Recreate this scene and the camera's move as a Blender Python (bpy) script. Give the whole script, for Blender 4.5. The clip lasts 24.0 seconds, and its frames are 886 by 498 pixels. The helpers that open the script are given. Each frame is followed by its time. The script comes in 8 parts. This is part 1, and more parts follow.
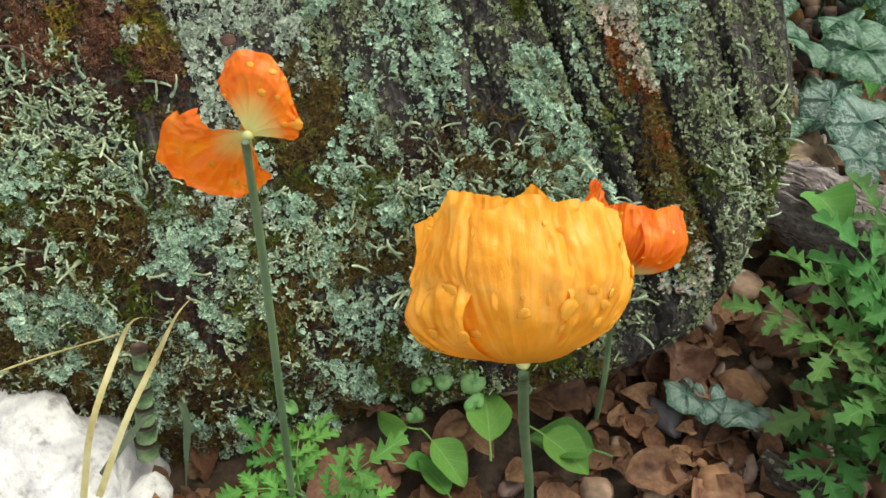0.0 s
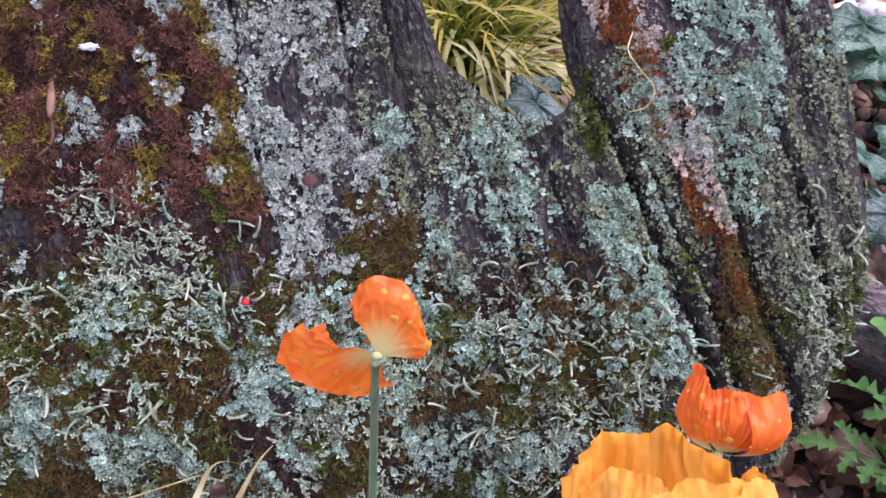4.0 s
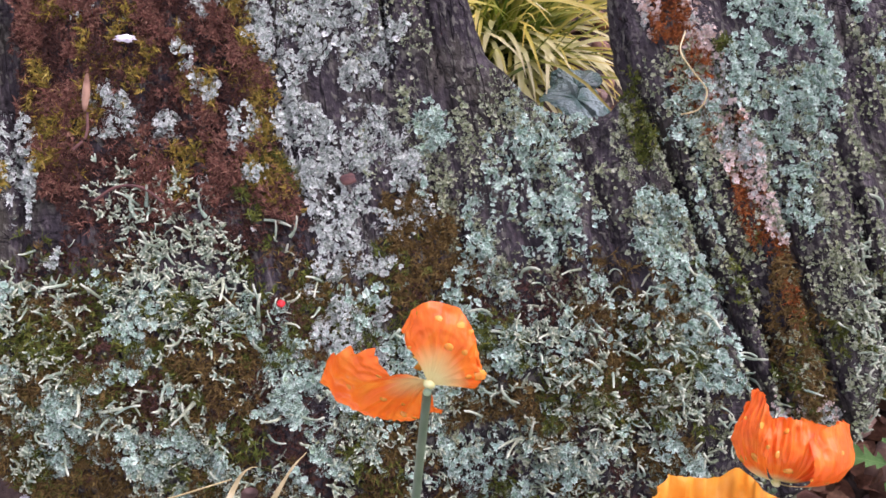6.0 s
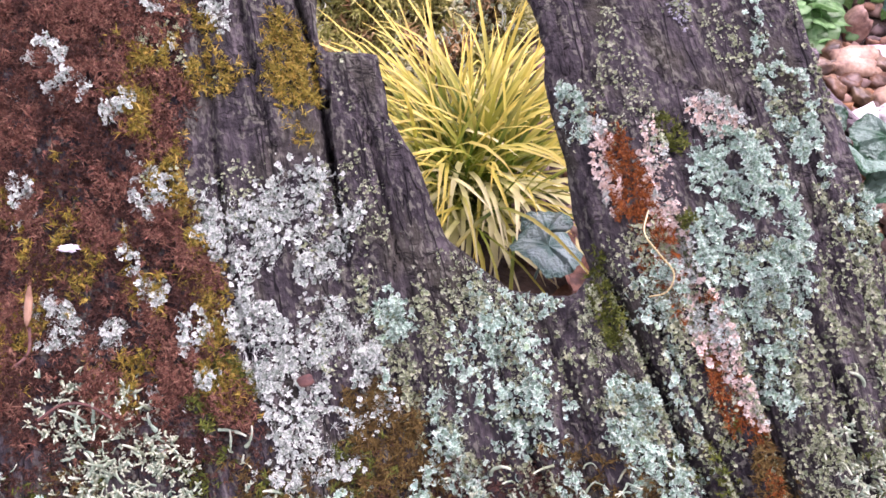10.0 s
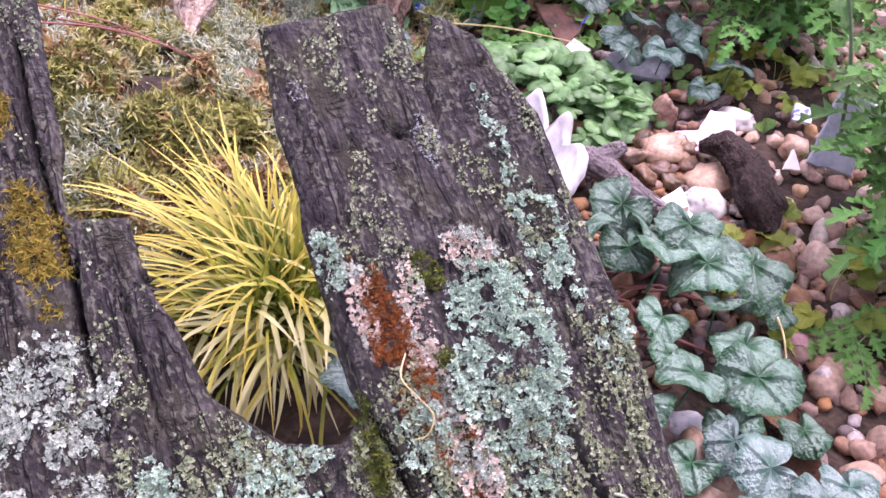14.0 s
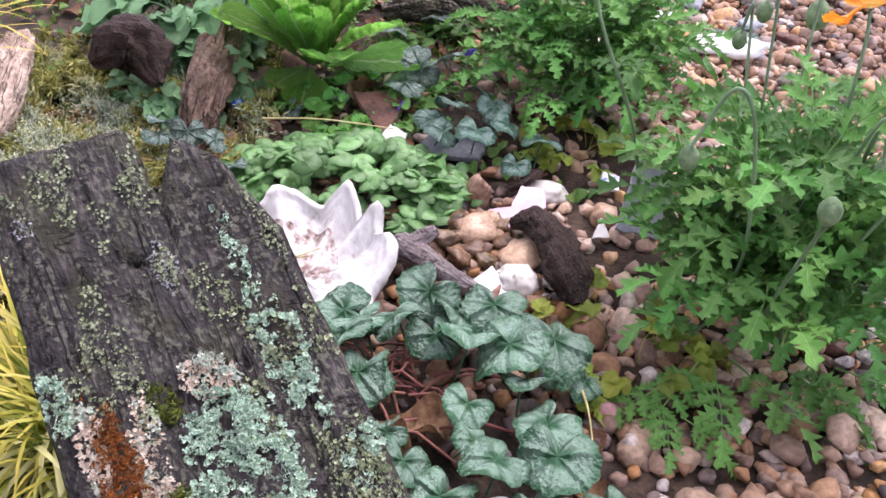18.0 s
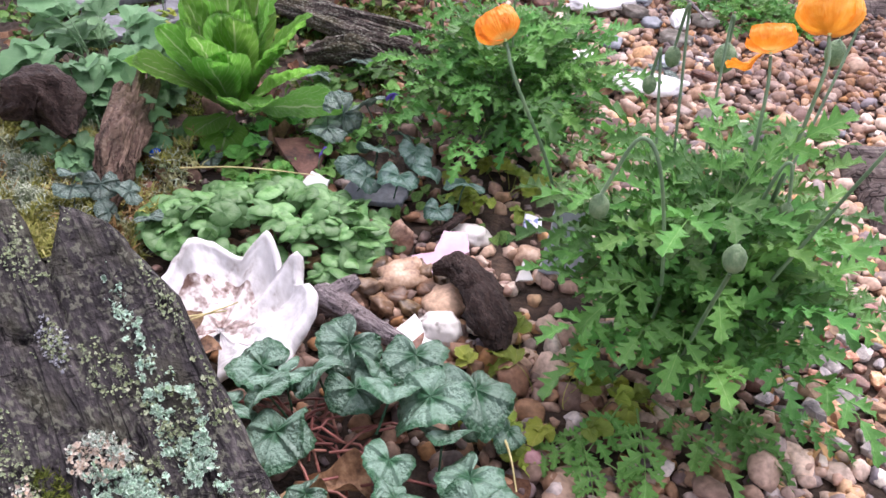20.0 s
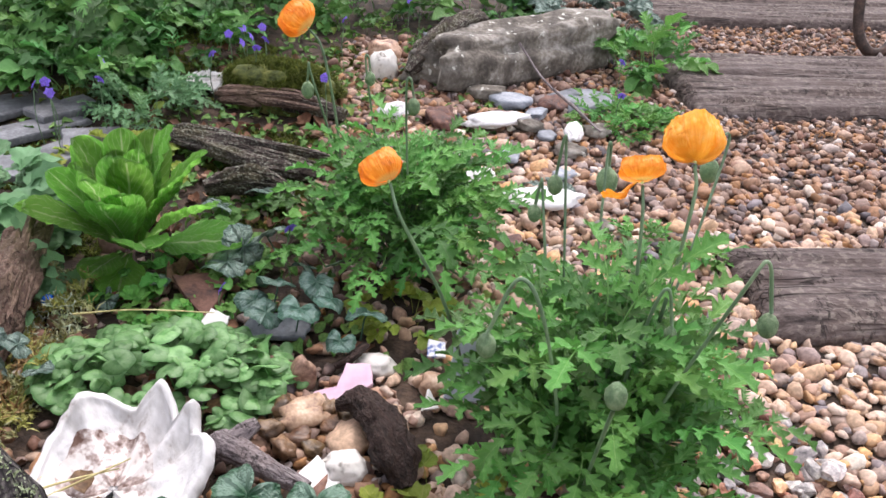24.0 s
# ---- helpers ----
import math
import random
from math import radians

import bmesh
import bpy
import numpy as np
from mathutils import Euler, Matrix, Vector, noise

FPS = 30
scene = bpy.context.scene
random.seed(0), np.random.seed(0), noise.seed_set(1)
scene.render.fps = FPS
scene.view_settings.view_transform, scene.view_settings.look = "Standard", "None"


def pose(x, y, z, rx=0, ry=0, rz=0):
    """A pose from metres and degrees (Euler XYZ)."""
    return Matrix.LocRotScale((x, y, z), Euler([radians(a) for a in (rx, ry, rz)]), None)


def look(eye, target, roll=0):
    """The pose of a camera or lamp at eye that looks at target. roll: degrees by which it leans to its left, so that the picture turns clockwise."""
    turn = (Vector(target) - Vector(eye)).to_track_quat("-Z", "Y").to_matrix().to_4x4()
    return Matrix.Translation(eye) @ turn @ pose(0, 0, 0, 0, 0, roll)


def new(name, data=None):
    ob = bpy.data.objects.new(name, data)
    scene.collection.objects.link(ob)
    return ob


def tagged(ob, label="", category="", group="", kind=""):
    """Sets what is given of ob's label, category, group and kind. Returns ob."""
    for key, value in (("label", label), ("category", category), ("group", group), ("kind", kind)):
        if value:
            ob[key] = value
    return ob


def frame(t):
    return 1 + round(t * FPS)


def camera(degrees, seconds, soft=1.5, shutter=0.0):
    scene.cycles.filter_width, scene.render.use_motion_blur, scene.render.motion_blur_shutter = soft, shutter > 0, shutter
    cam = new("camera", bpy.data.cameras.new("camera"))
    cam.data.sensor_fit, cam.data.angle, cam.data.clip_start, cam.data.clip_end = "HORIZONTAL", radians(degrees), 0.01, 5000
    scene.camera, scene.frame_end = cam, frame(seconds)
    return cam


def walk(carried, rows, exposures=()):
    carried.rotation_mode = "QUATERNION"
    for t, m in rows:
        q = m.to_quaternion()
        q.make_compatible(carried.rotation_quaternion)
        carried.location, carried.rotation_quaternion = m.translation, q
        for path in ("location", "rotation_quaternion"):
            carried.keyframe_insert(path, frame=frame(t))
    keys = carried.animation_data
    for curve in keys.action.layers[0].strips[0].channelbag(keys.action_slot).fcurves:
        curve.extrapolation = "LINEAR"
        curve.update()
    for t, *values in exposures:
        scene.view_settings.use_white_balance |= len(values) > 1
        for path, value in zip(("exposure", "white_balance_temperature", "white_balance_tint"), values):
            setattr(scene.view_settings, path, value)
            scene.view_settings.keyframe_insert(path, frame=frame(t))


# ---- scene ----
cam = camera(53.9, 24.0, soft=1.6)
PATH = [
    (0, (-0.1164, -1.1234, 0.4023), (-0.3257, -0.5810, -0.4114), 7.02),
    (0.5, (-0.1186, -1.1234, 0.4031), (-0.3337, -0.5820, -0.4097), 6.75),
    (1, (-0.1261, -1.1210, 0.4082), (-0.3550, -0.5796, -0.4008), 5.89),
    (1.5, (-0.1297, -1.1189, 0.4114), (-0.3688, -0.5703, -0.3898), 5.30),
    (2, (-0.1306, -1.1162, 0.4148), (-0.3733, -0.5628, -0.3820), 5.02),
    (2.5, (-0.1349, -1.1144, 0.4191), (-0.3791, -0.5526, -0.3712), 5.13),
    (3, (-0.1409, -1.1135, 0.4219), (-0.3873, -0.5450, -0.3631), 5.33),
    (3.5, (-0.1475, -1.1108, 0.4255), (-0.3961, -0.5410, -0.3578), 5.43),
    (5.5, (-0.1624, -1.1030, 0.4230), (-0.4136, -0.5531, -0.3736), 5.69),
    (6, (-0.1657, -1.1003, 0.4223), (-0.4276, -0.5589, -0.3766), 5.08),
    (6.5, (-0.1710, -1.0985, 0.4264), (-0.4443, -0.5574, -0.3689), 4.85),
    (7, (-0.1795, -1.0995, 0.4322), (-0.4627, -0.5538, -0.3565), 4.73),
    (7.5, (-0.1827, -1.0948, 0.4349), (-0.4728, -0.5394, -0.3444), 4.36),
    (8, (-0.1838, -1.0866, 0.4362), (-0.4737, -0.5230, -0.3374), 4.19),
    (8.5, (-0.1851, -1.0788, 0.4368), (-0.4750, -0.5089, -0.3320), 4.04),
    (9, (-0.1834, -1.0703, 0.4378), (-0.4735, -0.4895, -0.3228), 3.69),
    (9.5, (-0.1822, -1.0602, 0.4419), (-0.4654, -0.4749, -0.3178), 3.35),
    (10, (-0.1789, -1.0515, 0.4442), (-0.4641, -0.4580, -0.3084), 2.72),
    (10.5, (-0.1724, -1.0449, 0.4503), (-0.4545, -0.4394, -0.2939), 2.42),
    (12.5, (-0.1518, -1.0274, 0.4646), (-0.4106, -0.3799, -0.2523), 2.08),
    (13, (-0.1481, -1.0248, 0.4663), (-0.4009, -0.3669, -0.2431), 2.02),
    (13.5, (-0.1402, -1.0174, 0.4669), (-0.3785, -0.3436, -0.2325), 2.45),
    (14, (-0.1307, -1.0066, 0.4678), (-0.3516, -0.3179, -0.2227), 2.83),
    (14.5, (-0.1258, -1.0010, 0.4696), (-0.3398, -0.3037, -0.2144), 2.66),
    (15, (-0.1189, -0.9937, 0.4708), (-0.3238, -0.2868, -0.2062), 2.56),
    (15.5, (-0.1112, -0.9890, 0.4734), (-0.3066, -0.2729, -0.1967), 2.45),
    (16, (-0.0986, -0.9850, 0.4779), (-0.2818, -0.2577, -0.1834), 2.38),
    (16.5, (-0.0859, -0.9822, 0.4803), (-0.2521, -0.2423, -0.1716), 2.42),
    (17, (-0.0752, -0.9803, 0.4846), (-0.2274, -0.2300, -0.1588), 2.42),
    (17.5, (-0.0714, -0.9774, 0.4858), (-0.2140, -0.2207, -0.1522), 2.54),
    (18, (-0.0673, -0.9728, 0.4865), (-0.1968, -0.2079, -0.1445), 2.95),
    (18.5, (-0.0605, -0.9668, 0.4883), (-0.1718, -0.1927, -0.1350), 3.35),
    (20.5, (-0.0471, -0.9526, 0.4981), (-0.1081, -0.1477, -0.0922), 3.80),
    (21, (-0.0404, -0.9481, 0.5022), (-0.0923, -0.1337, -0.0759), 3.42),
    (21.5, (-0.0377, -0.9461, 0.5051), (-0.0837, -0.1221, -0.0597), 3.31),
    (22, (-0.0361, -0.9460, 0.5088), (-0.0742, -0.1143, -0.0451), 3.40),
    (22.5, (-0.0341, -0.9444, 0.5126), (-0.0625, -0.1049, -0.0300), 3.51),
    (23, (-0.0298, -0.9421, 0.5165), (-0.0454, -0.0950, -0.0146), 3.63),
    (23.5, (-0.0259, -0.9410, 0.5190), (-0.0283, -0.0858, 0.0009), 3.62),
    (24, (-0.0280, -0.9386, 0.5219), (-0.0280, -0.0751, 0.0176), 3.33),
]
EXPOSURES = [(0, 1.36, 7350, 1), (1.3, 1.42, 7300, 1), (2.1, 1.66, 6350, 16), (2.9, 1.47, 5800, 40), (6, 1.66, 6140, 44), (8, 1.76, 6210, 54), (9, 2.05, 6310, 48), (10.5, 2.2, 6310, 50), (13, 2.17, 6210, 50), (15, 2.12, 6210, 48), (16, 2.1, 6270, 40), (17, 1.92, 6380, 30), (21, 1.8, 6370, 26), (22.2, 1.72, 6440, 23), (24, 1.71, 6550, 18)]
walk(cam, [(t, look(eye, target, roll)) for t, eye, target, roll in PATH], EXPOSURES)

# ---- light ----
world = bpy.data.worlds.new("overcast_sky")
scene.world = world
world.use_nodes = True
wn = world.node_tree
sky = wn.nodes.new("ShaderNodeTexSky")
sky.sky_type, sky.sun_disc = "NISHITA", False
sky.sun_elevation, sky.sun_rotation = radians(58), radians(20)
veil = wn.nodes.new("ShaderNodeHueSaturation")
veil.inputs["Saturation"].default_value = 0.22
wn.links.new(sky.outputs["Color"], veil.inputs["Color"])
wn.links.new(veil.outputs["Color"], wn.nodes["Background"].inputs["Color"])
wn.nodes["Background"].inputs["Strength"].default_value = 0.13
sun = new("sun", bpy.data.lights.new("sun", "SUN"))
sun.data.energy, sun.data.angle, sun.data.color = 0.95, radians(35), (1.0, 0.96, 0.9)
sun.matrix_world = look((0.6, 1.6, 3.0), (0, 0, 0))


# ---- materials ----
def material(name, colors, scale=40.0, fine=300.0, rough=0.6, bump=0.3, stretch=(1, 1, 1), shear=0.0, vary=0.0,
             spec=0.4, trans=0.0, detail=6.0, stops=None, speck=None, metal=0.0, hue=0.0, edges=None):
    """A rough natural surface: three or more colours mixed by broad and fine noise, with relief.
    speck: (colour, scale, amount) of small flecks; vary: brightness change from piece to piece; edges: (colour, scale) of dark cracks."""
    m = bpy.data.materials.new(name)
    m.use_nodes = True
    nt = m.node_tree
    N, L = nt.nodes.new, nt.links.new
    b = nt.nodes["Principled BSDF"]
    co = N("ShaderNodeTexCoord").outputs["Object"]
    if shear:
        sp, cb, mad = N("ShaderNodeSeparateXYZ"), N("ShaderNodeCombineXYZ"), N("ShaderNodeMath")
        L(co, sp.inputs[0])
        mad.operation = "MULTIPLY_ADD"
        L(sp.outputs[1], mad.inputs[0])
        mad.inputs[1].default_value = shear
        L(sp.outputs[0], mad.inputs[2])
        L(mad.outputs[0], cb.inputs[0]), L(sp.outputs[1], cb.inputs[1]), L(sp.outputs[2], cb.inputs[2])
        co = cb.outputs[0]
    mp = N("ShaderNodeMapping")
    mp.inputs["Scale"].default_value = stretch
    L(co, mp.inputs["Vector"])
    if vary:
        oi, ad, sc = N("ShaderNodeObjectInfo"), N("ShaderNodeVectorMath"), N("ShaderNodeVectorMath")
        sc.operation = "SCALE"
        sc.inputs[0].default_value = (3.1, 5.7, 1.3)
        L(oi.outputs["Random"], sc.inputs["Scale"])
        L(mp.outputs[0], ad.inputs[0]), L(sc.outputs[0], ad.inputs[1])
        vec = ad.outputs[0]
    else:
        vec = mp.outputs[0]
    n1, n2 = N("ShaderNodeTexNoise"), N("ShaderNodeTexNoise")
    n1.inputs["Scale"].default_value, n1.inputs["Detail"].default_value = scale, detail
    n2.inputs["Scale"].default_value, n2.inputs["Detail"].default_value = fine, 4
    L(vec, n1.inputs["Vector"]), L(vec, n2.inputs["Vector"])
    mx = N("ShaderNodeMath")
    mx.operation = "MULTIPLY_ADD"
    L(n2.outputs["Fac"], mx.inputs[0])
    mx.inputs[1].default_value = 0.45
    sh = N("ShaderNodeMath")
    sh.operation = "SUBTRACT"
    L(n1.outputs["Fac"], sh.inputs[0])
    sh.inputs[1].default_value = 0.225
    L(sh.outputs[0], mx.inputs[2])
    ramp = N("ShaderNodeValToRGB")
    stops = stops or [0.3 + 0.4 * i / (len(colors) - 1) for i in range(len(colors))]
    while len(ramp.color_ramp.elements) < len(colors):
        ramp.color_ramp.elements.new(0.5)
    for e, p, c in zip(ramp.color_ramp.elements, stops, colors):
        e.position, e.color = p, (*c, 1)
    L(mx.outputs[0], ramp.inputs["Fac"])
    out = ramp.outputs["Color"]

    def blend(fac, a, c):
        node = N("ShaderNodeMix")
        node.data_type = "RGBA"
        L(fac, node.inputs["Factor"]), L(a, node.inputs["A"])
        if not isinstance(c, tuple):
            L(c, node.inputs["B"])
        else:
            node.inputs["B"].default_value = (*c, 1)
        return node.outputs["Result"]

    if edges:
        v = N("ShaderNodeTexVoronoi")
        v.feature, v.inputs["Scale"].default_value = "DISTANCE_TO_EDGE", edges[1]
        L(vec, v.inputs["Vector"])
        r = N("ShaderNodeMapRange")
        r.inputs["From Min"].default_value, r.inputs["From Max"].default_value = 0.0, 0.09
        r.inputs["To Min"].default_value, r.inputs["To Max"].default_value = edges[2], 0.0
        L(v.outputs["Distance"], r.inputs["Value"])
        out = blend(r.outputs[0], out, edges[0])
    if speck:
        n3 = N("ShaderNodeTexNoise")
        n3.inputs["Scale"].default_value, n3.inputs["Detail"].default_value = speck[1], 3
        L(co, n3.inputs["Vector"])
        r = N("ShaderNodeMapRange")
        r.inputs["From Min"].default_value, r.inputs["From Max"].default_value = 0.72 - speck[2], 0.76 - speck[2]
        L(n3.outputs["Fac"], r.inputs["Value"])
        out = blend(r.outputs[0], out, speck[0])
    if vary:
        hs, a, c2 = N("ShaderNodeHueSaturation"), N("ShaderNodeMapRange"), N("ShaderNodeMapRange")
        a.inputs["To Min"].default_value, a.inputs["To Max"].default_value = 1 - vary, 1 + vary
        c2.inputs["To Min"].default_value, c2.inputs["To Max"].default_value = 0.5 - hue, 0.5 + hue
        fr, ml = N("ShaderNodeMath"), N("ShaderNodeMath")
        ml.operation, fr.operation = "MULTIPLY", "FRACT"
        ml.inputs[1].default_value = 7.31
        L(oi.outputs["Random"], a.inputs["Value"]), L(oi.outputs["Random"], ml.inputs[0]), L(ml.outputs[0], fr.inputs[0]), L(fr.outputs[0], c2.inputs["Value"])
        L(a.outputs[0], hs.inputs["Value"]), L(c2.outputs[0], hs.inputs["Hue"]), L(out, hs.inputs["Color"])
        out = hs.outputs["Color"]
    L(out, b.inputs["Base Color"])
    b.inputs["Roughness"].default_value, b.inputs["Specular IOR Level"].default_value, b.inputs["Metallic"].default_value = rough, spec, metal
    if bump:
        bp = N("ShaderNodeBump")
        bp.inputs["Strength"].default_value, bp.inputs["Distance"].default_value = bump, 0.004
        L(mx.outputs[0], bp.inputs["Height"]), L(bp.outputs[0], b.inputs["Normal"])
    if trans:
        tr, ms = N("ShaderNodeBsdfTranslucent"), N("ShaderNodeMixShader")
        L(out, tr.inputs["Color"])
        ms.inputs[0].default_value = trans
        L(b.outputs[0], ms.inputs[1]), L(tr.outputs[0], ms.inputs[2]), L(ms.outputs[0], nt.nodes["Material Output"].inputs["Surface"])
    return m


def island_material(name, colors, rough=0.7, trans=0.0, bump=0.2, spec=0.14, fine=500.0, tip=None, dark=0.65):
    """For joined small pieces: each island takes its own colour from the list; fine mottling on top. tip: colour at the free end (uv y)."""
    m = bpy.data.materials.new(name)
    m.use_nodes = True
    nt = m.node_tree
    N, L = nt.nodes.new, nt.links.new
    b = nt.nodes["Principled BSDF"]
    geo, ramp, nz = N("ShaderNodeNewGeometry"), N("ShaderNodeValToRGB"), N("ShaderNodeTexNoise")
    while len(ramp.color_ramp.elements) < len(colors):
        ramp.color_ramp.elements.new(0.5)
    for i, (e, c) in enumerate(zip(ramp.color_ramp.elements, colors)):
        e.position, e.color = i / (len(colors) - 1), (*c, 1)
    L(geo.outputs["Random Per Island"], ramp.inputs["Fac"])
    L(N("ShaderNodeTexCoord").outputs["Object"], nz.inputs["Vector"])
    nz.inputs["Scale"].default_value, nz.inputs["Detail"].default_value = fine, 4
    r, mul = N("ShaderNodeMapRange"), N("ShaderNodeMix")
    r.inputs["From Min"].default_value, r.inputs["From Max"].default_value, r.inputs["To Min"].default_value, r.inputs["To Max"].default_value = 0.3, 0.7, dark, 1.25
    L(nz.outputs["Fac"], r.inputs["Value"])
    mul.data_type, mul.blend_type = "RGBA", "MULTIPLY"
    mul.inputs["Factor"].default_value = 1
    L(ramp.outputs["Color"], mul.inputs["A"]), L(r.outputs[0], mul.inputs["B"])
    out = mul.outputs["Result"]
    if tip:
        uv, sp, mt, rr = N("ShaderNodeTexCoord"), N("ShaderNodeSeparateXYZ"), N("ShaderNodeMix"), N("ShaderNodeMapRange")
        L(uv.outputs["UV"], sp.inputs[0])
        rr.inputs["From Min"].default_value, rr.inputs["From Max"].default_value = tip[1], 1.0
        L(sp.outputs[1], rr.inputs["Value"])
        mt.data_type = "RGBA"
        L(rr.outputs[0], mt.inputs["Factor"]), L(out, mt.inputs["A"])
        mt.inputs["B"].default_value = (*tip[0], 1)
        out = mt.outputs["Result"]
    L(out, b.inputs["Base Color"])
    b.inputs["Roughness"].default_value, b.inputs["Specular IOR Level"].default_value = rough, spec
    if bump:
        bp = N("ShaderNodeBump")
        bp.inputs["Strength"].default_value, bp.inputs["Distance"].default_value = bump, 0.002
        L(nz.outputs["Fac"], bp.inputs["Height"]), L(bp.outputs[0], b.inputs["Normal"])
    if trans:
        tr, ms = N("ShaderNodeBsdfTranslucent"), N("ShaderNodeMixShader")
        L(out, tr.inputs["Color"])
        ms.inputs[0].default_value = trans
        L(b.outputs[0], ms.inputs[1]), L(tr.outputs[0], ms.inputs[2]), L(ms.outputs[0], nt.nodes["Material Output"].inputs["Surface"])
    return m


def wood_material(name, dark, mid, pale, moss, along="y", shear=0.0, size=1.0, dust=(0.3, 0.31, 0.25), dusty=0.5, rough=0.8):
    """Old weathered timber: fine fibres along its grain, thin cracks along and across it, olive and purple-grey patches, pale lichen dust."""
    m = bpy.data.materials.new(name)
    m.use_nodes = True
    nt = m.node_tree
    N, L = nt.nodes.new, nt.links.new
    b = nt.nodes["Principled BSDF"]
    tc, sp, cb = N("ShaderNodeTexCoord"), N("ShaderNodeSeparateXYZ"), N("ShaderNodeCombineXYZ")
    L(tc.outputs["Object"], sp.inputs[0])

    def math(op, a, c=0.0, d=0.0):
        node = N("ShaderNodeMath")
        node.operation = op
        for i, v in enumerate((a, c, d)):
            if isinstance(v, (int, float)):
                node.inputs[i].default_value = v
            else:
                L(v, node.inputs[i])
        return node.outputs[0]

    def step(v, lo, hi, to=1.0):
        node = N("ShaderNodeMapRange")
        node.interpolation_type = "SMOOTHSTEP"
        node.inputs["From Min"].default_value, node.inputs["From Max"].default_value, node.inputs["To Max"].default_value = lo, hi, to
        L(v, node.inputs["Value"])
        return node.outputs[0]

    def tint(fac, a, c):
        node = N("ShaderNodeMix")
        node.data_type = "RGBA"
        L(fac, node.inputs["Factor"])
        for key, v in (("A", a), ("B", c)):
            if isinstance(v, tuple):
                node.inputs[key].default_value = (*v, 1)
            else:
                L(v, node.inputs[key])
        return node.outputs["Result"]

    run, wide = (sp.outputs[1], sp.outputs[0]) if along == "y" else (sp.outputs[0], sp.outputs[1])
    L(math("MULTIPLY_ADD", run, shear, wide), cb.inputs[0]), L(run, cb.inputs[1]), L(sp.outputs[2], cb.inputs[2])

    def field(sx, sy, detail=3.0, warp=0.0):
        mp, nz = N("ShaderNodeMapping"), N("ShaderNodeTexNoise")
        mp.inputs["Scale"].default_value = (sx * size, sy * size, sx * size)
        L(cb.outputs[0], mp.inputs["Vector"]), L(mp.outputs[0], nz.inputs["Vector"])
        nz.inputs["Scale"].default_value, nz.inputs["Detail"].default_value, nz.inputs["Distortion"].default_value = 1.0, detail, warp
        return nz.outputs["Fac"]

    grain, fibre, patch_, crumb = field(210, 46, 5), field(620, 150, 3), field(45, 28, 4), field(420, 300, 3)
    across = math("MULTIPLY", step(math("ABSOLUTE", math("SUBTRACT", field(70, 200, 3, 0.8), 0.5)), 0.022, 0.0), step(field(60, 40, 2), 0.48, 0.6))
    along_ = math("MULTIPLY", step(math("ABSOLUTE", math("SUBTRACT", field(120, 9, 2, 0.3), 0.5)), 0.025, 0.0), step(field(50, 12, 2), 0.42, 0.6))
    crack = math("MAXIMUM", across, along_)
    tone = math("ADD", math("MULTIPLY", grain, 0.6), math("MULTIPLY", fibre, 0.4))
    col = tint(step(tone, 0.5, 0.68), tint(step(tone, 0.3, 0.52), dark, mid), pale)
    col = tint(math("MULTIPLY", step(patch_, 0.48, 0.66), 0.6), col, moss)
    col = tint(math("MULTIPLY", math("MULTIPLY", step(crumb, 0.52, 0.6), step(field(70, 26, 3), 0.36, 0.5)), dusty), col, dust)
    col = tint(math("MULTIPLY", crack, 0.7), col, (dark[0] * 0.3, dark[1] * 0.3, dark[2] * 0.3))
    L(col, b.inputs["Base Color"])
    b.inputs["Roughness"].default_value, b.inputs["Specular IOR Level"].default_value = rough, 0.2
    bp = N("ShaderNodeBump")
    bp.inputs["Strength"].default_value, bp.inputs["Distance"].default_value = 1.0, 0.0035
    L(math("SUBTRACT", math("ADD", math("MULTIPLY", tone, 1.0), math("MULTIPLY", crumb, 0.8)), math("MULTIPLY", crack, 0.7)), bp.inputs["Height"])
    L(bp.outputs[0], b.inputs["Normal"])
    return m


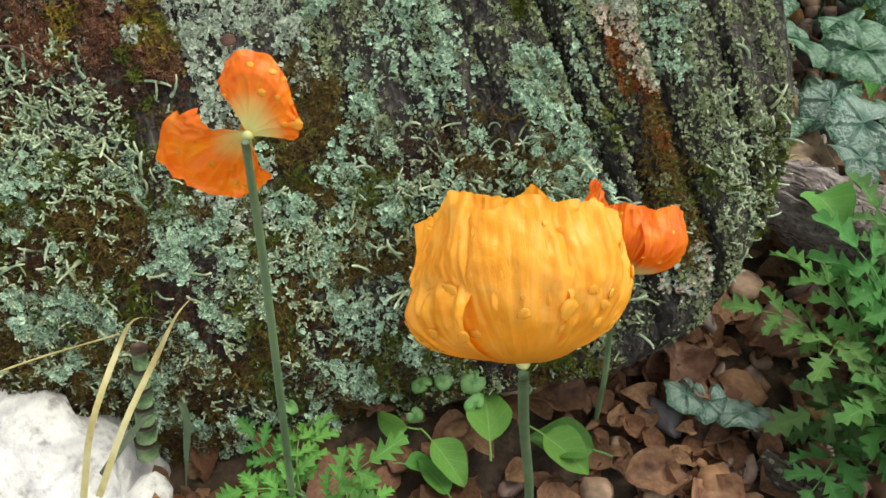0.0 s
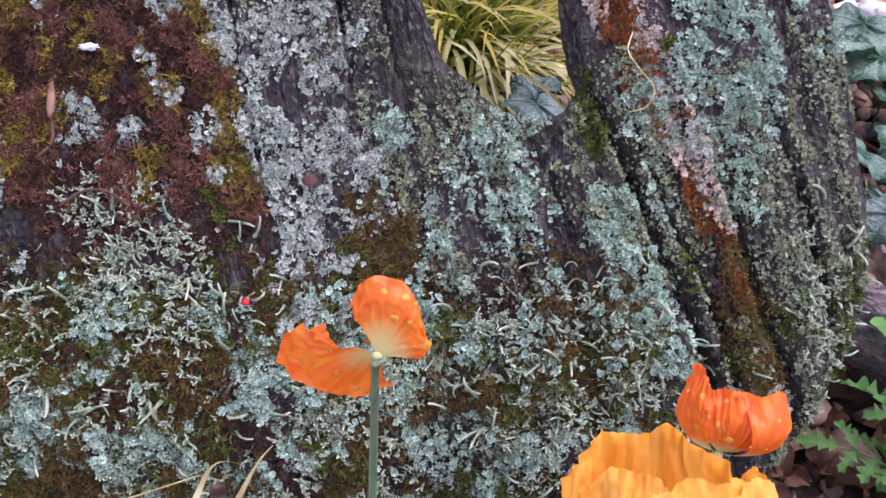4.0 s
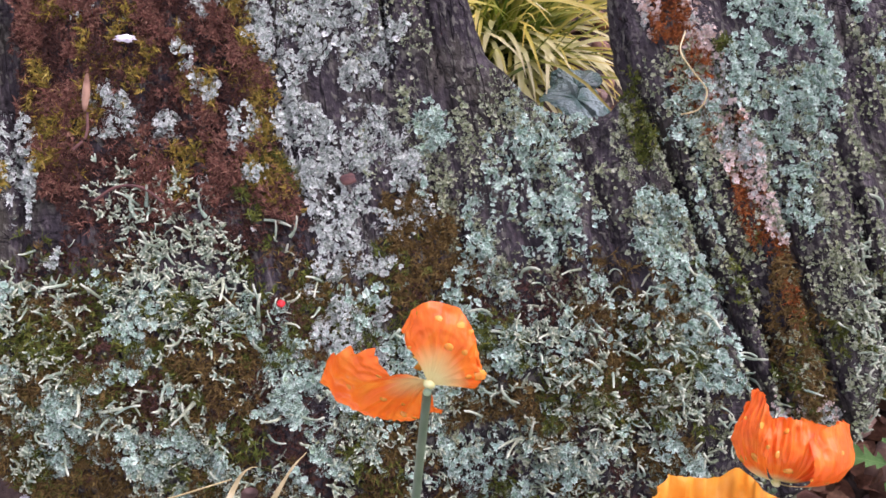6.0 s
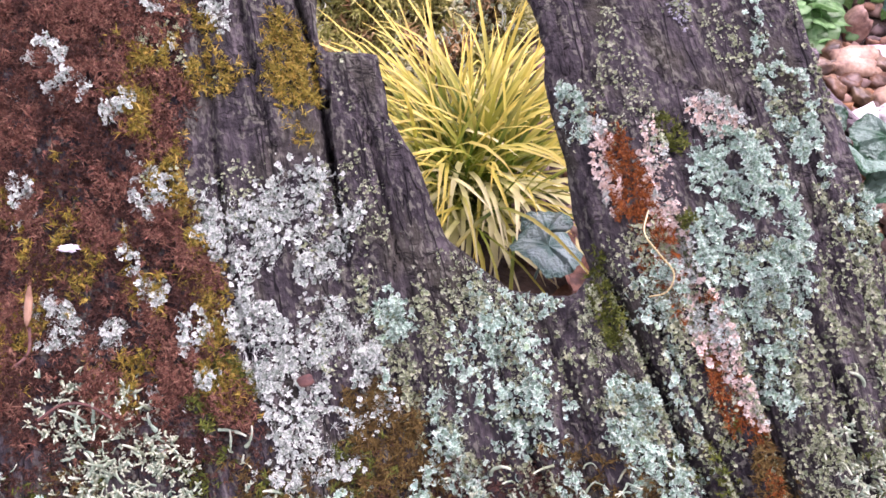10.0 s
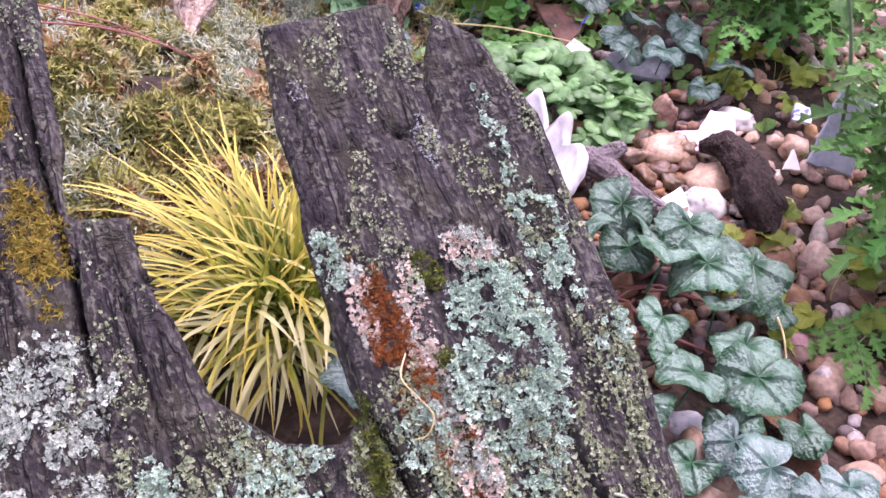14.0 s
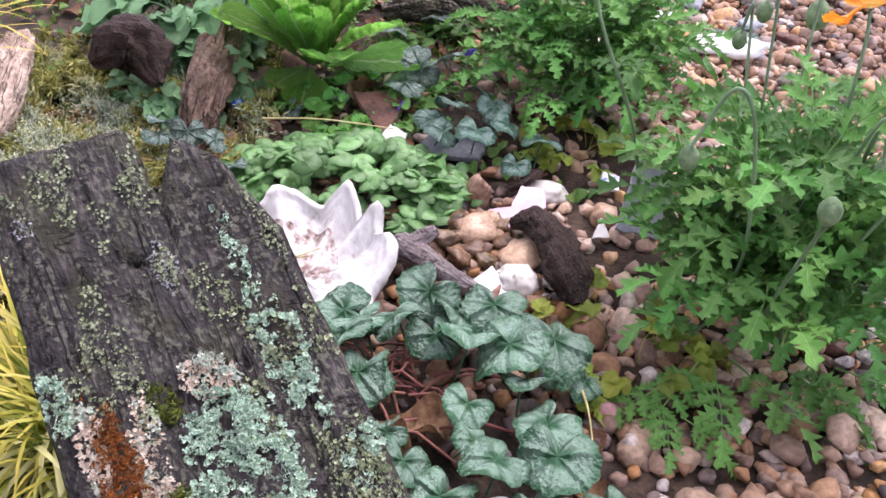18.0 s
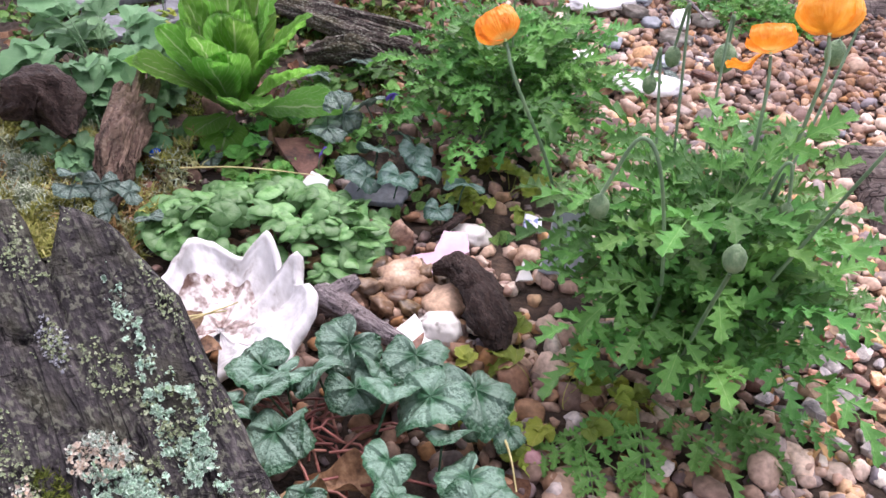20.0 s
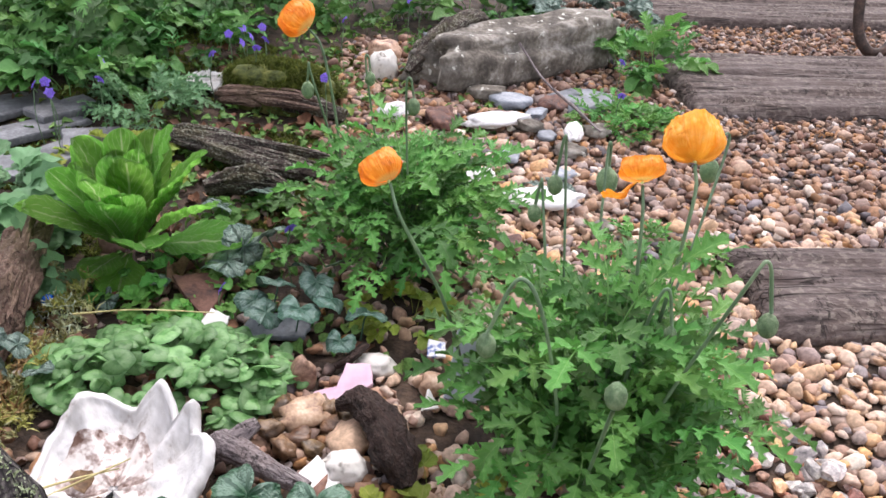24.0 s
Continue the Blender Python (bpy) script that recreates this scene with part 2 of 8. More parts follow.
def petal_material(name, deep, mid, light, heart, spread=0.24):
    """Thin crumpled petal by its uv: fine streaks from the base to the rim, a pale heart at the base."""
    m = bpy.data.materials.new(name)
    m.use_nodes = True
    nt = m.node_tree
    N, L = nt.nodes.new, nt.links.new
    b = nt.nodes["Principled BSDF"]
    tc, mp, n1, n2, ramp = N("ShaderNodeTexCoord"), N("ShaderNodeMapping"), N("ShaderNodeTexNoise"), N("ShaderNodeTexNoise"), N("ShaderNodeValToRGB")
    mp.inputs["Scale"].default_value = (30, 3.2, 1)
    L(tc.outputs["UV"], mp.inputs["Vector"]), L(mp.outputs[0], n1.inputs["Vector"]), L(tc.outputs["Object"], n2.inputs["Vector"])
    n1.inputs["Scale"].default_value, n1.inputs["Detail"].default_value, n2.inputs["Scale"].default_value, n2.inputs["Detail"].default_value = 1.0, 4, 170, 5
    ad = N("ShaderNodeMath")
    ad.operation = "MULTIPLY_ADD"
    ad.inputs[1].default_value = 0.32
    hf = N("ShaderNodeMath")
    hf.operation = "MULTIPLY"
    hf.inputs[1].default_value = 0.68
    L(n2.outputs["Fac"], hf.inputs[0]), L(n1.outputs["Fac"], ad.inputs[0]), L(hf.outputs[0], ad.inputs[2])
    ramp.color_ramp.elements.new(0.5)
    for e, p, c in zip(ramp.color_ramp.elements, (0.26, 0.5, 0.78), (deep, mid, light)):
        e.position, e.color = p, (*c, 1)
    L(ad.outputs[0], ramp.inputs["Fac"])
    sp, rg, mx = N("ShaderNodeSeparateXYZ"), N("ShaderNodeMapRange"), N("ShaderNodeMix")
    L(tc.outputs["UV"], sp.inputs[0]), L(sp.outputs[1], rg.inputs["Value"])
    rg.inputs["From Min"].default_value, rg.inputs["From Max"].default_value, rg.inputs["To Min"].default_value, rg.inputs["To Max"].default_value = 0.08, spread, 1.0, 0.0
    mx.data_type = "RGBA"
    mx.inputs["B"].default_value = (*heart, 1)
    L(rg.outputs[0], mx.inputs["Factor"]), L(ramp.outputs["Color"], mx.inputs["A"])
    out = mx.outputs["Result"]
    L(out, b.inputs["Base Color"])
    b.inputs["Roughness"].default_value, b.inputs["Specular IOR Level"].default_value = 0.38, 0.45
    bp = N("ShaderNodeBump")
    bp.inputs["Strength"].default_value, bp.inputs["Distance"].default_value = 0.6, 0.0022
    L(ad.outputs[0], bp.inputs["Height"]), L(bp.outputs[0], b.inputs["Normal"])
    tr, ms = N("ShaderNodeBsdfTranslucent"), N("ShaderNodeMixShader")
    L(out, tr.inputs["Color"])
    ms.inputs[0].default_value = 0.36
    L(b.outputs[0], ms.inputs[1]), L(tr.outputs[0], ms.inputs[2]), L(ms.outputs[0], nt.nodes["Material Output"].inputs["Surface"])
    return m


def leaf_material(name, base, vein, edge, veins=7.0, mottle=None, rough=0.45, trans=0.25, vary=0.2, vein_w=0.09, bump=0.35, hue=0.01, tooth=1.6):
    """Leaf blade by its uv: x across (0.5 is the midrib), y from stalk to tip; side veins run forward; mottle: (colour, inner, outer) pale band."""
    m = bpy.data.materials.new(name)
    m.use_nodes = True
    nt = m.node_tree
    N, L = nt.nodes.new, nt.links.new
    b = nt.nodes["Principled BSDF"]
    tc, sp, oi = N("ShaderNodeTexCoord"), N("ShaderNodeSeparateXYZ"), N("ShaderNodeObjectInfo")
    L(tc.outputs["UV"], sp.inputs[0])

    def math(op, a, c=None, d=None):
        node = N("ShaderNodeMath")
        node.operation = op
        for i, v in enumerate((a, c, d)):
            if v is not None:
                if isinstance(v, (int, float)):
                    node.inputs[i].default_value = v
                else:
                    L(v, node.inputs[i])
        return node.outputs[0]

    def mix(fac, a, c):
        node = N("ShaderNodeMix")
        node.data_type = "RGBA"
        for key, v in (("Factor", fac), ("A", a), ("B", c)):
            if isinstance(v, tuple):
                node.inputs[key].default_value = (*v, 1)
            elif isinstance(v, float):
                node.inputs[key].default_value = v
            else:
                L(v, node.inputs[key])
        return node.outputs["Result"]

    across = math("MULTIPLY", math("ABSOLUTE", math("SUBTRACT", sp.outputs[0], 0.5)), 2.0)
    mid = math("LESS_THAN", across, vein_w * 0.7)
    side = math("FRACT", math("MULTIPLY", math("SUBTRACT", sp.outputs[1], math("MULTIPLY", across, 0.35)), veins))
    sidev = math("MULTIPLY", math("LESS_THAN", side, vein_w * 1.3), 0.6)
    vmask = math("MAXIMUM", mid, sidev)
    nz, nf = N("ShaderNodeTexNoise"), N("ShaderNodeTexNoise")
    nz.inputs["Scale"].default_value, nf.inputs["Scale"].default_value = 60, 450
    L(tc.outputs["Object"], nz.inputs["Vector"]), L(tc.outputs["Object"], nf.inputs["Vector"])
    col = mix(nz.outputs["Fac"], base, edge)
    if mottle:
        band = N("ShaderNodeMapRange")
        wob = math("ADD", across, math("MULTIPLY", math("SUBTRACT", nz.outputs["Fac"], 0.5), 0.5))
        wob = math("ADD", wob, math("MULTIPLY", math("ABSOLUTE", math("SUBTRACT", sp.outputs[1], 0.45)), 0.9))
        d = math("ABSOLUTE", math("SUBTRACT", wob, mottle[1]))
        band.inputs["From Min"].default_value, band.inputs["From Max"].default_value = mottle[2], mottle[2] * 0.5
        L(d, band.inputs["Value"])
        col = mix(math("MULTIPLY", band.outputs[0], 0.85), col, mottle[0])
    col = mix(math("MULTIPLY", vmask, 0.75), col, vein)
    hs = N("ShaderNodeHueSaturation")
    a, h = N("ShaderNodeMapRange"), N("ShaderNodeMapRange")
    a.inputs["To Min"].default_value, a.inputs["To Max"].default_value = 1 - vary, 1 + vary
    h.inputs["To Min"].default_value, h.inputs["To Max"].default_value = 0.5 - hue, 0.5 + hue
    L(oi.outputs["Random"], a.inputs["Value"])
    L(math("FRACT", math("MULTIPLY", oi.outputs["Random"], 9.7)), h.inputs["Value"])
    L(a.outputs[0], hs.inputs["Value"]), L(h.outputs[0], hs.inputs["Hue"]), L(col, hs.inputs["Color"])
    out = hs.outputs["Color"]
    L(out, b.inputs["Base Color"])
    b.inputs["Roughness"].default_value, b.inputs["Specular IOR Level"].default_value = rough, 0.35
    bp = N("ShaderNodeBump")
    bp.inputs["Strength"].default_value, bp.inputs["Distance"].default_value = bump, 0.03
    L(math("ADD", math("MULTIPLY", vmask, -0.6), math("MULTIPLY", nf.outputs["Fac"], 0.5)), bp.inputs["Height"])
    L(bp.outputs[0], b.inputs["Normal"])
    tr, ms = N("ShaderNodeBsdfTranslucent"), N("ShaderNodeMixShader")
    L(out, tr.inputs["Color"])
    ms.inputs[0].default_value = trans
    L(b.outputs[0], ms.inputs[1]), L(tr.outputs[0], ms.inputs[2]), L(ms.outputs[0], nt.nodes["Material Output"].inputs["Surface"])
    return m


def round_leaf_material(name, dark, mid, pale, rim=0.3, width=0.12, veins=7, vary=0.2, rough=0.36, trans=0.1, depth=0.8, dark_veins=0.45):
    """A heart-shaped leaf by its uv, with the stalk at the middle: veins fan out from it and a mottled pale band runs round it."""
    m = bpy.data.materials.new(name)
    m.use_nodes = True
    nt = m.node_tree
    N, L = nt.nodes.new, nt.links.new
    b = nt.nodes["Principled BSDF"]
    tc, sp, oi, nz, nf = N("ShaderNodeTexCoord"), N("ShaderNodeSeparateXYZ"), N("ShaderNodeObjectInfo"), N("ShaderNodeTexNoise"), N("ShaderNodeTexNoise")
    L(tc.outputs["UV"], sp.inputs[0])
    L(tc.outputs["Object"], nz.inputs["Vector"]), L(tc.outputs["Object"], nf.inputs["Vector"])
    nz.inputs["Scale"].default_value, nf.inputs["Scale"].default_value, nz.inputs["Detail"].default_value = 5, 16, 2

    def math(op, *args):
        node = N("ShaderNodeMath")
        node.operation = op
        for i, v in enumerate(args):
            if isinstance(v, (int, float)):
                node.inputs[i].default_value = v
            else:
                L(v, node.inputs[i])
        return node.outputs[0]

    def step(v, lo, hi):
        node = N("ShaderNodeMapRange")
        node.interpolation_type = "SMOOTHSTEP"
        node.inputs["From Min"].default_value, node.inputs["From Max"].default_value = lo, hi
        L(v, node.inputs["Value"])
        return node.outputs[0]

    def mix(fac, a, c):
        node = N("ShaderNodeMix")
        node.data_type = "RGBA"
        L(fac, node.inputs["Factor"])
        for key, v in (("A", a), ("B", c)):
            if isinstance(v, tuple):
                node.inputs[key].default_value = (*v, 1)
            else:
                L(v, node.inputs[key])
        return node.outputs["Result"]

    x, y = math("SUBTRACT", sp.outputs[0], 0.5), math("SUBTRACT", sp.outputs[1], 0.5)
    far = math("SQRT", math("ADD", math("MULTIPLY", x, x), math("MULTIPLY", y, y)))
    turn = math("MULTIPLY", math("ADD", math("ARCTAN2", x, y), math("MULTIPLY", math("SUBTRACT", nf.outputs["Fac"], 0.5), 0.25)), veins / 6.2832)
    gap = math("MULTIPLY", math("ABSOLUTE", math("SUBTRACT", math("FRACT", math("ADD", turn, 0.5)), 0.5)), far)
    vein = step(gap, 0.012, 0.003)
    wob = math("ADD", far, math("MULTIPLY", math("SUBTRACT", nz.outputs["Fac"], 0.5), 0.35))
    bandm = step(math("ABSOLUTE", math("SUBTRACT", wob, rim)), width, width * 0.35)
    col = mix(nf.outputs["Fac"], dark, mid)
    col = mix(math("MULTIPLY", bandm, math("MULTIPLY", step(nf.outputs["Fac"], 0.1, 0.5), 0.85)), col, pale)
    col = mix(math("MULTIPLY", vein, dark_veins), col, dark)
    hs, a = N("ShaderNodeHueSaturation"), N("ShaderNodeMapRange")
    a.inputs["To Min"].default_value, a.inputs["To Max"].default_value = 1 - vary, 1 + vary
    L(oi.outputs["Random"], a.inputs["Value"]), L(a.outputs[0], hs.inputs["Value"]), L(col, hs.inputs["Color"])
    L(hs.outputs["Color"], b.inputs["Base Color"])
    b.inputs["Roughness"].default_value, b.inputs["Specular IOR Level"].default_value = rough, 0.4
    bp = N("ShaderNodeBump")
    bp.inputs["Strength"].default_value, bp.inputs["Distance"].default_value = depth, 0.03
    L(math("ADD", math("MULTIPLY", step(gap, 0.0, 0.06), 1.0), math("MULTIPLY", nf.outputs["Fac"], 0.5)), bp.inputs["Height"])
    L(bp.outputs[0], b.inputs["Normal"])
    tr, ms = N("ShaderNodeBsdfTranslucent"), N("ShaderNodeMixShader")
    L(hs.outputs["Color"], tr.inputs["Color"])
    ms.inputs[0].default_value = trans
    L(b.outputs[0], ms.inputs[1]), L(tr.outputs[0], ms.inputs[2]), L(ms.outputs[0], nt.nodes["Material Output"].inputs["Surface"])
    return m


M_WOOD = wood_material("weathered_wood", (0.007, 0.006, 0.0066), (0.03, 0.026, 0.0275), (0.095, 0.084, 0.082), (0.042, 0.041, 0.024), "y", 0.16, 1.0, (0.11, 0.112, 0.085), 0.75)
M_OLDWOOD = wood_material("old_dark_wood", (0.014, 0.011, 0.01), (0.055, 0.042, 0.036), (0.15, 0.12, 0.1), (0.06, 0.055, 0.025), "x", 0.0, 0.8)
M_TRUNK = wood_material("splintered_trunk", (0.028, 0.016, 0.013), (0.1, 0.062, 0.048), (0.22, 0.15, 0.115), (0.1, 0.07, 0.045), "x", 0.0, 0.7, (0.25, 0.2, 0.15), 0.3)
M_DRIFT = wood_material("driftwood", (0.085, 0.07, 0.074), (0.22, 0.185, 0.19), (0.4, 0.355, 0.35), (0.15, 0.115, 0.11), "x", 0.0, 0.9, (0.36, 0.33, 0.32), 0.3)
M_PALESTICK = wood_material("pale_driftwood", (0.14, 0.09, 0.075), (0.42, 0.32, 0.26), (0.66, 0.56, 0.47), (0.3, 0.2, 0.15), "x", 0.0, 0.8, (0.6, 0.5, 0.4), 0.3)
M_DARKCHUNK = wood_material("dark_wet_wood", (0.01, 0.006, 0.005), (0.036, 0.021, 0.017), (0.08, 0.05, 0.042), (0.028, 0.016, 0.013), "x", 0.0, 1.2, (0.08, 0.06, 0.05), 0.3, 0.6)
M_SLEEPER = wood_material("sleeper_timber", (0.028, 0.022, 0.021), (0.1, 0.077, 0.072), (0.17, 0.14, 0.13), (0.075, 0.054, 0.047), "x", 0.0, 0.35, (0.3, 0.26, 0.22), 0.3)
M_SOIL = material("soil", [(0.014, 0.009, 0.006), (0.038, 0.024, 0.016), (0.085, 0.055, 0.038)], scale=45, fine=260, rough=0.9, bump=1.0)
M_PEBBLE = material("pebble_stone", [(0.176, 0.0863, 0.0402), (0.49, 0.272, 0.134), (0.703, 0.495, 0.323)], scale=1.6, fine=9, rough=0.5, bump=0.3, vary=0.5, hue=0.03, stops=[0.3, 0.5, 0.72])
M_TAN = material("tan_stone", [(0.12, 0.07, 0.045), (0.33, 0.225, 0.14), (0.5, 0.39, 0.28)], scale=55, fine=300, rough=0.5, bump=0.25, vary=0.3, hue=0.02, stops=[0.3, 0.5, 0.72])
M_PEBBLEGREY = material("grey_pebble_stone", [(0.134, 0.122, 0.128), (0.317, 0.287, 0.281), (0.586, 0.525, 0.476)], scale=1.4, fine=9, rough=0.5, bump=0.3, vary=0.5, hue=0.03, stops=[0.3, 0.5, 0.72])
M_PEBBLEBROWN = material("brown_pebble_stone", [(0.0711, 0.0382, 0.0253), (0.213, 0.114, 0.0734), (0.355, 0.215, 0.152)], scale=1.4, fine=9, rough=0.45, bump=0.3, vary=0.4, hue=0.03)
M_PEBBLEDARK = material("wet_brown_stone", [(0.03, 0.017, 0.009), (0.11, 0.06, 0.03), (0.21, 0.13, 0.07)], scale=70, fine=350, rough=0.4, bump=0.35, vary=0.35, hue=0.02)
M_PEBBLES = island_material("gravel_stone", [(0.288, 0.162, 0.0953), (0.153, 0.126, 0.123), (0.369, 0.202, 0.112), (0.122, 0.066, 0.0506), (0.43, 0.304, 0.224), (0.247, 0.137, 0.101), (0.103, 0.0984, 0.112), (0.369, 0.183, 0.0734), (0.298, 0.213, 0.174), (0.164, 0.0864, 0.0618), (0.564, 0.487, 0.449)], rough=0.5, fine=220)
M_PEBBLESPALE = island_material("pale_gravel_stone", [(0.463, 0.297, 0.187), (0.278, 0.239, 0.237), (0.578, 0.377, 0.226), (0.231, 0.136, 0.0995), (0.647, 0.491, 0.387), (0.44, 0.275, 0.2), (0.185, 0.176, 0.2), (0.578, 0.331, 0.15), (0.532, 0.41, 0.337), (0.347, 0.206, 0.15), (0.758, 0.696, 0.6)], rough=0.5, fine=220)
M_SLATE = material("blue_grey_slate", [(0.1, 0.115, 0.13), (0.19, 0.21, 0.24), (0.3, 0.32, 0.36)], scale=30, fine=200, rough=0.5, bump=0.3, vary=0.25)
M_SLATEDARK = material("dark_slate", [(0.0675, 0.0705, 0.078), (0.128, 0.132, 0.144), (0.225, 0.232, 0.247)], scale=30, fine=200, rough=0.55, bump=0.5, vary=0.25)
M_SLATEBLUE = material("pale_blue_slate", [(0.24, 0.26, 0.31), (0.34, 0.37, 0.43), (0.44, 0.47, 0.53)], scale=30, fine=200, rough=0.5, bump=0.3)
M_GREYSTONE = material("grey_rock", [(0.05, 0.042, 0.034), (0.15, 0.132, 0.11), (0.34, 0.32, 0.29)], scale=24, fine=150, rough=0.85, bump=1.0, speck=((0.5, 0.5, 0.45), 60.0, 0.07), edges=((0.04, 0.035, 0.03), 9.0, 0.6))
M_HUMP = material("mossy_earth", [(0.03, 0.04, 0.01), (0.075, 0.09, 0.02), (0.15, 0.15, 0.04)], scale=60, fine=320, rough=0.95, bump=1.0)
M_REDSTONE = material("dark_red_stone", [(0.035, 0.02, 0.018), (0.1, 0.045, 0.035), (0.17, 0.085, 0.06)], scale=60, fine=280, rough=0.7, bump=0.8, speck=((0.3, 0.12, 0.06), 200.0, 0.08))
M_TERRACOTTA = material("terracotta", [(0.03, 0.018, 0.016), (0.1, 0.045, 0.034), (0.16, 0.08, 0.06)], scale=40, fine=240, rough=0.8, bump=0.5)
M_CHALK = material("chalky_white", [(0.26, 0.24, 0.25), (0.56, 0.55, 0.56), (0.7, 0.69, 0.7)], scale=60, fine=320, rough=0.55, bump=0.9, stops=[0.29, 0.42, 0.6], speck=((0.35, 0.3, 0.27), 60.0, 0.02), edges=((0.36, 0.35, 0.4), 32.0, 0.5))
M_SHELL = material("white_shell", [(0.3, 0.25, 0.23), (0.54, 0.525, 0.52), (0.65, 0.64, 0.645)], scale=34, fine=180, rough=0.5, bump=0.6, stops=[0.27, 0.38, 0.58], stretch=(1, 1, 0.5))
M_SHELLIN = material("shell_stain", [(0.1, 0.05, 0.035), (0.34, 0.27, 0.25), (0.62, 0.58, 0.56)], scale=42, fine=200, rough=0.35, bump=0.2, stops=[0.36, 0.47, 0.55])
M_QUARTZ = material("mottled_white_stone", [(0.14, 0.12, 0.1), (0.6, 0.57, 0.53), (0.72, 0.7, 0.67)], scale=42, fine=200, rough=0.5, bump=0.3, stops=[0.28, 0.42, 0.7])
M_PINK = material("pink_glazed_china", [(0.5, 0.31, 0.41), (0.58, 0.38, 0.48), (0.64, 0.46, 0.54)], scale=20, fine=120, rough=0.25, bump=0.03, spec=0.5)
M_GLASSBLUE = material("blue_glass", [(0.01, 0.05, 0.35), (0.02, 0.12, 0.6), (0.1, 0.3, 0.8)], scale=80, fine=300, rough=0.08, bump=0.0, spec=0.7)
M_WHITECHINA = material("white_china", [(0.68, 0.66, 0.64), (0.78, 0.77, 0.76), (0.82, 0.81, 0.8)], scale=20, fine=120, rough=0.25, bump=0.03)
M_BLUECHINA = material("blue_patterned_china", [(0.12, 0.17, 0.4), (0.6, 0.63, 0.7), (0.76, 0.76, 0.77)], scale=110, fine=300, rough=0.25, bump=0.02, stops=[0.4, 0.48, 0.56])
M_PINKSTONE = material("pink_stone", [(0.24, 0.11, 0.12), (0.36, 0.18, 0.19), (0.45, 0.27, 0.27)], scale=60, fine=300, rough=0.5, bump=0.2)
M_IRON = material("rusty_iron", [(0.02, 0.014, 0.012), (0.05, 0.032, 0.026), (0.1, 0.06, 0.045)], scale=60, fine=250, rough=0.6, bump=0.3, metal=0.4)
M_DEADLEAF = material("dead_leaf", [(0.07, 0.035, 0.022), (0.2, 0.105, 0.06), (0.33, 0.2, 0.12)], scale=70, fine=300, rough=0.65, bump=0.4, vary=0.35, hue=0.015, trans=0.15)
M_STEM = material("poppy_stem", [(0.06, 0.11, 0.055), (0.1, 0.17, 0.09), (0.16, 0.24, 0.13)], scale=60, fine=400, rough=0.5, bump=0.15, vary=0.1, stretch=(1, 1, 0.2))
M_BUD = material("poppy_bud", [(0.06, 0.11, 0.05), (0.11, 0.185, 0.085), (0.19, 0.26, 0.14)], scale=120, fine=900, rough=0.6, bump=0.6, vary=0.15)
M_STRAW = material("straw", [(0.3, 0.25, 0.1), (0.5, 0.43, 0.2), (0.62, 0.56, 0.32)], scale=30, fine=200, rough=0.5, bump=0.1, vary=0.15)
M_GREENBLADE = material("green_blade", [(0.03, 0.05, 0.025), (0.06, 0.09, 0.05), (0.12, 0.15, 0.1)], scale=30, fine=200, rough=0.5, bump=0.1)
M_REDSTALK = material("red_stalk", [(0.12, 0.035, 0.03), (0.24, 0.08, 0.065), (0.3, 0.14, 0.1)], scale=40, fine=200, rough=0.5, bump=0.1, vary=0.2)
M_PETAL_Y = petal_material("yellow_orange_petal", (0.86, 0.31, 0.015), (0.93, 0.45, 0.045), (0.96, 0.6, 0.15), (0.82, 0.38, 0.03))
M_PETAL_M = petal_material("mid_orange_petal", (0.805, 0.205, 0.0095), (0.905, 0.32, 0.0275), (0.945, 0.48, 0.09), (0.77, 0.52, 0.145))
M_PETAL_O = petal_material("orange_petal", (0.75, 0.1, 0.004), (0.88, 0.19, 0.01), (0.93, 0.36, 0.03), (0.72, 0.66, 0.26))
M_PETAL_A = petal_material("wet_orange_petal", (0.75, 0.1, 0.004), (0.88, 0.19, 0.01), (0.93, 0.36, 0.03), (0.72, 0.68, 0.26), 0.42)
M_RECEPT = material("flower_base", [(0.35, 0.42, 0.1), (0.5, 0.55, 0.18), (0.62, 0.62, 0.3)], scale=80, fine=300, rough=0.5, bump=0.1)
M_WEB = island_material("cobweb_fluff", [(0.4, 0.41, 0.46), (0.55, 0.56, 0.6), (0.3, 0.31, 0.35)], rough=0.9, trans=0.2, bump=0.0)
M_STAMEN = material("stamens", [(0.5, 0.3, 0.02), (0.7, 0.5, 0.05), (0.8, 0.62, 0.1)], scale=200, fine=600, rough=0.6, bump=0.2)
M_VIOLET = material("violet_petal", [(0.1, 0.06, 0.4), (0.19, 0.11, 0.6), (0.3, 0.2, 0.7)], scale=100, fine=400, rough=0.5, bump=0.1, trans=0.3, vary=0.2)
M_POPPYLEAF = leaf_material("poppy_leaf", (0.055, 0.2, 0.034), (0.2, 0.38, 0.12), (0.125, 0.32, 0.07), veins=5, rough=0.34, vary=0.5, vein_w=0.06, hue=0.015)
M_PRIMROSE = leaf_material("primrose_leaf", (0.168, 0.517, 0.066), (0.694, 0.86, 0.44), (0.302, 0.682, 0.11), veins=11, vary=0.3, vein_w=0.07, bump=0.9, trans=0.45)
M_GROUNDLEAF = round_leaf_material("violet_leaf", (0.0662, 0.196, 0.0517), (0.121, 0.281, 0.0863), (0.193, 0.365, 0.144), 0.3, 0.2, 7, 0.35, 0.4, 0.3, 0.12, 0.06)
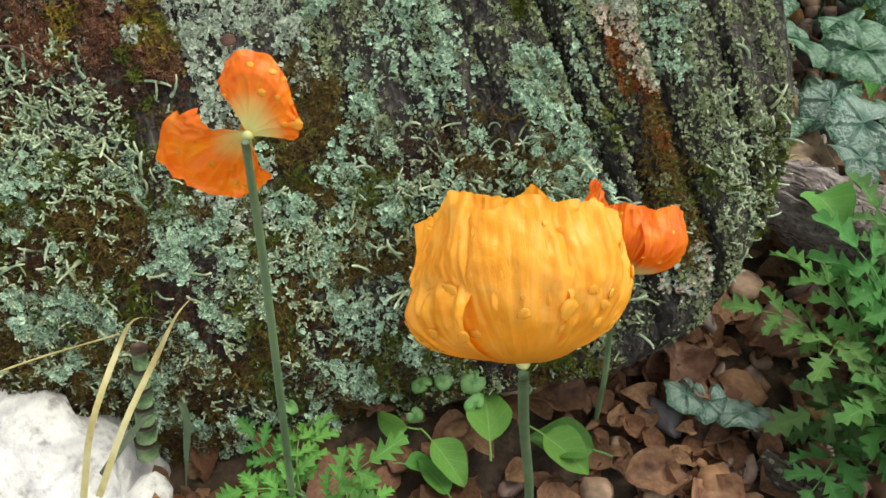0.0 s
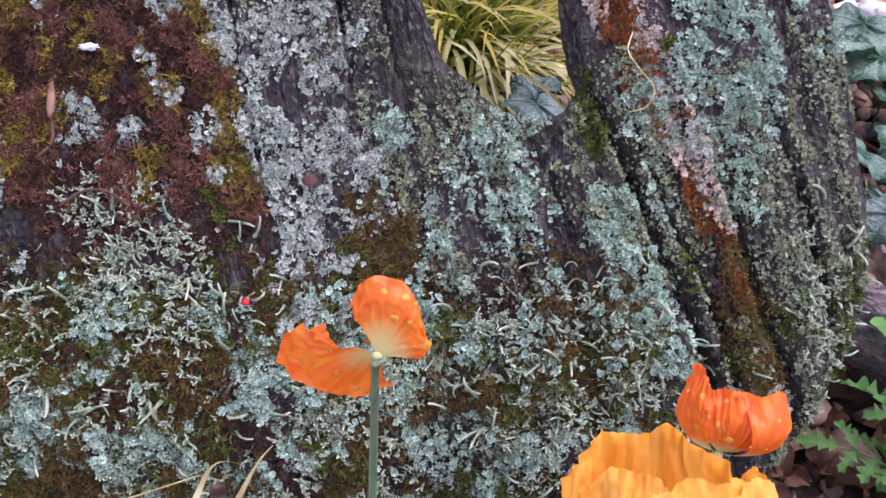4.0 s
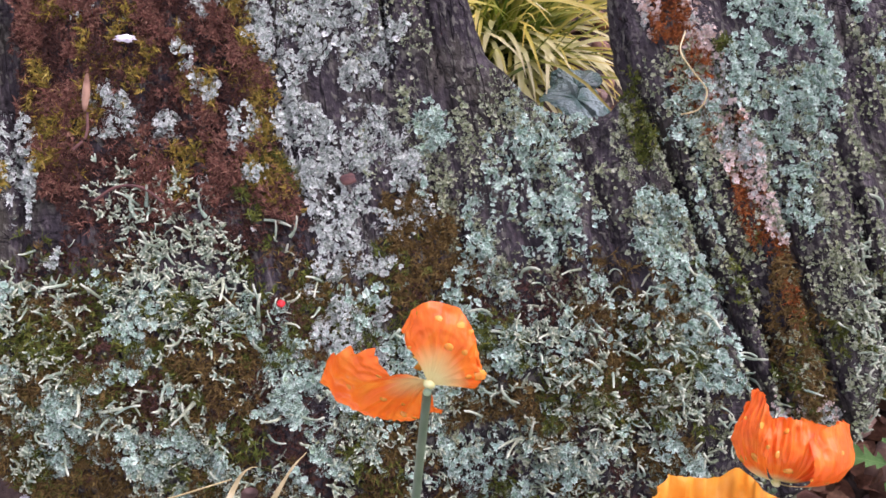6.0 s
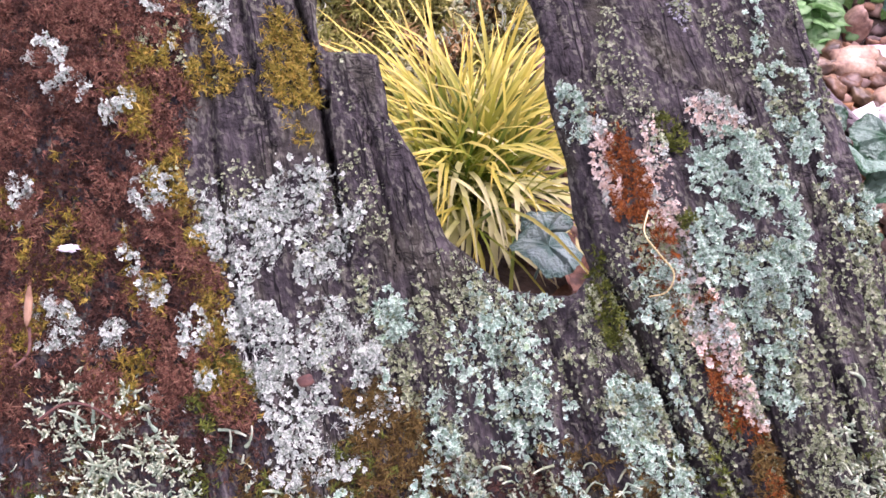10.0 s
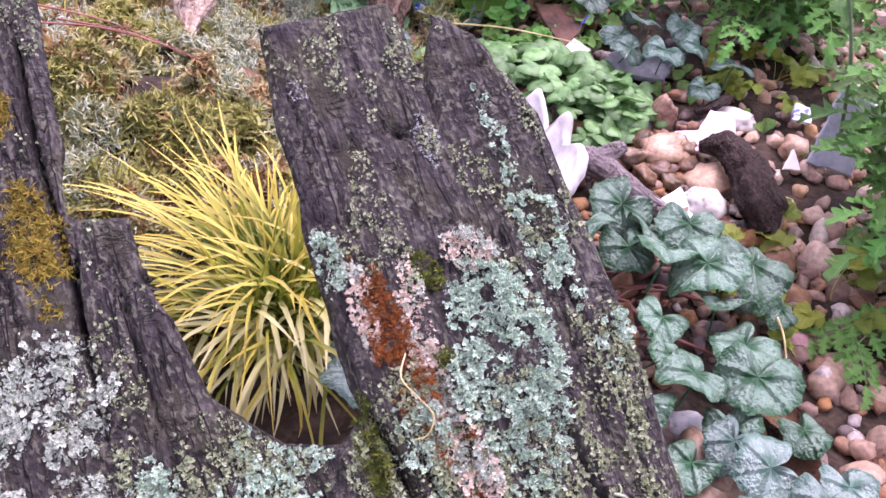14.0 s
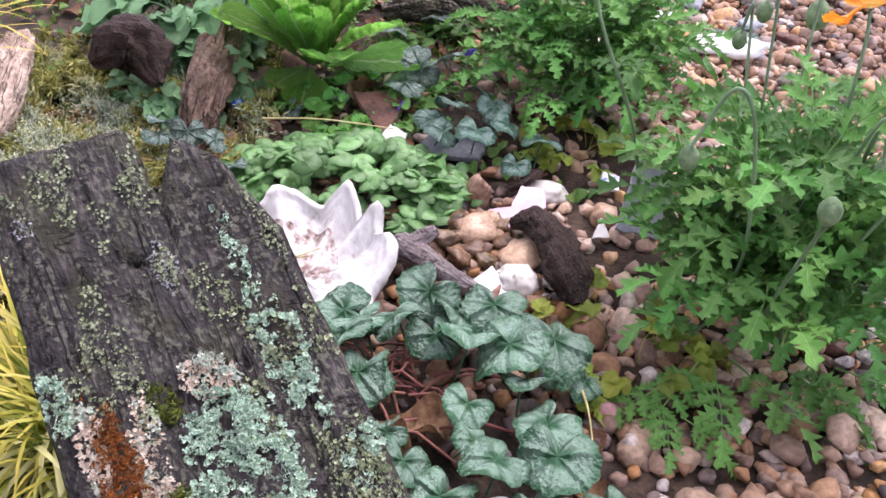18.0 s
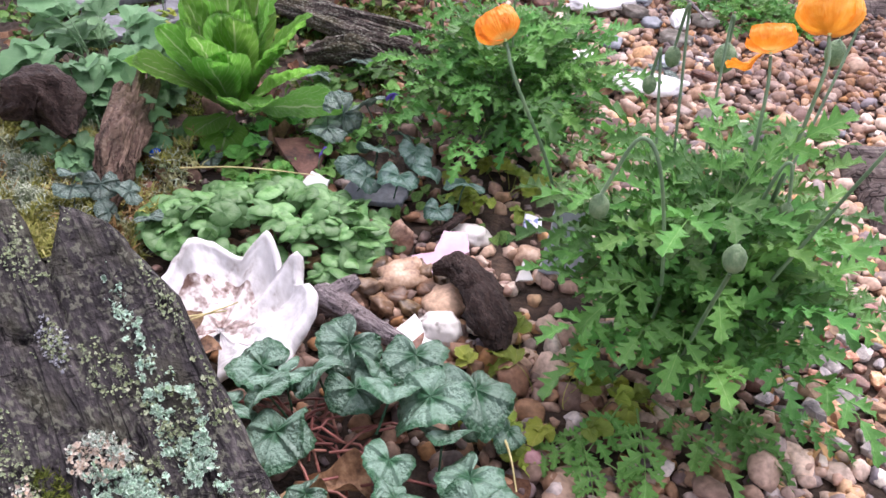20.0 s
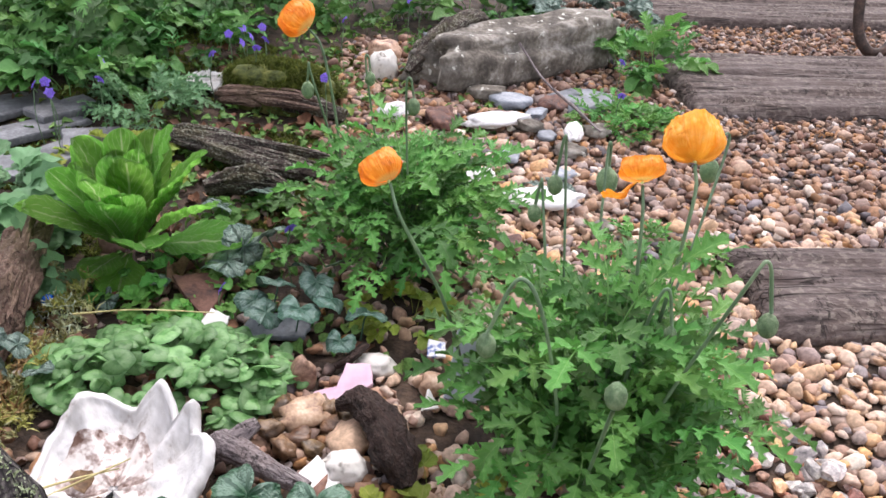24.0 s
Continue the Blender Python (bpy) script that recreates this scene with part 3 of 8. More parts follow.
M_CYCLAMEN = round_leaf_material("cyclamen_leaf", (0.022, 0.085, 0.04), (0.05, 0.14, 0.07), (0.19, 0.3, 0.23), 0.3, 0.19, depth=0.5, dark_veins=0.6)
# pale grey leaf; the sky's sheen on the cyclamens is painted into it
M_GREYSHEEN = round_leaf_material("grey_sheen_leaf", (0.06, 0.135, 0.1), (0.11, 0.2, 0.165), (0.24, 0.33, 0.295), 0.3, 0.18, depth=0.5, dark_veins=0.4)
M_CYCDARK = round_leaf_material("dark_cyclamen_leaf", (0.03, 0.085, 0.055), (0.05, 0.12, 0.085), (0.14, 0.22, 0.19), 0.33, 0.12, depth=0.4, dark_veins=0.3)
M_GREYLEAF = round_leaf_material("grey_green_leaf", (0.1, 0.17, 0.14), (0.16, 0.24, 0.2), (0.28, 0.37, 0.32), 0.3, 0.15)
M_SHRUB = leaf_material("shrub_leaf", (0.055, 0.2, 0.035), (0.2, 0.38, 0.12), (0.15, 0.36, 0.075), veins=5, vary=0.35, vein_w=0.05, hue=0.02)
M_SHRUBDARK = leaf_material("dark_shrub_leaf", (0.037, 0.131, 0.0293), (0.148, 0.286, 0.0936), (0.0986, 0.25, 0.0585), veins=5, vary=0.6, vein_w=0.05, hue=0.02)
M_AQUILEGIA = leaf_material("blue_green_leaf", (0.1, 0.23, 0.1), (0.2, 0.34, 0.18), (0.17, 0.33, 0.16), veins=4, vary=0.25, vein_w=0.04)
M_SEDGE = island_material("golden_sedge", [(0.04, 0.09, 0.01), (0.2, 0.26, 0.025), (0.08, 0.16, 0.015), (0.36, 0.36, 0.045), (0.14, 0.21, 0.025), (0.03, 0.07, 0.008), (0.28, 0.3, 0.04)], rough=0.4, trans=0.3, bump=0.05, fine=120, dark=0.8, tip=((0.9, 0.72, 0.15), 0.42), spec=0.3)
M_SEDGEPALE = island_material("pale_sedge", [(0.26, 0.34, 0.05), (0.46, 0.48, 0.13), (0.17, 0.25, 0.03)], rough=0.4, trans=0.25, bump=0.05, fine=120, dark=0.8, tip=((0.85, 0.8, 0.45), 0.3), spec=0.3)
M_LICHEN = island_material("blue_grey_lichen", [(0.215, 0.352, 0.252), (0.363, 0.55, 0.409), (0.124, 0.22, 0.147), (0.51, 0.682, 0.525), (0.294, 0.473, 0.368), (0.249, 0.374, 0.21)], rough=0.85, bump=0.4, fine=900, tip=((0.713, 0.86, 0.724), 0.5), dark=0.45)
M_LICHPALE = island_material("pale_lichen", [(0.335, 0.413, 0.346), (0.492, 0.576, 0.479), (0.19, 0.272, 0.201), (0.402, 0.478, 0.379), (0.58, 0.641, 0.557)], rough=0.85, bump=0.4, fine=900, tip=((0.782, 0.834, 0.747), 0.5), dark=0.45)
M_LICHGREEN = island_material("green_lichen", [(0.14, 0.18, 0.08), (0.23, 0.28, 0.14), (0.33, 0.38, 0.22), (0.08, 0.11, 0.04), (0.27, 0.35, 0.2), (0.43, 0.46, 0.32)], rough=0.85, bump=0.4, fine=900, tip=((0.48, 0.53, 0.38), 0.55))
M_LICHPINK = island_material("pink_white_lichen", [(0.56, 0.45, 0.36), (0.64, 0.56, 0.47), (0.48, 0.33, 0.22), (0.6, 0.57, 0.5)], rough=0.85, bump=0.4, fine=900, tip=((0.7, 0.64, 0.56), 0.5))
M_CURL = island_material("horn_lichen", [(0.176, 0.238, 0.151), (0.281, 0.373, 0.248), (0.211, 0.305, 0.216), (0.351, 0.407, 0.259), (0.129, 0.17, 0.0971)], rough=0.8, bump=0.4, fine=700, tip=((0.585, 0.645, 0.464), 0.55))
M_CURLPALE = island_material("pale_cushion_lichen", [(0.3, 0.36, 0.26), (0.4, 0.46, 0.34), (0.2, 0.25, 0.15), (0.48, 0.52, 0.4)], rough=0.85, bump=0.3, fine=700, tip=((0.6, 0.65, 0.52), 0.6))
M_MOSSRED = island_material("red_brown_moss", [(0.125, 0.05, 0.034), (0.19, 0.086, 0.056), (0.05, 0.02, 0.014), (0.26, 0.145, 0.09), (0.15, 0.068, 0.044)], rough=0.9, bump=0.2)
M_MOSSDARK = island_material("dark_brown_moss", [(0.05, 0.024, 0.018), (0.085, 0.04, 0.028), (0.03, 0.015, 0.011), (0.12, 0.062, 0.04)], rough=0.9, bump=0.2)
M_MOSSGOLD = island_material("golden_moss", [(0.15, 0.13, 0.02), (0.26, 0.2, 0.03), (0.1, 0.1, 0.016), (0.32, 0.2, 0.035), (0.36, 0.29, 0.07)], rough=0.9, bump=0.2)
M_MOSSGREEN = island_material("green_moss", [(0.05, 0.075, 0.012), (0.1, 0.125, 0.02), (0.035, 0.05, 0.01), (0.15, 0.16, 0.03)], rough=0.9, bump=0.2)
M_MOSSBROWN = island_material("brown_moss", [(0.08, 0.055, 0.015), (0.14, 0.095, 0.028), (0.05, 0.03, 0.012), (0.17, 0.125, 0.035)], rough=0.9, bump=0.2)
M_MOSSRUST = island_material("rust_moss", [(0.16, 0.045, 0.012), (0.24, 0.075, 0.015), (0.1, 0.028, 0.01), (0.3, 0.12, 0.03)], rough=0.9, bump=0.2)
M_MOSSLIME = island_material("yellow_green_moss", [(0.22, 0.23, 0.055), (0.36, 0.36, 0.1), (0.13, 0.145, 0.035), (0.44, 0.42, 0.16), (0.3, 0.27, 0.08)], rough=0.9, bump=0.2)
M_MOSSBANK = island_material("orange_brown_moss", [(0.3, 0.17, 0.07), (0.42, 0.28, 0.13), (0.17, 0.09, 0.04), (0.46, 0.33, 0.17)], rough=0.9, bump=0.2)
M_MOSSPALE = island_material("pale_moss", [(0.33, 0.31, 0.13), (0.5, 0.5, 0.26), (0.17, 0.18, 0.065), (0.56, 0.58, 0.38), (0.27, 0.24, 0.1)], rough=0.9, bump=0.2)

water = bpy.data.materials.new("water")
water.use_nodes = True
wb = water.node_tree.nodes["Principled BSDF"]
wb.inputs["Base Color"].default_value = (0.97, 0.5, 0.07, 1)
wb.inputs["Transmission Weight"].default_value, wb.inputs["Roughness"].default_value, wb.inputs["IOR"].default_value = 0.45, 0.02, 1.33
M_WATER = water


# ---- building helpers ----
rng = np.random.default_rng(7)


def smooth(a, b, x):
    t = np.clip((np.asarray(x, float) - a) / (b - a), 0, 1)
    return t * t * (3 - 2 * t)


def vnoise(x, y, seed=0):
    """Smooth noise from 0 to 1 on a plane."""
    x, y = np.asarray(x, float), np.asarray(y, float)
    xi, yi = np.floor(x).astype(np.int64), np.floor(y).astype(np.int64)
    fx, fy = x - xi, y - yi
    fx, fy = fx * fx * (3 - 2 * fx), fy * fy * (3 - 2 * fy)

    def h(a, b):
        k = (a * 374761393 + b * 668265263 + seed * 974634541) & 0x7FFFFFFF
        k = ((k ^ (k >> 13)) * 1274126177) & 0x7FFFFFFF
        return ((k ^ (k >> 16)) & 0xFFFF) / 65535.0

    return (h(xi, yi) * (1 - fx) + h(xi + 1, yi) * fx) * (1 - fy) + (h(xi, yi + 1) * (1 - fx) + h(xi + 1, yi + 1) * fx) * fy


def fbm(x, y, seed=0, n=3):
    return sum(vnoise(x * 2**i, y * 2**i, seed + i) * 0.5**i for i in range(n)) / sum(0.5**i for i in range(n))


def mesh_of(name, verts, faces, uvs=None, smoothed=True):
    """A mesh from arrays: verts n x 3, faces a list of m x k index arrays."""
    me = bpy.data.meshes.new(name)
    faces = [np.asarray(f, np.int32) for f in faces if len(f)]
    verts = np.asarray(verts, np.float32)
    me.vertices.add(len(verts))
    me.vertices.foreach_set("co", verts.ravel())
    loops = np.concatenate([f.ravel() for f in faces])
    sizes = np.concatenate([np.full(len(f), f.shape[1], np.int32) for f in faces])
    me.loops.add(len(loops))
    me.loops.foreach_set("vertex_index", loops)
    me.polygons.add(len(sizes))
    me.polygons.foreach_set("loop_start", np.r_[0, np.cumsum(sizes)[:-1]].astype(np.int32))
    me.polygons.foreach_set("use_smooth", np.full(len(sizes), smoothed))
    if uvs is not None:
        me.uv_layers.new(name="uv").data.foreach_set("uv", np.asarray(uvs, np.float32)[loops].ravel())
    me.update(calc_edges=True)
    me.validate()
    return me


def part(name, me, mat, parent=None, label="", m=None):
    """One mesh object, under a thing or a part."""
    if isinstance(me, bmesh.types.BMesh):
        bm, me = me, bpy.data.meshes.new(name)
        bm.to_mesh(me)
        bm.free()
        me.polygons.foreach_set("use_smooth", [True] * len(me.polygons))
    if not me.materials:
        me.materials.append(mat)
    ob = new(name, me)
    if me.materials[0] != mat:
        ob.material_slots[0].link = "OBJECT"
        ob.material_slots[0].material = mat
    if parent:
        ob.parent = parent
    if m is not None:
        ob.matrix_basis = m
    return tagged(ob, label)


def thing(name, label, category, m=None, group="", kind=""):
    ob = new(name)
    ob.empty_display_size = 0.02
    if m is not None:
        ob.matrix_basis = m
    return tagged(ob, label, category, group, kind)


def single(name, me, mat, label, category, m=None, group="", kind=""):
    return tagged(part(name, me, mat, None, "", m), label, category, group, kind)


def grid_faces(nu, nv, start=0, closed=False):
    """Quads of an nu x nv grid of vertices (v runs fastest); closed joins the last row of v to the first."""
    i, j = np.meshgrid(np.arange(nu - 1), np.arange(nv if closed else nv - 1), indexing="ij")
    k = (j + 1) % nv
    return start + np.stack([i * nv + j, (i + 1) * nv + j, (i + 1) * nv + k, i * nv + k], -1).reshape(-1, 4)


def tube(points, radii, sides=6):
    """Verts, faces and uvs of a round tube along points."""
    p = np.asarray(points, float)
    r = np.broadcast_to(np.asarray(radii, float), (len(p),))
    d = np.gradient(p, axis=0)
    d /= np.linalg.norm(d, axis=1)[:, None] + 1e-9
    side = np.cross(d, [0.31, 0.77, 0.55])
    side /= np.linalg.norm(side, axis=1)[:, None] + 1e-9
    up = np.cross(d, side)
    a = np.arange(sides) * 2 * np.pi / sides
    ring = p[:, None] + r[:, None, None] * (np.cos(a)[None, :, None] * side[:, None] + np.sin(a)[None, :, None] * up[:, None])
    v = ring.reshape(-1, 3)
    f = [grid_faces(len(p), sides, 0, True)]
    caps = np.array([[(len(p) - 1) * sides + k for k in range(sides)], [k for k in range(sides)][::-1]])
    uv = np.stack([np.tile(a / 6.283, len(p)), np.repeat(np.linspace(0, 1, len(p)), sides)], -1)
    return v, f + [caps], uv


def curve(points, n=14):
    """A smooth line through points (Catmull-Rom)."""
    p = np.asarray(points, float)
    p = np.vstack([2 * p[0] - p[1], p, 2 * p[-1] - p[-2]])
    out = []
    for k in range(1, len(p) - 2):
        t = np.linspace(0, 1, n, endpoint=False)[:, None]
        a, b, c, d = p[k - 1], p[k], p[k + 1], p[k + 2]
        out.append(0.5 * (2 * b + (c - a) * t + (2 * a - 5 * b + 4 * c - d) * t**2 + (3 * b - a - 3 * c + d) * t**3))
    return np.vstack(out + [p[-2][None]])


def tube_mesh(name, points, radii, sides=6):
    v, f, uv = tube(points, radii, sides)
    return mesh_of(name, v, f, uv)


def lump(name, size, seed, rough=0.25, level=3, flat=0.0, freq=1.6, power=1.0, faces=0):
    """An uneven stone or lump: a ball pushed in and out by noise; power under 1 makes it blockier."""
    bm = bmesh.new()
    bmesh.ops.create_icosphere(bm, subdivisions=level, radius=1)
    off = Vector((seed * 3.7, seed * 1.9, seed * 5.3))
    rc = random.Random(seed)
    cuts = [(Vector((rc.gauss(0, 1), rc.gauss(0, 1), rc.gauss(0, 1))).normalized(), rc.uniform(0.44, 0.82)) for _ in range(faces)]
    for v in bm.verts:
        p = v.co.copy()
        k = 1 + rough * noise.fractal(p * freq + off, 1.0, 2.0, 3) * 1.4
        q = Vector([math.copysign(abs(c) ** power, c) for c in p]) * k
        for n, d in cuts:
            over = q.dot(n) - d
            if over > 0:
                q -= n * over * 0.92
        if flat and q.z < -flat:
            q.z = -flat
        v.co = Vector((q.x * size[0], q.y * size[1], q.z * size[2]))
    me = bpy.data.meshes.new(name)
    bm.to_mesh(me)
    bm.free()
    me.polygons.foreach_set("use_smooth", [not faces] * len(me.polygons))
    return me


def slab_of(name, outline, thick, seed=0, chip=0.0015):
    """A thin plate with a broken outline (list of x, y), bevelled by a slightly smaller top."""
    o = np.asarray(outline, float)
    pts = []
    for k in range(len(o)):
        a, b = o[k], o[(k + 1) % len(o)]
        for t in np.linspace(0, 1, 5, endpoint=False):
            pts.append(a + (b - a) * t)
    pts = np.array(pts)
    pts += (np.random.default_rng(seed).random(pts.shape) - 0.5) * chip * 2
    c = pts.mean(0)
    n = len(pts)
    rings = [(0.97, 0.0), (1.0, thick * 0.2), (1.0, thick * 0.8), (0.96, thick)]
    v = np.vstack([np.c_[c + (pts - c) * s, np.full(n, z)] for s, z in rings] + [[[*c, 0.0], [*c, thick]]])
    f = [grid_faces(4, n, 0, True)]
    k = np.arange(n)
    f.append(np.stack([(k + 1) % n, k, np.full(n, 4 * n)], -1))
    f.append(np.stack([3 * n + k, 3 * n + (k + 1) % n, np.full(n, 4 * n + 1)], -1))
    return mesh_of(name, v, f, None, False)


def scatter(name, templates, pos, rots, scales, mat, label, category, m=None, uv=True, parent=None):
    """Many small pieces joined into one mesh of kind stuff. templates: (verts, tris, uvs); rots: n x 3 x 3."""
    pick = rng.integers(0, len(templates), len(pos))
    V, F, T, base = [], [], [], 0
    for k, (tv, tf, tu) in enumerate(templates):
        sel = np.where(pick == k)[0]
        if not len(sel):
            continue
        w = np.einsum("nij,vj->nvi", rots[sel], tv) * np.asarray(scales)[sel][:, None, None] + np.asarray(pos)[sel][:, None]
        V.append(w.reshape(-1, 3))
        F.append((tf[None] + (base + np.arange(len(sel)) * len(tv))[:, None, None]).reshape(-1, tf.shape[1]))
        T.append(np.tile(tu, (len(sel), 1)))
        base += len(sel) * len(tv)
    ob = part(name, mesh_of(name, np.vstack(V), F, np.vstack(T)), mat, parent, "", m)
    return tagged(ob, label, category, "", "stuff")


def turns(n, tilt=0.5, seed=0, lean=None):
    """Random turns about z followed by a random tilt."""
    r = np.random.default_rng(seed)
    a, b, c = r.random(n) * 6.283, r.normal(0, tilt, n), r.normal(0, tilt, n)
    ca, sa, cb, sb, cc, sc = np.cos(a), np.sin(a), np.cos(b), np.sin(b), np.cos(c), np.sin(c)
    z, o = np.zeros(n), np.ones(n)
    Z = np.stack([np.stack([ca, -sa, z], -1), np.stack([sa, ca, z], -1), np.stack([z, z, o], -1)], -2)
    X = np.stack([np.stack([o, z, z], -1), np.stack([z, cb, -sb], -1), np.stack([z, sb, cb], -1)], -2)
    Y = np.stack([np.stack([cc, z, sc], -1), np.stack([z, o, z], -1), np.stack([-sc, z, cc], -1)], -2)
    return X @ Y @ Z


def flake_templates():
    """Leafy lichen rosettes about one unit across: narrow forked lobes that rise and curl up at their tips."""
    out = []
    r = np.random.default_rng(3)
    for k in range(9):
        V, F, U = [[0, 0, -0.05]], [], [[0, 0]]
        lobes = int(r.integers(5, 8))
        for j in range(lobes):
            a = 6.283 * (j + r.normal(0, 0.16)) / lobes
            d, e = np.array([math.cos(a), math.sin(a), 0]), np.array([-math.sin(a), math.cos(a), 0])
            reach, lift, w = r.uniform(0.34, 0.6), r.uniform(0.02, 0.42), r.uniform(0.13, 0.22)
            up = np.array([0, 0, 1.0])
            b = len(V)
            V += [d * 0.08 - e * w * 0.4, d * 0.08 + e * w * 0.4,
                  d * reach * 0.55 - e * w * 0.75 + up * lift * 0.35, d * reach * 0.55 + e * w * 0.75 + up * lift * 0.25,
                  d * reach * 0.95 - e * w * r.uniform(0.8, 1.3) + up * lift, d * reach * 0.86 + up * (lift * 0.7 - 0.05), d * reach + e * w * r.uniform(0.8, 1.3) + up * lift * r.uniform(0.7, 1.2)]
            F += [[0, b, b + 1], [b, b + 2, b + 3], [b, b + 3, b + 1], [b + 2, b + 4, b + 5], [b + 2, b + 5, b + 3], [b + 3, b + 5, b + 6]]
            U += [[0, 0.1], [0, 0.1], [0, 0.4], [0, 0.4], [0, 1.0], [0, 0.7], [0, 1.0]]
        out.append((np.array(V), np.array(F), np.array(U)))
    return out


def curl_templates(n=8, turn=1.6, taper=0.55, length=1.0, seed=5, thick=0.075):
    """Curved horn-like lichen stalks, one unit long."""
    out = []
    r = np.random.default_rng(seed)
    for k in range(n):
        p, d, a, b = [np.zeros(3)], np.array([0.3, 0, 1.0]), r.normal(0, 0.4), r.normal(0, turn)
        ang, tip = r.random() * 0.6, r.normal(0, 0.5)
        for i in range(6):
            t = i / 6
            ang += b / 6
            tip += r.normal(0, 0.25)
            d = np.array([math.sin(ang), 0.4 * math.sin(tip), math.cos(ang)])
            p.append(p[-1] + d / np.linalg.norm(d) * length / 6)
        rad = thick * (1 - taper * np.linspace(0, 1, 7)) * (0.8 + 0.5 * r.random(7))
        v, f, uv = tube(p, rad, 5)
        q = f[0]
        out.append((v, np.vstack([q[:, [0, 1, 2]], q[:, [0, 2, 3]]]), uv))
    return out


def moss_templates(n=6, blades=7, spread=0.9, width=0.09, seed=9, bend=0.5):
    """Tufts of fine moss shoots, one unit high."""
    out = []
    r = np.random.default_rng(seed)
    for k in range(n):
        V, F = [], []
        for i in range(blades):
            a, l = r.random() * 6.283, 0.6 + 0.5 * r.random()
            lean = spread * r.random()
            d = np.array([math.cos(a), math.sin(a), 0])
            s = np.array([-math.sin(a), math.cos(a), 0]) * width
            root = np.array([r.normal(0, 0.22), r.normal(0, 0.22), -0.1])
            p1 = root + d * lean * 0.4 * l + np.array([0, 0, 0.6 * l])
            p2 = root + d * (lean + bend * r.random()) * l + np.array([0, 0, l * (1.0 - 0.5 * lean * r.random())])
            b = len(V)
            V += [root - s, root + s, p1 - s * 0.8, p1 + s * 0.8, p2]
            F += [[b, b + 1, b + 3], [b, b + 3, b + 2], [b + 2, b + 3, b + 4]]
        out.append((np.array(V), np.array(F), np.zeros((len(V), 2))))
    return out


def antler_templates(n=8, seed=15):
    """Stubby branching lichen stalks, about one unit long."""
    out = []
    r = np.random.default_rng(seed)
    for k in range(n):
        V, F, U, base = [], [], [], 0
        top = np.array([r.normal(0, 0.25), r.normal(0, 0.25), 0.75])
        lines = [[(0, 0, -0.1), tuple(top * 0.5 + r.normal(0, 0.06, 3)), tuple(top + r.normal(0, 0.1, 3))]]
        for j in range(int(r.integers(2, 4))):
            o = top * r.uniform(0.35, 0.8)
            a, ln = r.uniform(0, 6.283), r.uniform(0.3, 0.6)
            d = np.array([math.cos(a), math.sin(a), r.uniform(0.1, 0.8)]) * ln
            lines.append([tuple(o), tuple(o + d * 0.5 + [0, 0, -0.04]), tuple(o + d + [0, 0, r.uniform(-0.1, 0.15)])])
        for q in lines:
            v, f, uv = tube(q, np.array([0.1, 0.095, 0.05]) * r.uniform(0.8, 1.3), 5)
            V.append(v), F.append(np.vstack([f[0][:, [0, 1, 2]], f[0][:, [0, 2, 3]]]) + base), U.append(uv)
            base += len(v)
        out.append((np.vstack(V), np.vstack(F), np.vstack(U)))
    return out


FLAKES, CURLS = flake_templates(), curl_templates(thick=0.07)
ANTLERS = antler_templates()
FUZZ = moss_templates(8, 8, 1.2, 0.11, 31, 0.8)


# ---- the ground ----
def ground_z(x, y):
    """Height of the soil: level gravel, rising to the old timber and to the mossy bank behind it."""
    x, y = np.asarray(x, float), np.asarray(y, float)
    near = 0.04 * np.exp(-(((x + 0.2) / 0.22) ** 2) - ((y + 0.9) / 0.26) ** 2)
    bank = 0.075 * smooth(0.3, 0.0, np.hypot((x + 0.58) / 1.0, (y + 0.56) / 1.0)) * smooth(-0.3, -0.42, x)
    back = 0.05 * smooth(-0.2, -0.6, x) * smooth(0.1, 0.6, y)
    bank = bank * (0.75 + 0.6 * fbm(x * 22, y * 22, 8))
    return np.maximum(near, bank) + back + 0.008 * (fbm(x * 9, y * 9, 3) - 0.5) - 0.004


xs = np.unique(np.r_[-400, -60, -12, -4, np.arange(-1.6, 1.6, 0.02), 4, 12, 60, 400])
ys = np.unique(np.r_[-400, -60, -12, -4, np.arange(-1.6, 2.2, 0.02), 4, 12, 60, 400])
gx, gy = np.meshgrid(xs, ys, indexing="ij")
single("ground", mesh_of("ground", np.stack([gx, gy, ground_z(gx, gy)], -1).reshape(-1, 3), [grid_faces(len(xs), len(ys))]), M_SOIL,
       "dark damp brown garden soil", "ground", kind="structure")

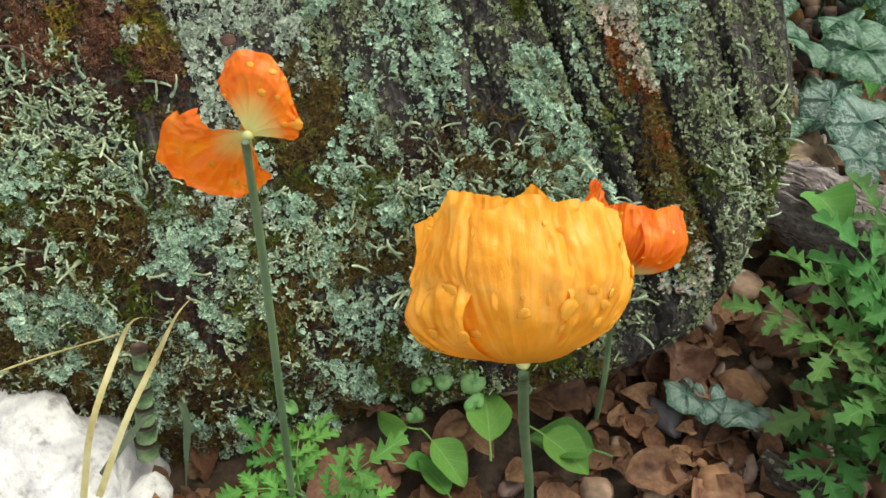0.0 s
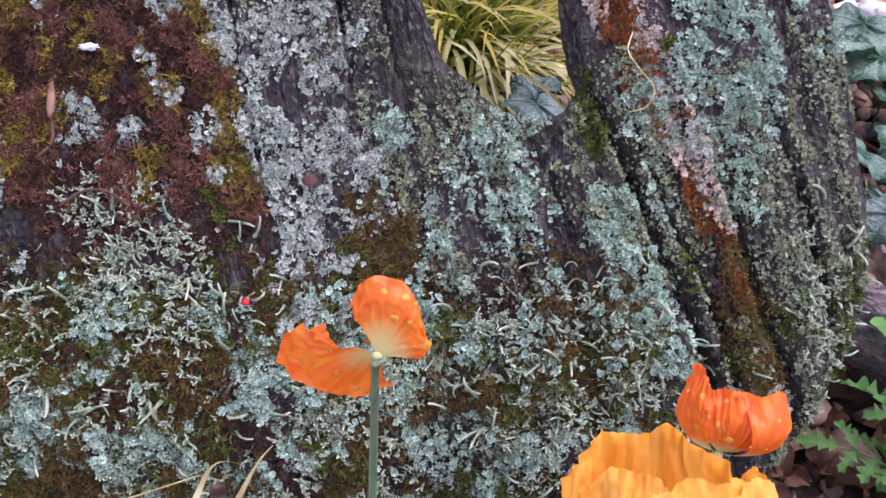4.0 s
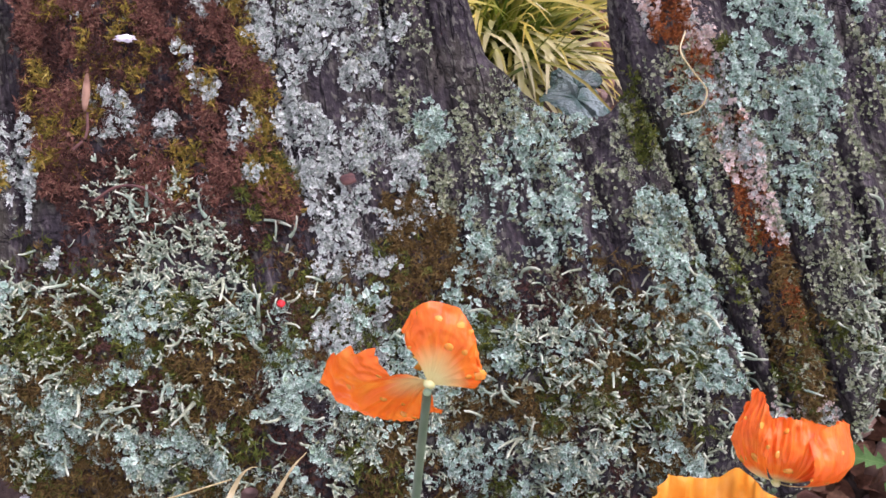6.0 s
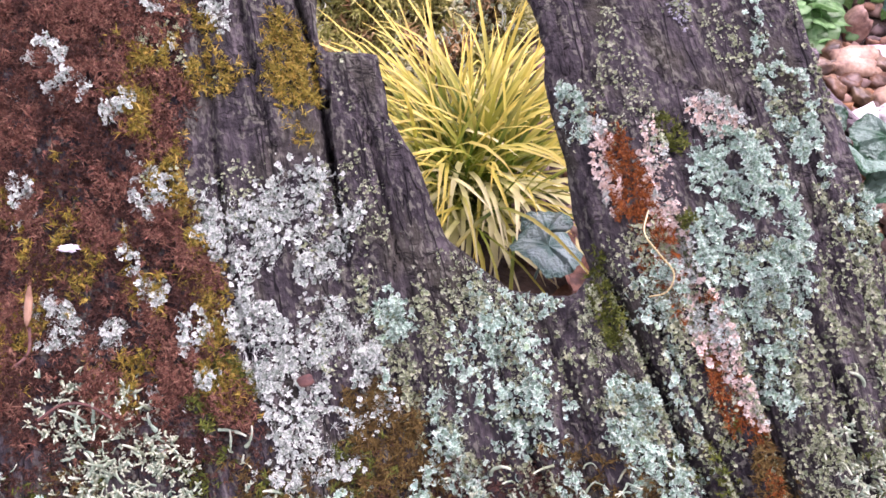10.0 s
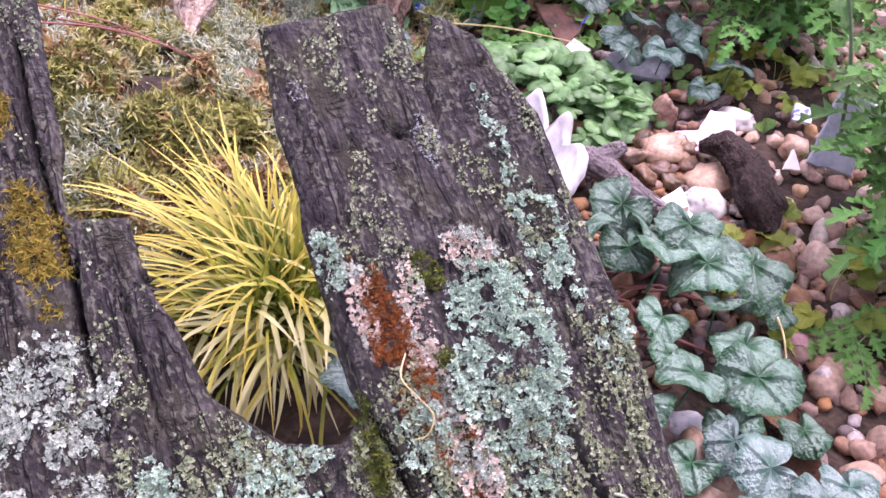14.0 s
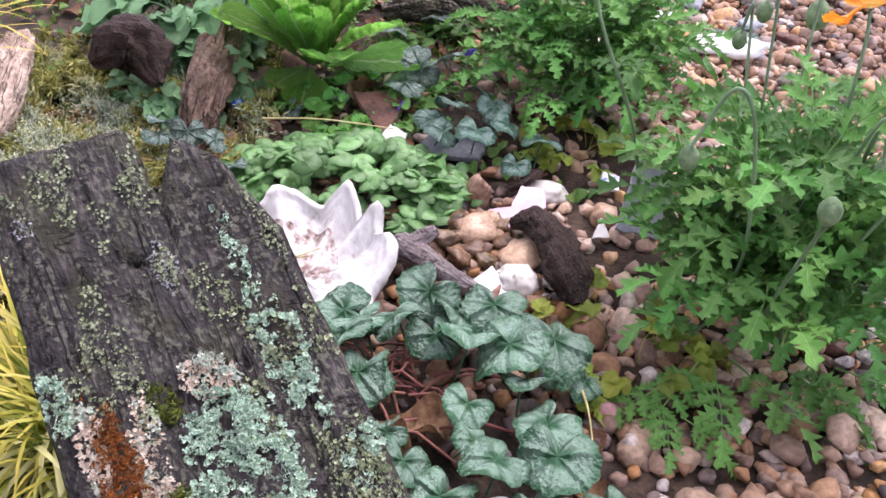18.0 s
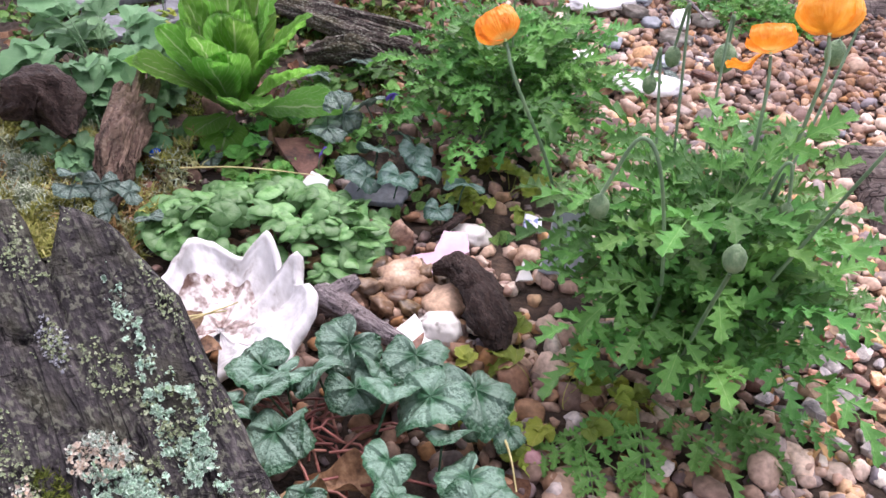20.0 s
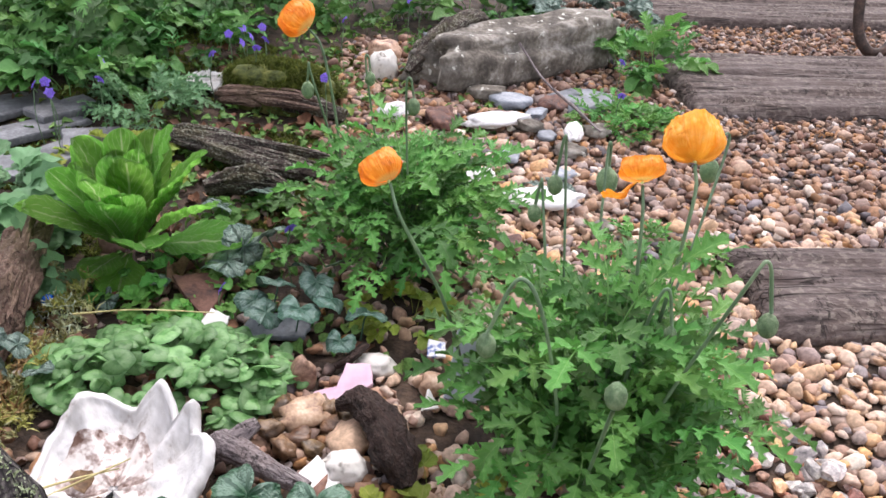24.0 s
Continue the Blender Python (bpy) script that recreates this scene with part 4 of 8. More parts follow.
# ---- the leaning old timber ----
C0 = Vector((-0.265, -0.849, 0.175))
AX_U, AX_V, AX_N = Vector((0.858, 0.514, 0.0)), Vector((-0.453, 0.757, 0.472)), Vector((0.242, -0.405, 0.882))
TIMBER = Matrix((AX_U.normalized(), AX_V.normalized(), AX_N.normalized())).transposed().to_4x4()
TIMBER.translation = C0
LEAN = 0.16
OUTLINE = np.array([(-0.262, 0.33), (-0.257, 0.16), (-0.252, 0.048), (-0.24, -0.044), (-0.22, -0.135), (-0.165, -0.19), (-0.11, -0.228), (-0.06, -0.238), (-0.025, -0.225), (-0.008, -0.192), (0.008, -0.2), (0.03, -0.188),
                    (0.098, -0.178), (0.137, -0.158), (0.163, -0.118), (0.182, -0.075), (0.187, -0.043), (0.181, -0.01), (0.172, 0.035), (0.16, 0.09), (0.152, 0.132), (0.128, 0.178),
                    (0.11, 0.19), (0.102, 0.163), (0.0985, 0.164), (0.09, 0.198), (0.06, 0.192), (0.027, 0.187), (0.033, 0.12), (0.043, 0.05), (0.051, 0.004), (0.044, -0.006),
                    (0.02, -0.001), (-0.007, 0.021), (-0.02, 0.055), (-0.029, 0.071), (-0.034, 0.1), (-0.056, 0.101), (-0.053, 0.052), (-0.0555, 0.052), (-0.0595, 0.136), (-0.07, 0.21), (-0.075, 0.33)])


def outline_dist(u, v):
    """Signed distance to the outline, positive inside, and the nearest point on it."""
    p = np.stack([u, v], -1)
    best, near, inside = np.full(u.shape, 9.0), np.zeros(p.shape), np.zeros(u.shape, bool)
    for a, b in zip(OUTLINE, np.roll(OUTLINE, -1, 0)):
        t = np.clip(((p - a) @ (b - a)) / ((b - a) @ (b - a)), 0, 1)
        q = a + t[..., None] * (b - a)
        d = np.hypot(*(np.moveaxis(p - q, -1, 0)))
        hit = d < best
        best, near = np.where(hit, d, best), np.where(hit[..., None], q, near)
        cross = (a[1] > v) != (b[1] > v)
        with np.errstate(divide="ignore", invalid="ignore"):
            inside ^= cross & (u < (b[0] - a[0]) * (v - a[1]) / (b[1] - a[1]) + a[0])
    return np.where(inside, best, -best), near


def timber_h(u, v):
    """Relief of the timber's face."""
    s = u + LEAN * v
    h = 0.007 * (fbm(s * 16, v * 5, 11) - 0.5)
    h = h + 0.018 * np.exp(-(((s + 0.14) / 0.05) ** 2)) * smooth(-0.05, 0.08, v) - 0.014 * np.exp(-(((s + 0.04) / 0.035) ** 2)) * smooth(0.06, -0.02, v)
    h = h + 0.010 * np.exp(-(((s - 0.13) / 0.05) ** 2)) * smooth(0.1, 0.0, v) - 0.012 * np.exp(-(((s - 0.025) / 0.025) ** 2)) * smooth(-0.05, 0.0, v) * smooth(0.05, 0.02, v)
    ridged = smooth(-0.03, 0.03, s) * smooth(0.06, 0.0, v)
    w = s + 0.006 * (vnoise(s * 30, v * 12, 5) - 0.5) + 0.06 * v * smooth(0.02, 0.06, s)
    h = h + (0.0022 + 0.0045 * ridged) * (vnoise(w * 75, v * 7, 21) - 0.5) + (0.0016 + 0.004 * ridged) * (vnoise(w * 170, v * 10, 22) - 0.5)
    h = h + 0.0018 * (vnoise(w * 330, v * 30, 23) - 0.5) + 0.0018 * smooth(0.02, 0.06, v) * (fbm(w * 150, v * 40, 24) - 0.5)
    for s0, v0, v1, width, deep, lean in ((-0.047, 0.2, 0.0, 0.0015, 0.012, 0), (0.0544, 0.012, -0.17, 0.0028, 0.013, 0.2), (0.068, 0.0, -0.16, 0.0018, 0.007, 0.2), (0.101, -0.03, -0.16, 0.0028, 0.013, 0.12), (0.03, -0.01, -0.08, 0.002, 0.006, 0.12),
                                          (-0.092, 0.12, -0.06, 0.002, 0.005, 0), (0.128, 0.0, -0.15, 0.002, 0.007, 0.1), (0.005, -0.01, -0.1, 0.002, 0.006, 0.1), (-0.2, 0.1, -0.1, 0.003, 0.006, 0), (0.125, 0.18, 0.11, 0.0012, 0.004, 0),
                                          (-0.226, 0.3, -0.06, 0.004, 0.015, 0), (-0.03, 0.08, 0.0, 0.0012, 0.004, 0.05), (0.06, 0.18, 0.07, 0.001, 0.003, 0.03), (-0.075, 0.2, 0.05, 0.0014, 0.005, 0.04), (0.15, 0.08, -0.1, 0.0016, 0.005, 0.08)):
        d = np.abs(s - s0 + lean * (v - v0) - 0.006 * (vnoise(v * 22, v * 0 + s0 * 99, 31) - 0.5))
        h = h - deep * smooth(width * 1.5, 0, d) * smooth(v0, v0 - 0.02, v) * smooth(v1, v1 + 0.03, v)
    chk = np.abs(vnoise(w * 60, v * 160, 41) - 0.5)
    h = h - 0.0026 * smooth(0.07, 0.0, chk) * smooth(0.45, 0.6, fbm(w * 45, v * 45, 42)) * smooth(-0.02, 0.05, v)
    h = h - 0.009 * np.exp(-(((s - 0.106) / 0.004) ** 2) - ((v - 0.127) / 0.003) ** 2)
    h = h - 0.032 * np.clip((-0.1 - v) / 0.08, 0, 1.5) ** 2
    return h


def timber_face(u, v):
    d, _ = outline_dist(u, v)
    edge = np.clip(1 - d / 0.006, 0, 1)
    return timber_h(u, v) - 0.005 * edge**2.2 - 0.02 * np.clip(1 - d / 0.04, 0, 1) ** 2 * smooth(0.1, 0.17, u) * smooth(0.05, -0.05, v)


def build_timber():
    us, vs = np.arange(-0.268, 0.196, 0.0015), np.arange(-0.244, 0.336, 0.0022)
    U, V = np.meshgrid(us, vs, indexing="ij")
    wob = 0.004 * (fbm(U * 60, V * 60, 51) - 0.5)
    d, near = outline_dist(U, V)
    out = d < 0
    keep_v = d > -0.0027
    P = np.stack([np.where(out, near[..., 0], U), np.where(out, near[..., 1], V)], -1)
    P[..., 0] += wob * (np.abs(d) < 0.004)
    H = timber_face(P[..., 0], P[..., 1])
    bm = bmesh.new()
    idx = {}
    for i, j in zip(*np.where(keep_v)):
        idx[i, j] = bm.verts.new((P[i, j, 0], P[i, j, 1], H[i, j]))
    for (i, j) in list(idx):
        q = [idx.get(k) for k in ((i, j), (i + 1, j), (i + 1, j + 1), (i, j + 1))]
        if all(q) and (d[i, j] > 0 or d[i + 1, j + 1] > 0 or d[i + 1, j] > 0 or d[i, j + 1] > 0):
            bm.faces.new(q)
    for v in [v for v in bm.verts if not v.link_faces]:
        bm.verts.remove(v)
    rim = [e for e in bm.edges if e.is_boundary]
    for ring, depth in enumerate((0.008, 0.012, 0.014, 0.02)):
        made = bmesh.ops.extrude_edge_only(bm, edges=rim)["geom"]
        new_v = [g for g in made if isinstance(g, bmesh.types.BMVert)]
        for v in new_v:
            k = 0.5 + fbm(np.array(v.co.x * 50 + ring * 3.3), np.array(v.co.y * 14), 61)
            v.co.z -= depth * float(k)
            v.co.x += 0.004 * (float(fbm(np.array(v.co.y * 60), np.array(v.co.x * 60 + ring), 62)) - 0.5)
        px, py = np.array([v.co.x for v in new_v]), np.array([v.co.y for v in new_v])
        e = 0.002
        gx_, gy_ = outline_dist(px + e, py)[0] - outline_dist(px - e, py)[0], outline_dist(px, py + e)[0] - outline_dist(px, py - e)[0]
        for v, a, c in zip(new_v, gx_, gy_):
            k = depth * (0.25 if ring == 0 else 0.75) / (math.hypot(a, c) + 1e-6)
            v.co.x, v.co.y = v.co.x + a * k, v.co.y + c * k
        rim = [g for g in made if isinstance(g, bmesh.types.BMEdge) and g.is_boundary]
    bmesh.ops.recalc_face_normals(bm, faces=bm.faces)
    return bm


timber = single("old_timber", build_timber(), M_WOOD, "leaning dark weathered timber slab covered in lichen and moss", "timber", TIMBER)
part("prop_block", lump("prop_block", (0.09, 0.045, 0.06), 4, 0.2, 3, 0.8), M_OLDWOOD, timber, "dark rotten wood under the slab", TIMBER.inverted() @ pose(-0.27, -0.88, 0.04))


# ---- lichen and moss on the timber ----
def patch(s, v, s0, v0, rs, rv):
    """Soft oval patch, ragged at its edge."""
    d = np.hypot((s - s0) / rs, (v - v0) / rv)
    return smooth(1.15, 0.75, d + 0.5 * (fbm(s * 70, v * 50, 71) - 0.5))


def band(s, v, s0, s1, v0, v1):
    j = 0.034 * (fbm(s * 48, v * 34, 72) - 0.5)
    return smooth(s0 - 0.004, s0 + 0.004, s + j) * smooth(s1 + 0.004, s1 - 0.004, s + j) * smooth(v0 - 0.01, v0 + 0.01, v + j) * smooth(v1 + 0.01, v1 - 0.01, v + j)


def ridge_top(s, v):
    w = s + 0.006 * (vnoise(s * 30, v * 12, 5) - 0.5) + 0.06 * v * smooth(0.02, 0.06, s)
    return (0.25 + 0.75 * smooth(0.22, 0.48, vnoise(w * 75, v * 7, 21))) * (0.35 + 0.65 * smooth(0.25, 0.5, vnoise(w * 170, v * 10, 22)))


def d_red(s, v):
    whole = np.maximum(band(s, v, -0.19, -0.098, -0.06, 0.12), band(s, v, -0.225, -0.108, 0.06, 0.34))
    return whole * (0.12 + 0.88 * smooth(0.38, 0.5, fbm(s * 60, v * 40, 81))) * (0.3 + 0.7 * smooth(0.35, 0.5, fbm(s * 190, v * 190, 181)))


def d_under(s, v):
    return 0.75 * np.maximum.reduce([band(s, v, -0.192, -0.096, -0.075, 0.12), band(s, v, -0.225, -0.108, 0.06, 0.34), 0.7 * smooth(-0.06, -0.09, v) * smooth(0.05, 0.0, s) * smooth(0.42, 0.52, fbm(s * 38, v * 38, 391))])


def d_gold(s, v):
    g = np.maximum.reduce([band(s, v, -0.184, -0.168, -0.03, 0.05), band(s, v, -0.112, -0.095, -0.055, 0.06), 0.8 * patch(s, v, -0.126, -0.007, 0.009, 0.03), patch(s, v, -0.12, 0.078, 0.016, 0.022), 0.9 * patch(s, v, -0.092, 0.088, 0.016, 0.012),
                           patch(s, v, -0.055, 0.09, 0.011, 0.028), 0.8 * patch(s, v, -0.092, 0.105, 0.012, 0.01), band(s, v, -0.222, -0.212, -0.1, -0.03), 0.7 * patch(s, v, -0.068, 0.15, 0.012, 0.02), 0.7 * patch(s, v, -0.1, 0.14, 0.01, 0.03), 0.5 * patch(s, v, -0.15, 0.02, 0.012, 0.03), 0.6 * patch(s, v, -0.14, -0.03, 0.01, 0.02)])
    return g * smooth(0.33, 0.52, fbm(s * 80, v * 60, 82))


def d_green(s, v):
    low = 0.45 * smooth(-0.05, -0.1, v) * smooth(0.5, 0.62, fbm(s * 40, v * 40, 84))
    return np.maximum.reduce([patch(s, v, -0.104, -0.039, 0.013, 0.015), patch(s, v, 0.096, 0.06, 0.006, 0.009), 0.8 * patch(s, v, 0.093, 0.019, 0.006, 0.006), patch(s, v, 0.053, -0.01, 0.005, 0.02), low])


def d_brown(s, v):
    low = 0.95 * smooth(-0.06, -0.1, v) * smooth(0.45, 0.54, fbm(s * 45, v * 40, 83)) * smooth(0.08, 0.02, s)
    return np.maximum.reduce([patch(s, v, -0.042, -0.072, 0.019, 0.034), low, 0.9 * patch(s, v, 0.1, -0.1, 0.011, 0.04), 0.7 * patch(s, v, -0.13, -0.12, 0.02, 0.02)])


def d_rust(s, v):
    return np.maximum.reduce([band(s, v, 0.064 + 0.0, 0.082, -0.015, 0.06) * smooth(0.012, 0.006, np.abs(s - 0.0735 - 0.12 * (0.02 - v))), patch(s, v, 0.091, -0.04, 0.006, 0.028), 0.8 * patch(s, v, 0.099, -0.075, 0.005, 0.02)])


def d_pink(s, v):
    return np.maximum.reduce([patch(s, v, 0.066, 0.045, 0.006, 0.02), patch(s, v, 0.084, 0.012, 0.008, 0.042), 0.8 * patch(s, v, 0.094, -0.03, 0.005, 0.02), patch(s, v, 0.098, -0.052, 0.005, 0.012), patch(s, v, 0.118, 0.068, 0.012, 0.01), 0.5 * patch(s, v, 0.088, 0.055, 0.006, 0.014),
                              0.5 * patch(s, v, 0.098, -0.135, 0.018, 0.012)])


def d_pale(s, v):
    col = np.maximum(band(s, v, -0.094, -0.045, -0.06, 0.042), band(s, v, -0.09, -0.062, -0.112, -0.05)) * smooth(0.25, 0.42, fbm(s * 70, v * 50, 85) + 0.1 * smooth(0.0, 0.03, v))
    fleck = 0.7 * smooth(0.67, 0.71, fbm(s * 55, v * 55, 86)) * band(s, v, -0.19, -0.1, -0.1, 0.2)
    left = patch(s, v, -0.2, -0.036, 0.01, 0.022)
    spot = np.maximum.reduce([patch(s, v, -0.148, 0.09, 0.009, 0.008), patch(s, v, -0.105, 0.118, 0.006, 0.008), patch(s, v, -0.082, 0.115, 0.006, 0.012), patch(s, v, -0.122, -0.003, 0.006, 0.007), patch(s, v, -0.128, 0.012, 0.005, 0.01)])
    return np.maximum.reduce([col, fleck, 0.8 * left, spot, 0.45 * d_pink(s, v)])


def d_blue(s, v):
    mid = 0.9 * band(s, v, -0.045, 0.08, -0.16, 0.0) * ridge_top(s, v) * smooth(0.42, 0.54, fbm(s * 60, v * 30, 87))
    low = 0.95 * smooth(-0.075, -0.1, v) * smooth(0.45, 0.52, fbm(s * 55, v * 55, 88)) * smooth(0.02, -0.04, s)
    return np.maximum(mid, low * (1 - 0.65 * patch(s, v, -0.045, -0.14, 0.035, 0.035)))


def d_leafy(s, v):
    blob = np.maximum.reduce([patch(s, v, 0.119, 0.022, 0.02, 0.04), patch(s, v, 0.112, -0.025, 0.014, 0.032), patch(s, v, 0.105, 0.01, 0.014, 0.03)]) * smooth(0.2, 0.34, fbm(s * 85, v * 70, 189))
    return np.maximum.reduce([blob, 0.85 * patch(s, v, 0.152, 0.075, 0.01, 0.032) * smooth(0.35, 0.5, fbm(s * 85, v * 70, 389)), 0.6 * patch(s, v, 0.148, 0.125, 0.004, 0.026), patch(s, v, 0.057, 0.068, 0.006, 0.014), 0.5 * patch(s, v, 0.165, 0.03, 0.01, 0.03) * smooth(0.45, 0.55, fbm(s * 85, v * 70, 390))])


def d_grey(s, v):
    mid = band(s, v, -0.045, 0.16, -0.19, 0.008) * ridge_top(s, v) * smooth(0.3, 0.46, fbm(s * 75, v * 45, 188))
    right = 0.6 * band(s, v, 0.13, 0.19, -0.15, 0.1) * ridge_top(s, v) * smooth(0.4, 0.55, fbm(s * 60, v * 40, 288))
    return np.maximum.reduce([mid, right, 0.3 * smooth(-0.08, -0.13, v) * smooth(0.5, 0.6, fbm(s * 50, v * 50, 187))])


def d_dust(s, v):
    return 0.9 * patch(s, v, 0.117, 0.122, 0.005, 0.012) + smooth(0.5, 0.62, fbm(s * 60, v * 30, 89)) * (band(s, v, 0.02, 0.2, -0.1, 0.19) + band(s, v, -0.06, 0.02, -0.05, 0.1) + 0.9 * band(s, v, -0.115, -0.035, 0.03, 0.3))


def d_curl(s, v):
    return np.maximum.reduce([0.42 * patch(s, v, -0.142, -0.068, 0.022, 0.018), 0.3 * patch(s, v, -0.187, -0.085, 0.017, 0.018), 0.5 * patch(s, v, -0.052, -0.119, 0.009, 0.008), 0.14 * patch(s, v, -0.11, -0.085, 0.03, 0.03), 0.16 * patch(s, v, 0.025, -0.125, 0.07, 0.05),
                              0.1 * patch(s, v, 0.14, -0.09, 0.025, 0.05), 0.08 * patch(s, v, -0.15, -0.13, 0.06, 0.04)])


def d_antler(s, v):
    low = 0.55 * smooth(-0.07, -0.1, v) * smooth(0.47, 0.57, fbm(s * 50 + 3, v * 50, 190)) * smooth(0.06, 0.0, s)
    return np.maximum.reduce([low, 0.65 * patch(s, v, -0.15, -0.052, 0.024, 0.02), 0.8 * patch(s, v, -0.142, -0.08, 0.03, 0.03), 0.5 * patch(s, v, -0.052, -0.119, 0.014, 0.012), 0.7 * patch(s, v, -0.195, -0.1, 0.02, 0.03), 0.3 * patch(s, v, 0.02, -0.125, 0.05, 0.04), 0.3 * patch(s, v, 0.14, -0.1, 0.025, 0.04)])


def seeds(density, count, seed, lift=0.0):
    """Places on the timber's face drawn by a density of s and v."""
    r = np.random.default_rng(seed)
    u, v = r.uniform(-0.258, 0.188, count), r.uniform(-0.238, 0.33, count)
    d, _ = outline_dist(u, v)
    keep = (d > 0.0015) & (r.random(count) < density(u + LEAN * v, v))
    u, v = u[keep], v[keep]
    return np.stack([u, v, timber_face(u, v) + lift], -1), r


def grow(name, templates, density, count, seed, low, high, mat, label, category, tilt=0.55, lift=0.0, clump=0.007, gaps=0.0):
    pos, r = seeds(lambda s, v: density(s, v) * (1 - gaps * smooth(0.52, 0.4, fbm(s * 130, v * 130, seed + 40))), count, seed, lift)
    pos[:, 2] += clump * (fbm(pos[:, 0] * 110, pos[:, 1] * 110, seed) - 0.4)
    if len(pos):
        scatter(name, templates, pos, turns(len(pos), tilt, seed), r.uniform(low, high, len(pos)), mat, label, category, TIMBER)


grow("red_moss", FUZZ, d_red, 300000, 101, 0.0012, 0.0028, M_MOSSRED, "red-brown moss carpet on the weathered timber", "moss", 0.7, 0.0, 0.011)
grow("dark_moss", FUZZ, d_under, 220000, 114, 0.001, 0.0022, M_MOSSDARK, "dark purple-brown moss under the red moss", "moss", 0.7, 0.0, 0.007)
grow("golden_moss", FUZZ, d_gold, 160000, 102, 0.0013, 0.0032, M_MOSSGOLD, "yellow-green moss streaks along the timber", "moss", 0.6)
grow("green_moss", FUZZ, d_green, 110000, 103, 0.0015, 0.0035, M_MOSSGREEN, "deep green moss cushions on the timber", "moss")
grow("brown_moss", FUZZ, d_brown, 140000, 104, 0.0014, 0.0032, M_MOSSBROWN, "olive-brown moss patch on the timber", "moss")
grow("rust_moss", FUZZ, d_rust, 130000, 105, 0.0012, 0.0026, M_MOSSRUST, "rust-orange rotten wood and moss in a groove", "moss")
grow("pale_lichen", FLAKES, d_pale, 330000, 106, 0.001, 0.0034, M_LICHPALE, "pale grey leafy lichen crust on the timber", "lichen", 0.8, 0.0, 0.013, 0.62)
grow("blue_lichen", FLAKES, d_blue, 250000, 107, 0.0012, 0.0042, M_LICHEN, "blue-grey leafy lichen on the timber", "lichen", 0.8, 0.0, 0.013, 0.5)
grow("leafy_lichen", FLAKES, d_leafy, 230000, 113, 0.0013, 0.0042, M_LICHEN, "thick blue-green leafy lichen cluster on the slab", "lichen", 0.8, 0.0, 0.015, 0.65)
grow("grey_green_lichen", FLAKES, d_grey, 260000, 108, 0.0008, 0.0027, M_LICHGREEN, "grey-green scaly lichen on the timber's ridges", "lichen", 0.85, 0.0, 0.007, 0.75)
grow("pink_lichen", FLAKES, d_pink, 230000, 109, 0.001, 0.003, M_LICHPINK, "pinkish white crust lichen along a groove", "lichen", 0.7, 0.001, 0.006, 0.55)
grow("dust_lichen", FLAKES, d_dust, 105000, 111, 0.0005, 0.002, M_LICHGREEN, "tiny pale lichen specks on bare timber", "lichen")
grow("cobweb", FUZZ, lambda s, v: np.maximum(patch(s, v, 0.117, 0.121, 0.006, 0.013), 0.6 * patch(s, v, 0.066, 0.149, 0.005, 0.006)), 120000, 115, 0.0007, 0.0016, M_WEB, "pale grey cobweb fluff beside a knothole", "cobweb", 0.9, 0.0, 0.002)
grow("horn_lichen", CURLS, d_curl, 34000, 110, 0.0035, 0.0125, M_CURL, "pale curling horn-shaped lichen stalks", "lichen", 0.75)
grow("antler_lichen", ANTLERS, d_antler, 80000, 112, 0.002, 0.0056, M_CURL, "blue-green branching lichen stalks on the timber", "lichen", 0.7, 0.0, 0.007, 0.6)


def on_timber(s, v, lift=0.0):
    """A point on the timber's face, in the world."""
    u = s - LEAN * v
    return TIMBER @ Vector((u, v, float(timber_face(np.array(u), np.array(v))) + lift))


def line_on_timber(points, lift):
    return [tuple(on_timber(s, v, lift + dz)) for s, v, dz in points]


single("rootlet", tube_mesh("rootlet", curve(line_on_timber([(0.076, 0.024, 0.003), (0.071, 0.014, 0.006), (0.075, 0.006, 0.005), (0.079, -0.002, 0.004), (0.075, -0.009, 0.003), (0.069, -0.01, 0.001)], 0.004), 6), 0.00032, 5), M_STRAW, "thin pale curled rootlet on the timber", "rootlet")
single("twig", tube_mesh("twig", curve(line_on_timber([(-0.169, -0.05, 0.001), (-0.16, -0.045, 0.004), (-0.15, -0.045, 0.005), (-0.143, -0.05, 0.001)], 0.004), 6), 0.0006, 5), M_TERRACOTTA, "thin orange-brown twig lying on moss", "twig")
single("stalk", tube_mesh("stalk", curve(line_on_timber([(-0.175, -0.03, 0), (-0.169, -0.025, 0.002), (-0.167, -0.016, 0.003)], 0.004), 6), 0.0006, 5), M_TERRACOTTA, "thin stalk of a fallen seed on moss", "stalk")
single("seed_husk", lump("seed_husk", (0.0016, 0.008, 0.0012), 2, 0.1, 2), M_DEADLEAF, "pinkish brown fallen seed husk on red moss", "husk", Matrix.Translation(on_timber(-0.167, -0.008, 0.005)) @ TIMBER.to_3x3().to_4x4())
single("petal_scrap", lump("petal_scrap", (0.0034, 0.0013, 0.0008), 3, 0.7, 3, 0, 2.5), M_WHITECHINA, "small white feathery scrap on red moss", "scrap", Matrix.Translation(on_timber(-0.149, 0.013, 0.006)) @ TIMBER.to_3x3().to_4x4())
single("bark_crumb", lump("bark_crumb", (0.0035, 0.0025, 0.0012), 5, 0.3, 2), M_TERRACOTTA, "small red-brown crumb of bark on lichen", "crumb", Matrix.Translation(on_timber(-0.07, -0.038, 0.006)) @ TIMBER.to_3x3().to_4x4())
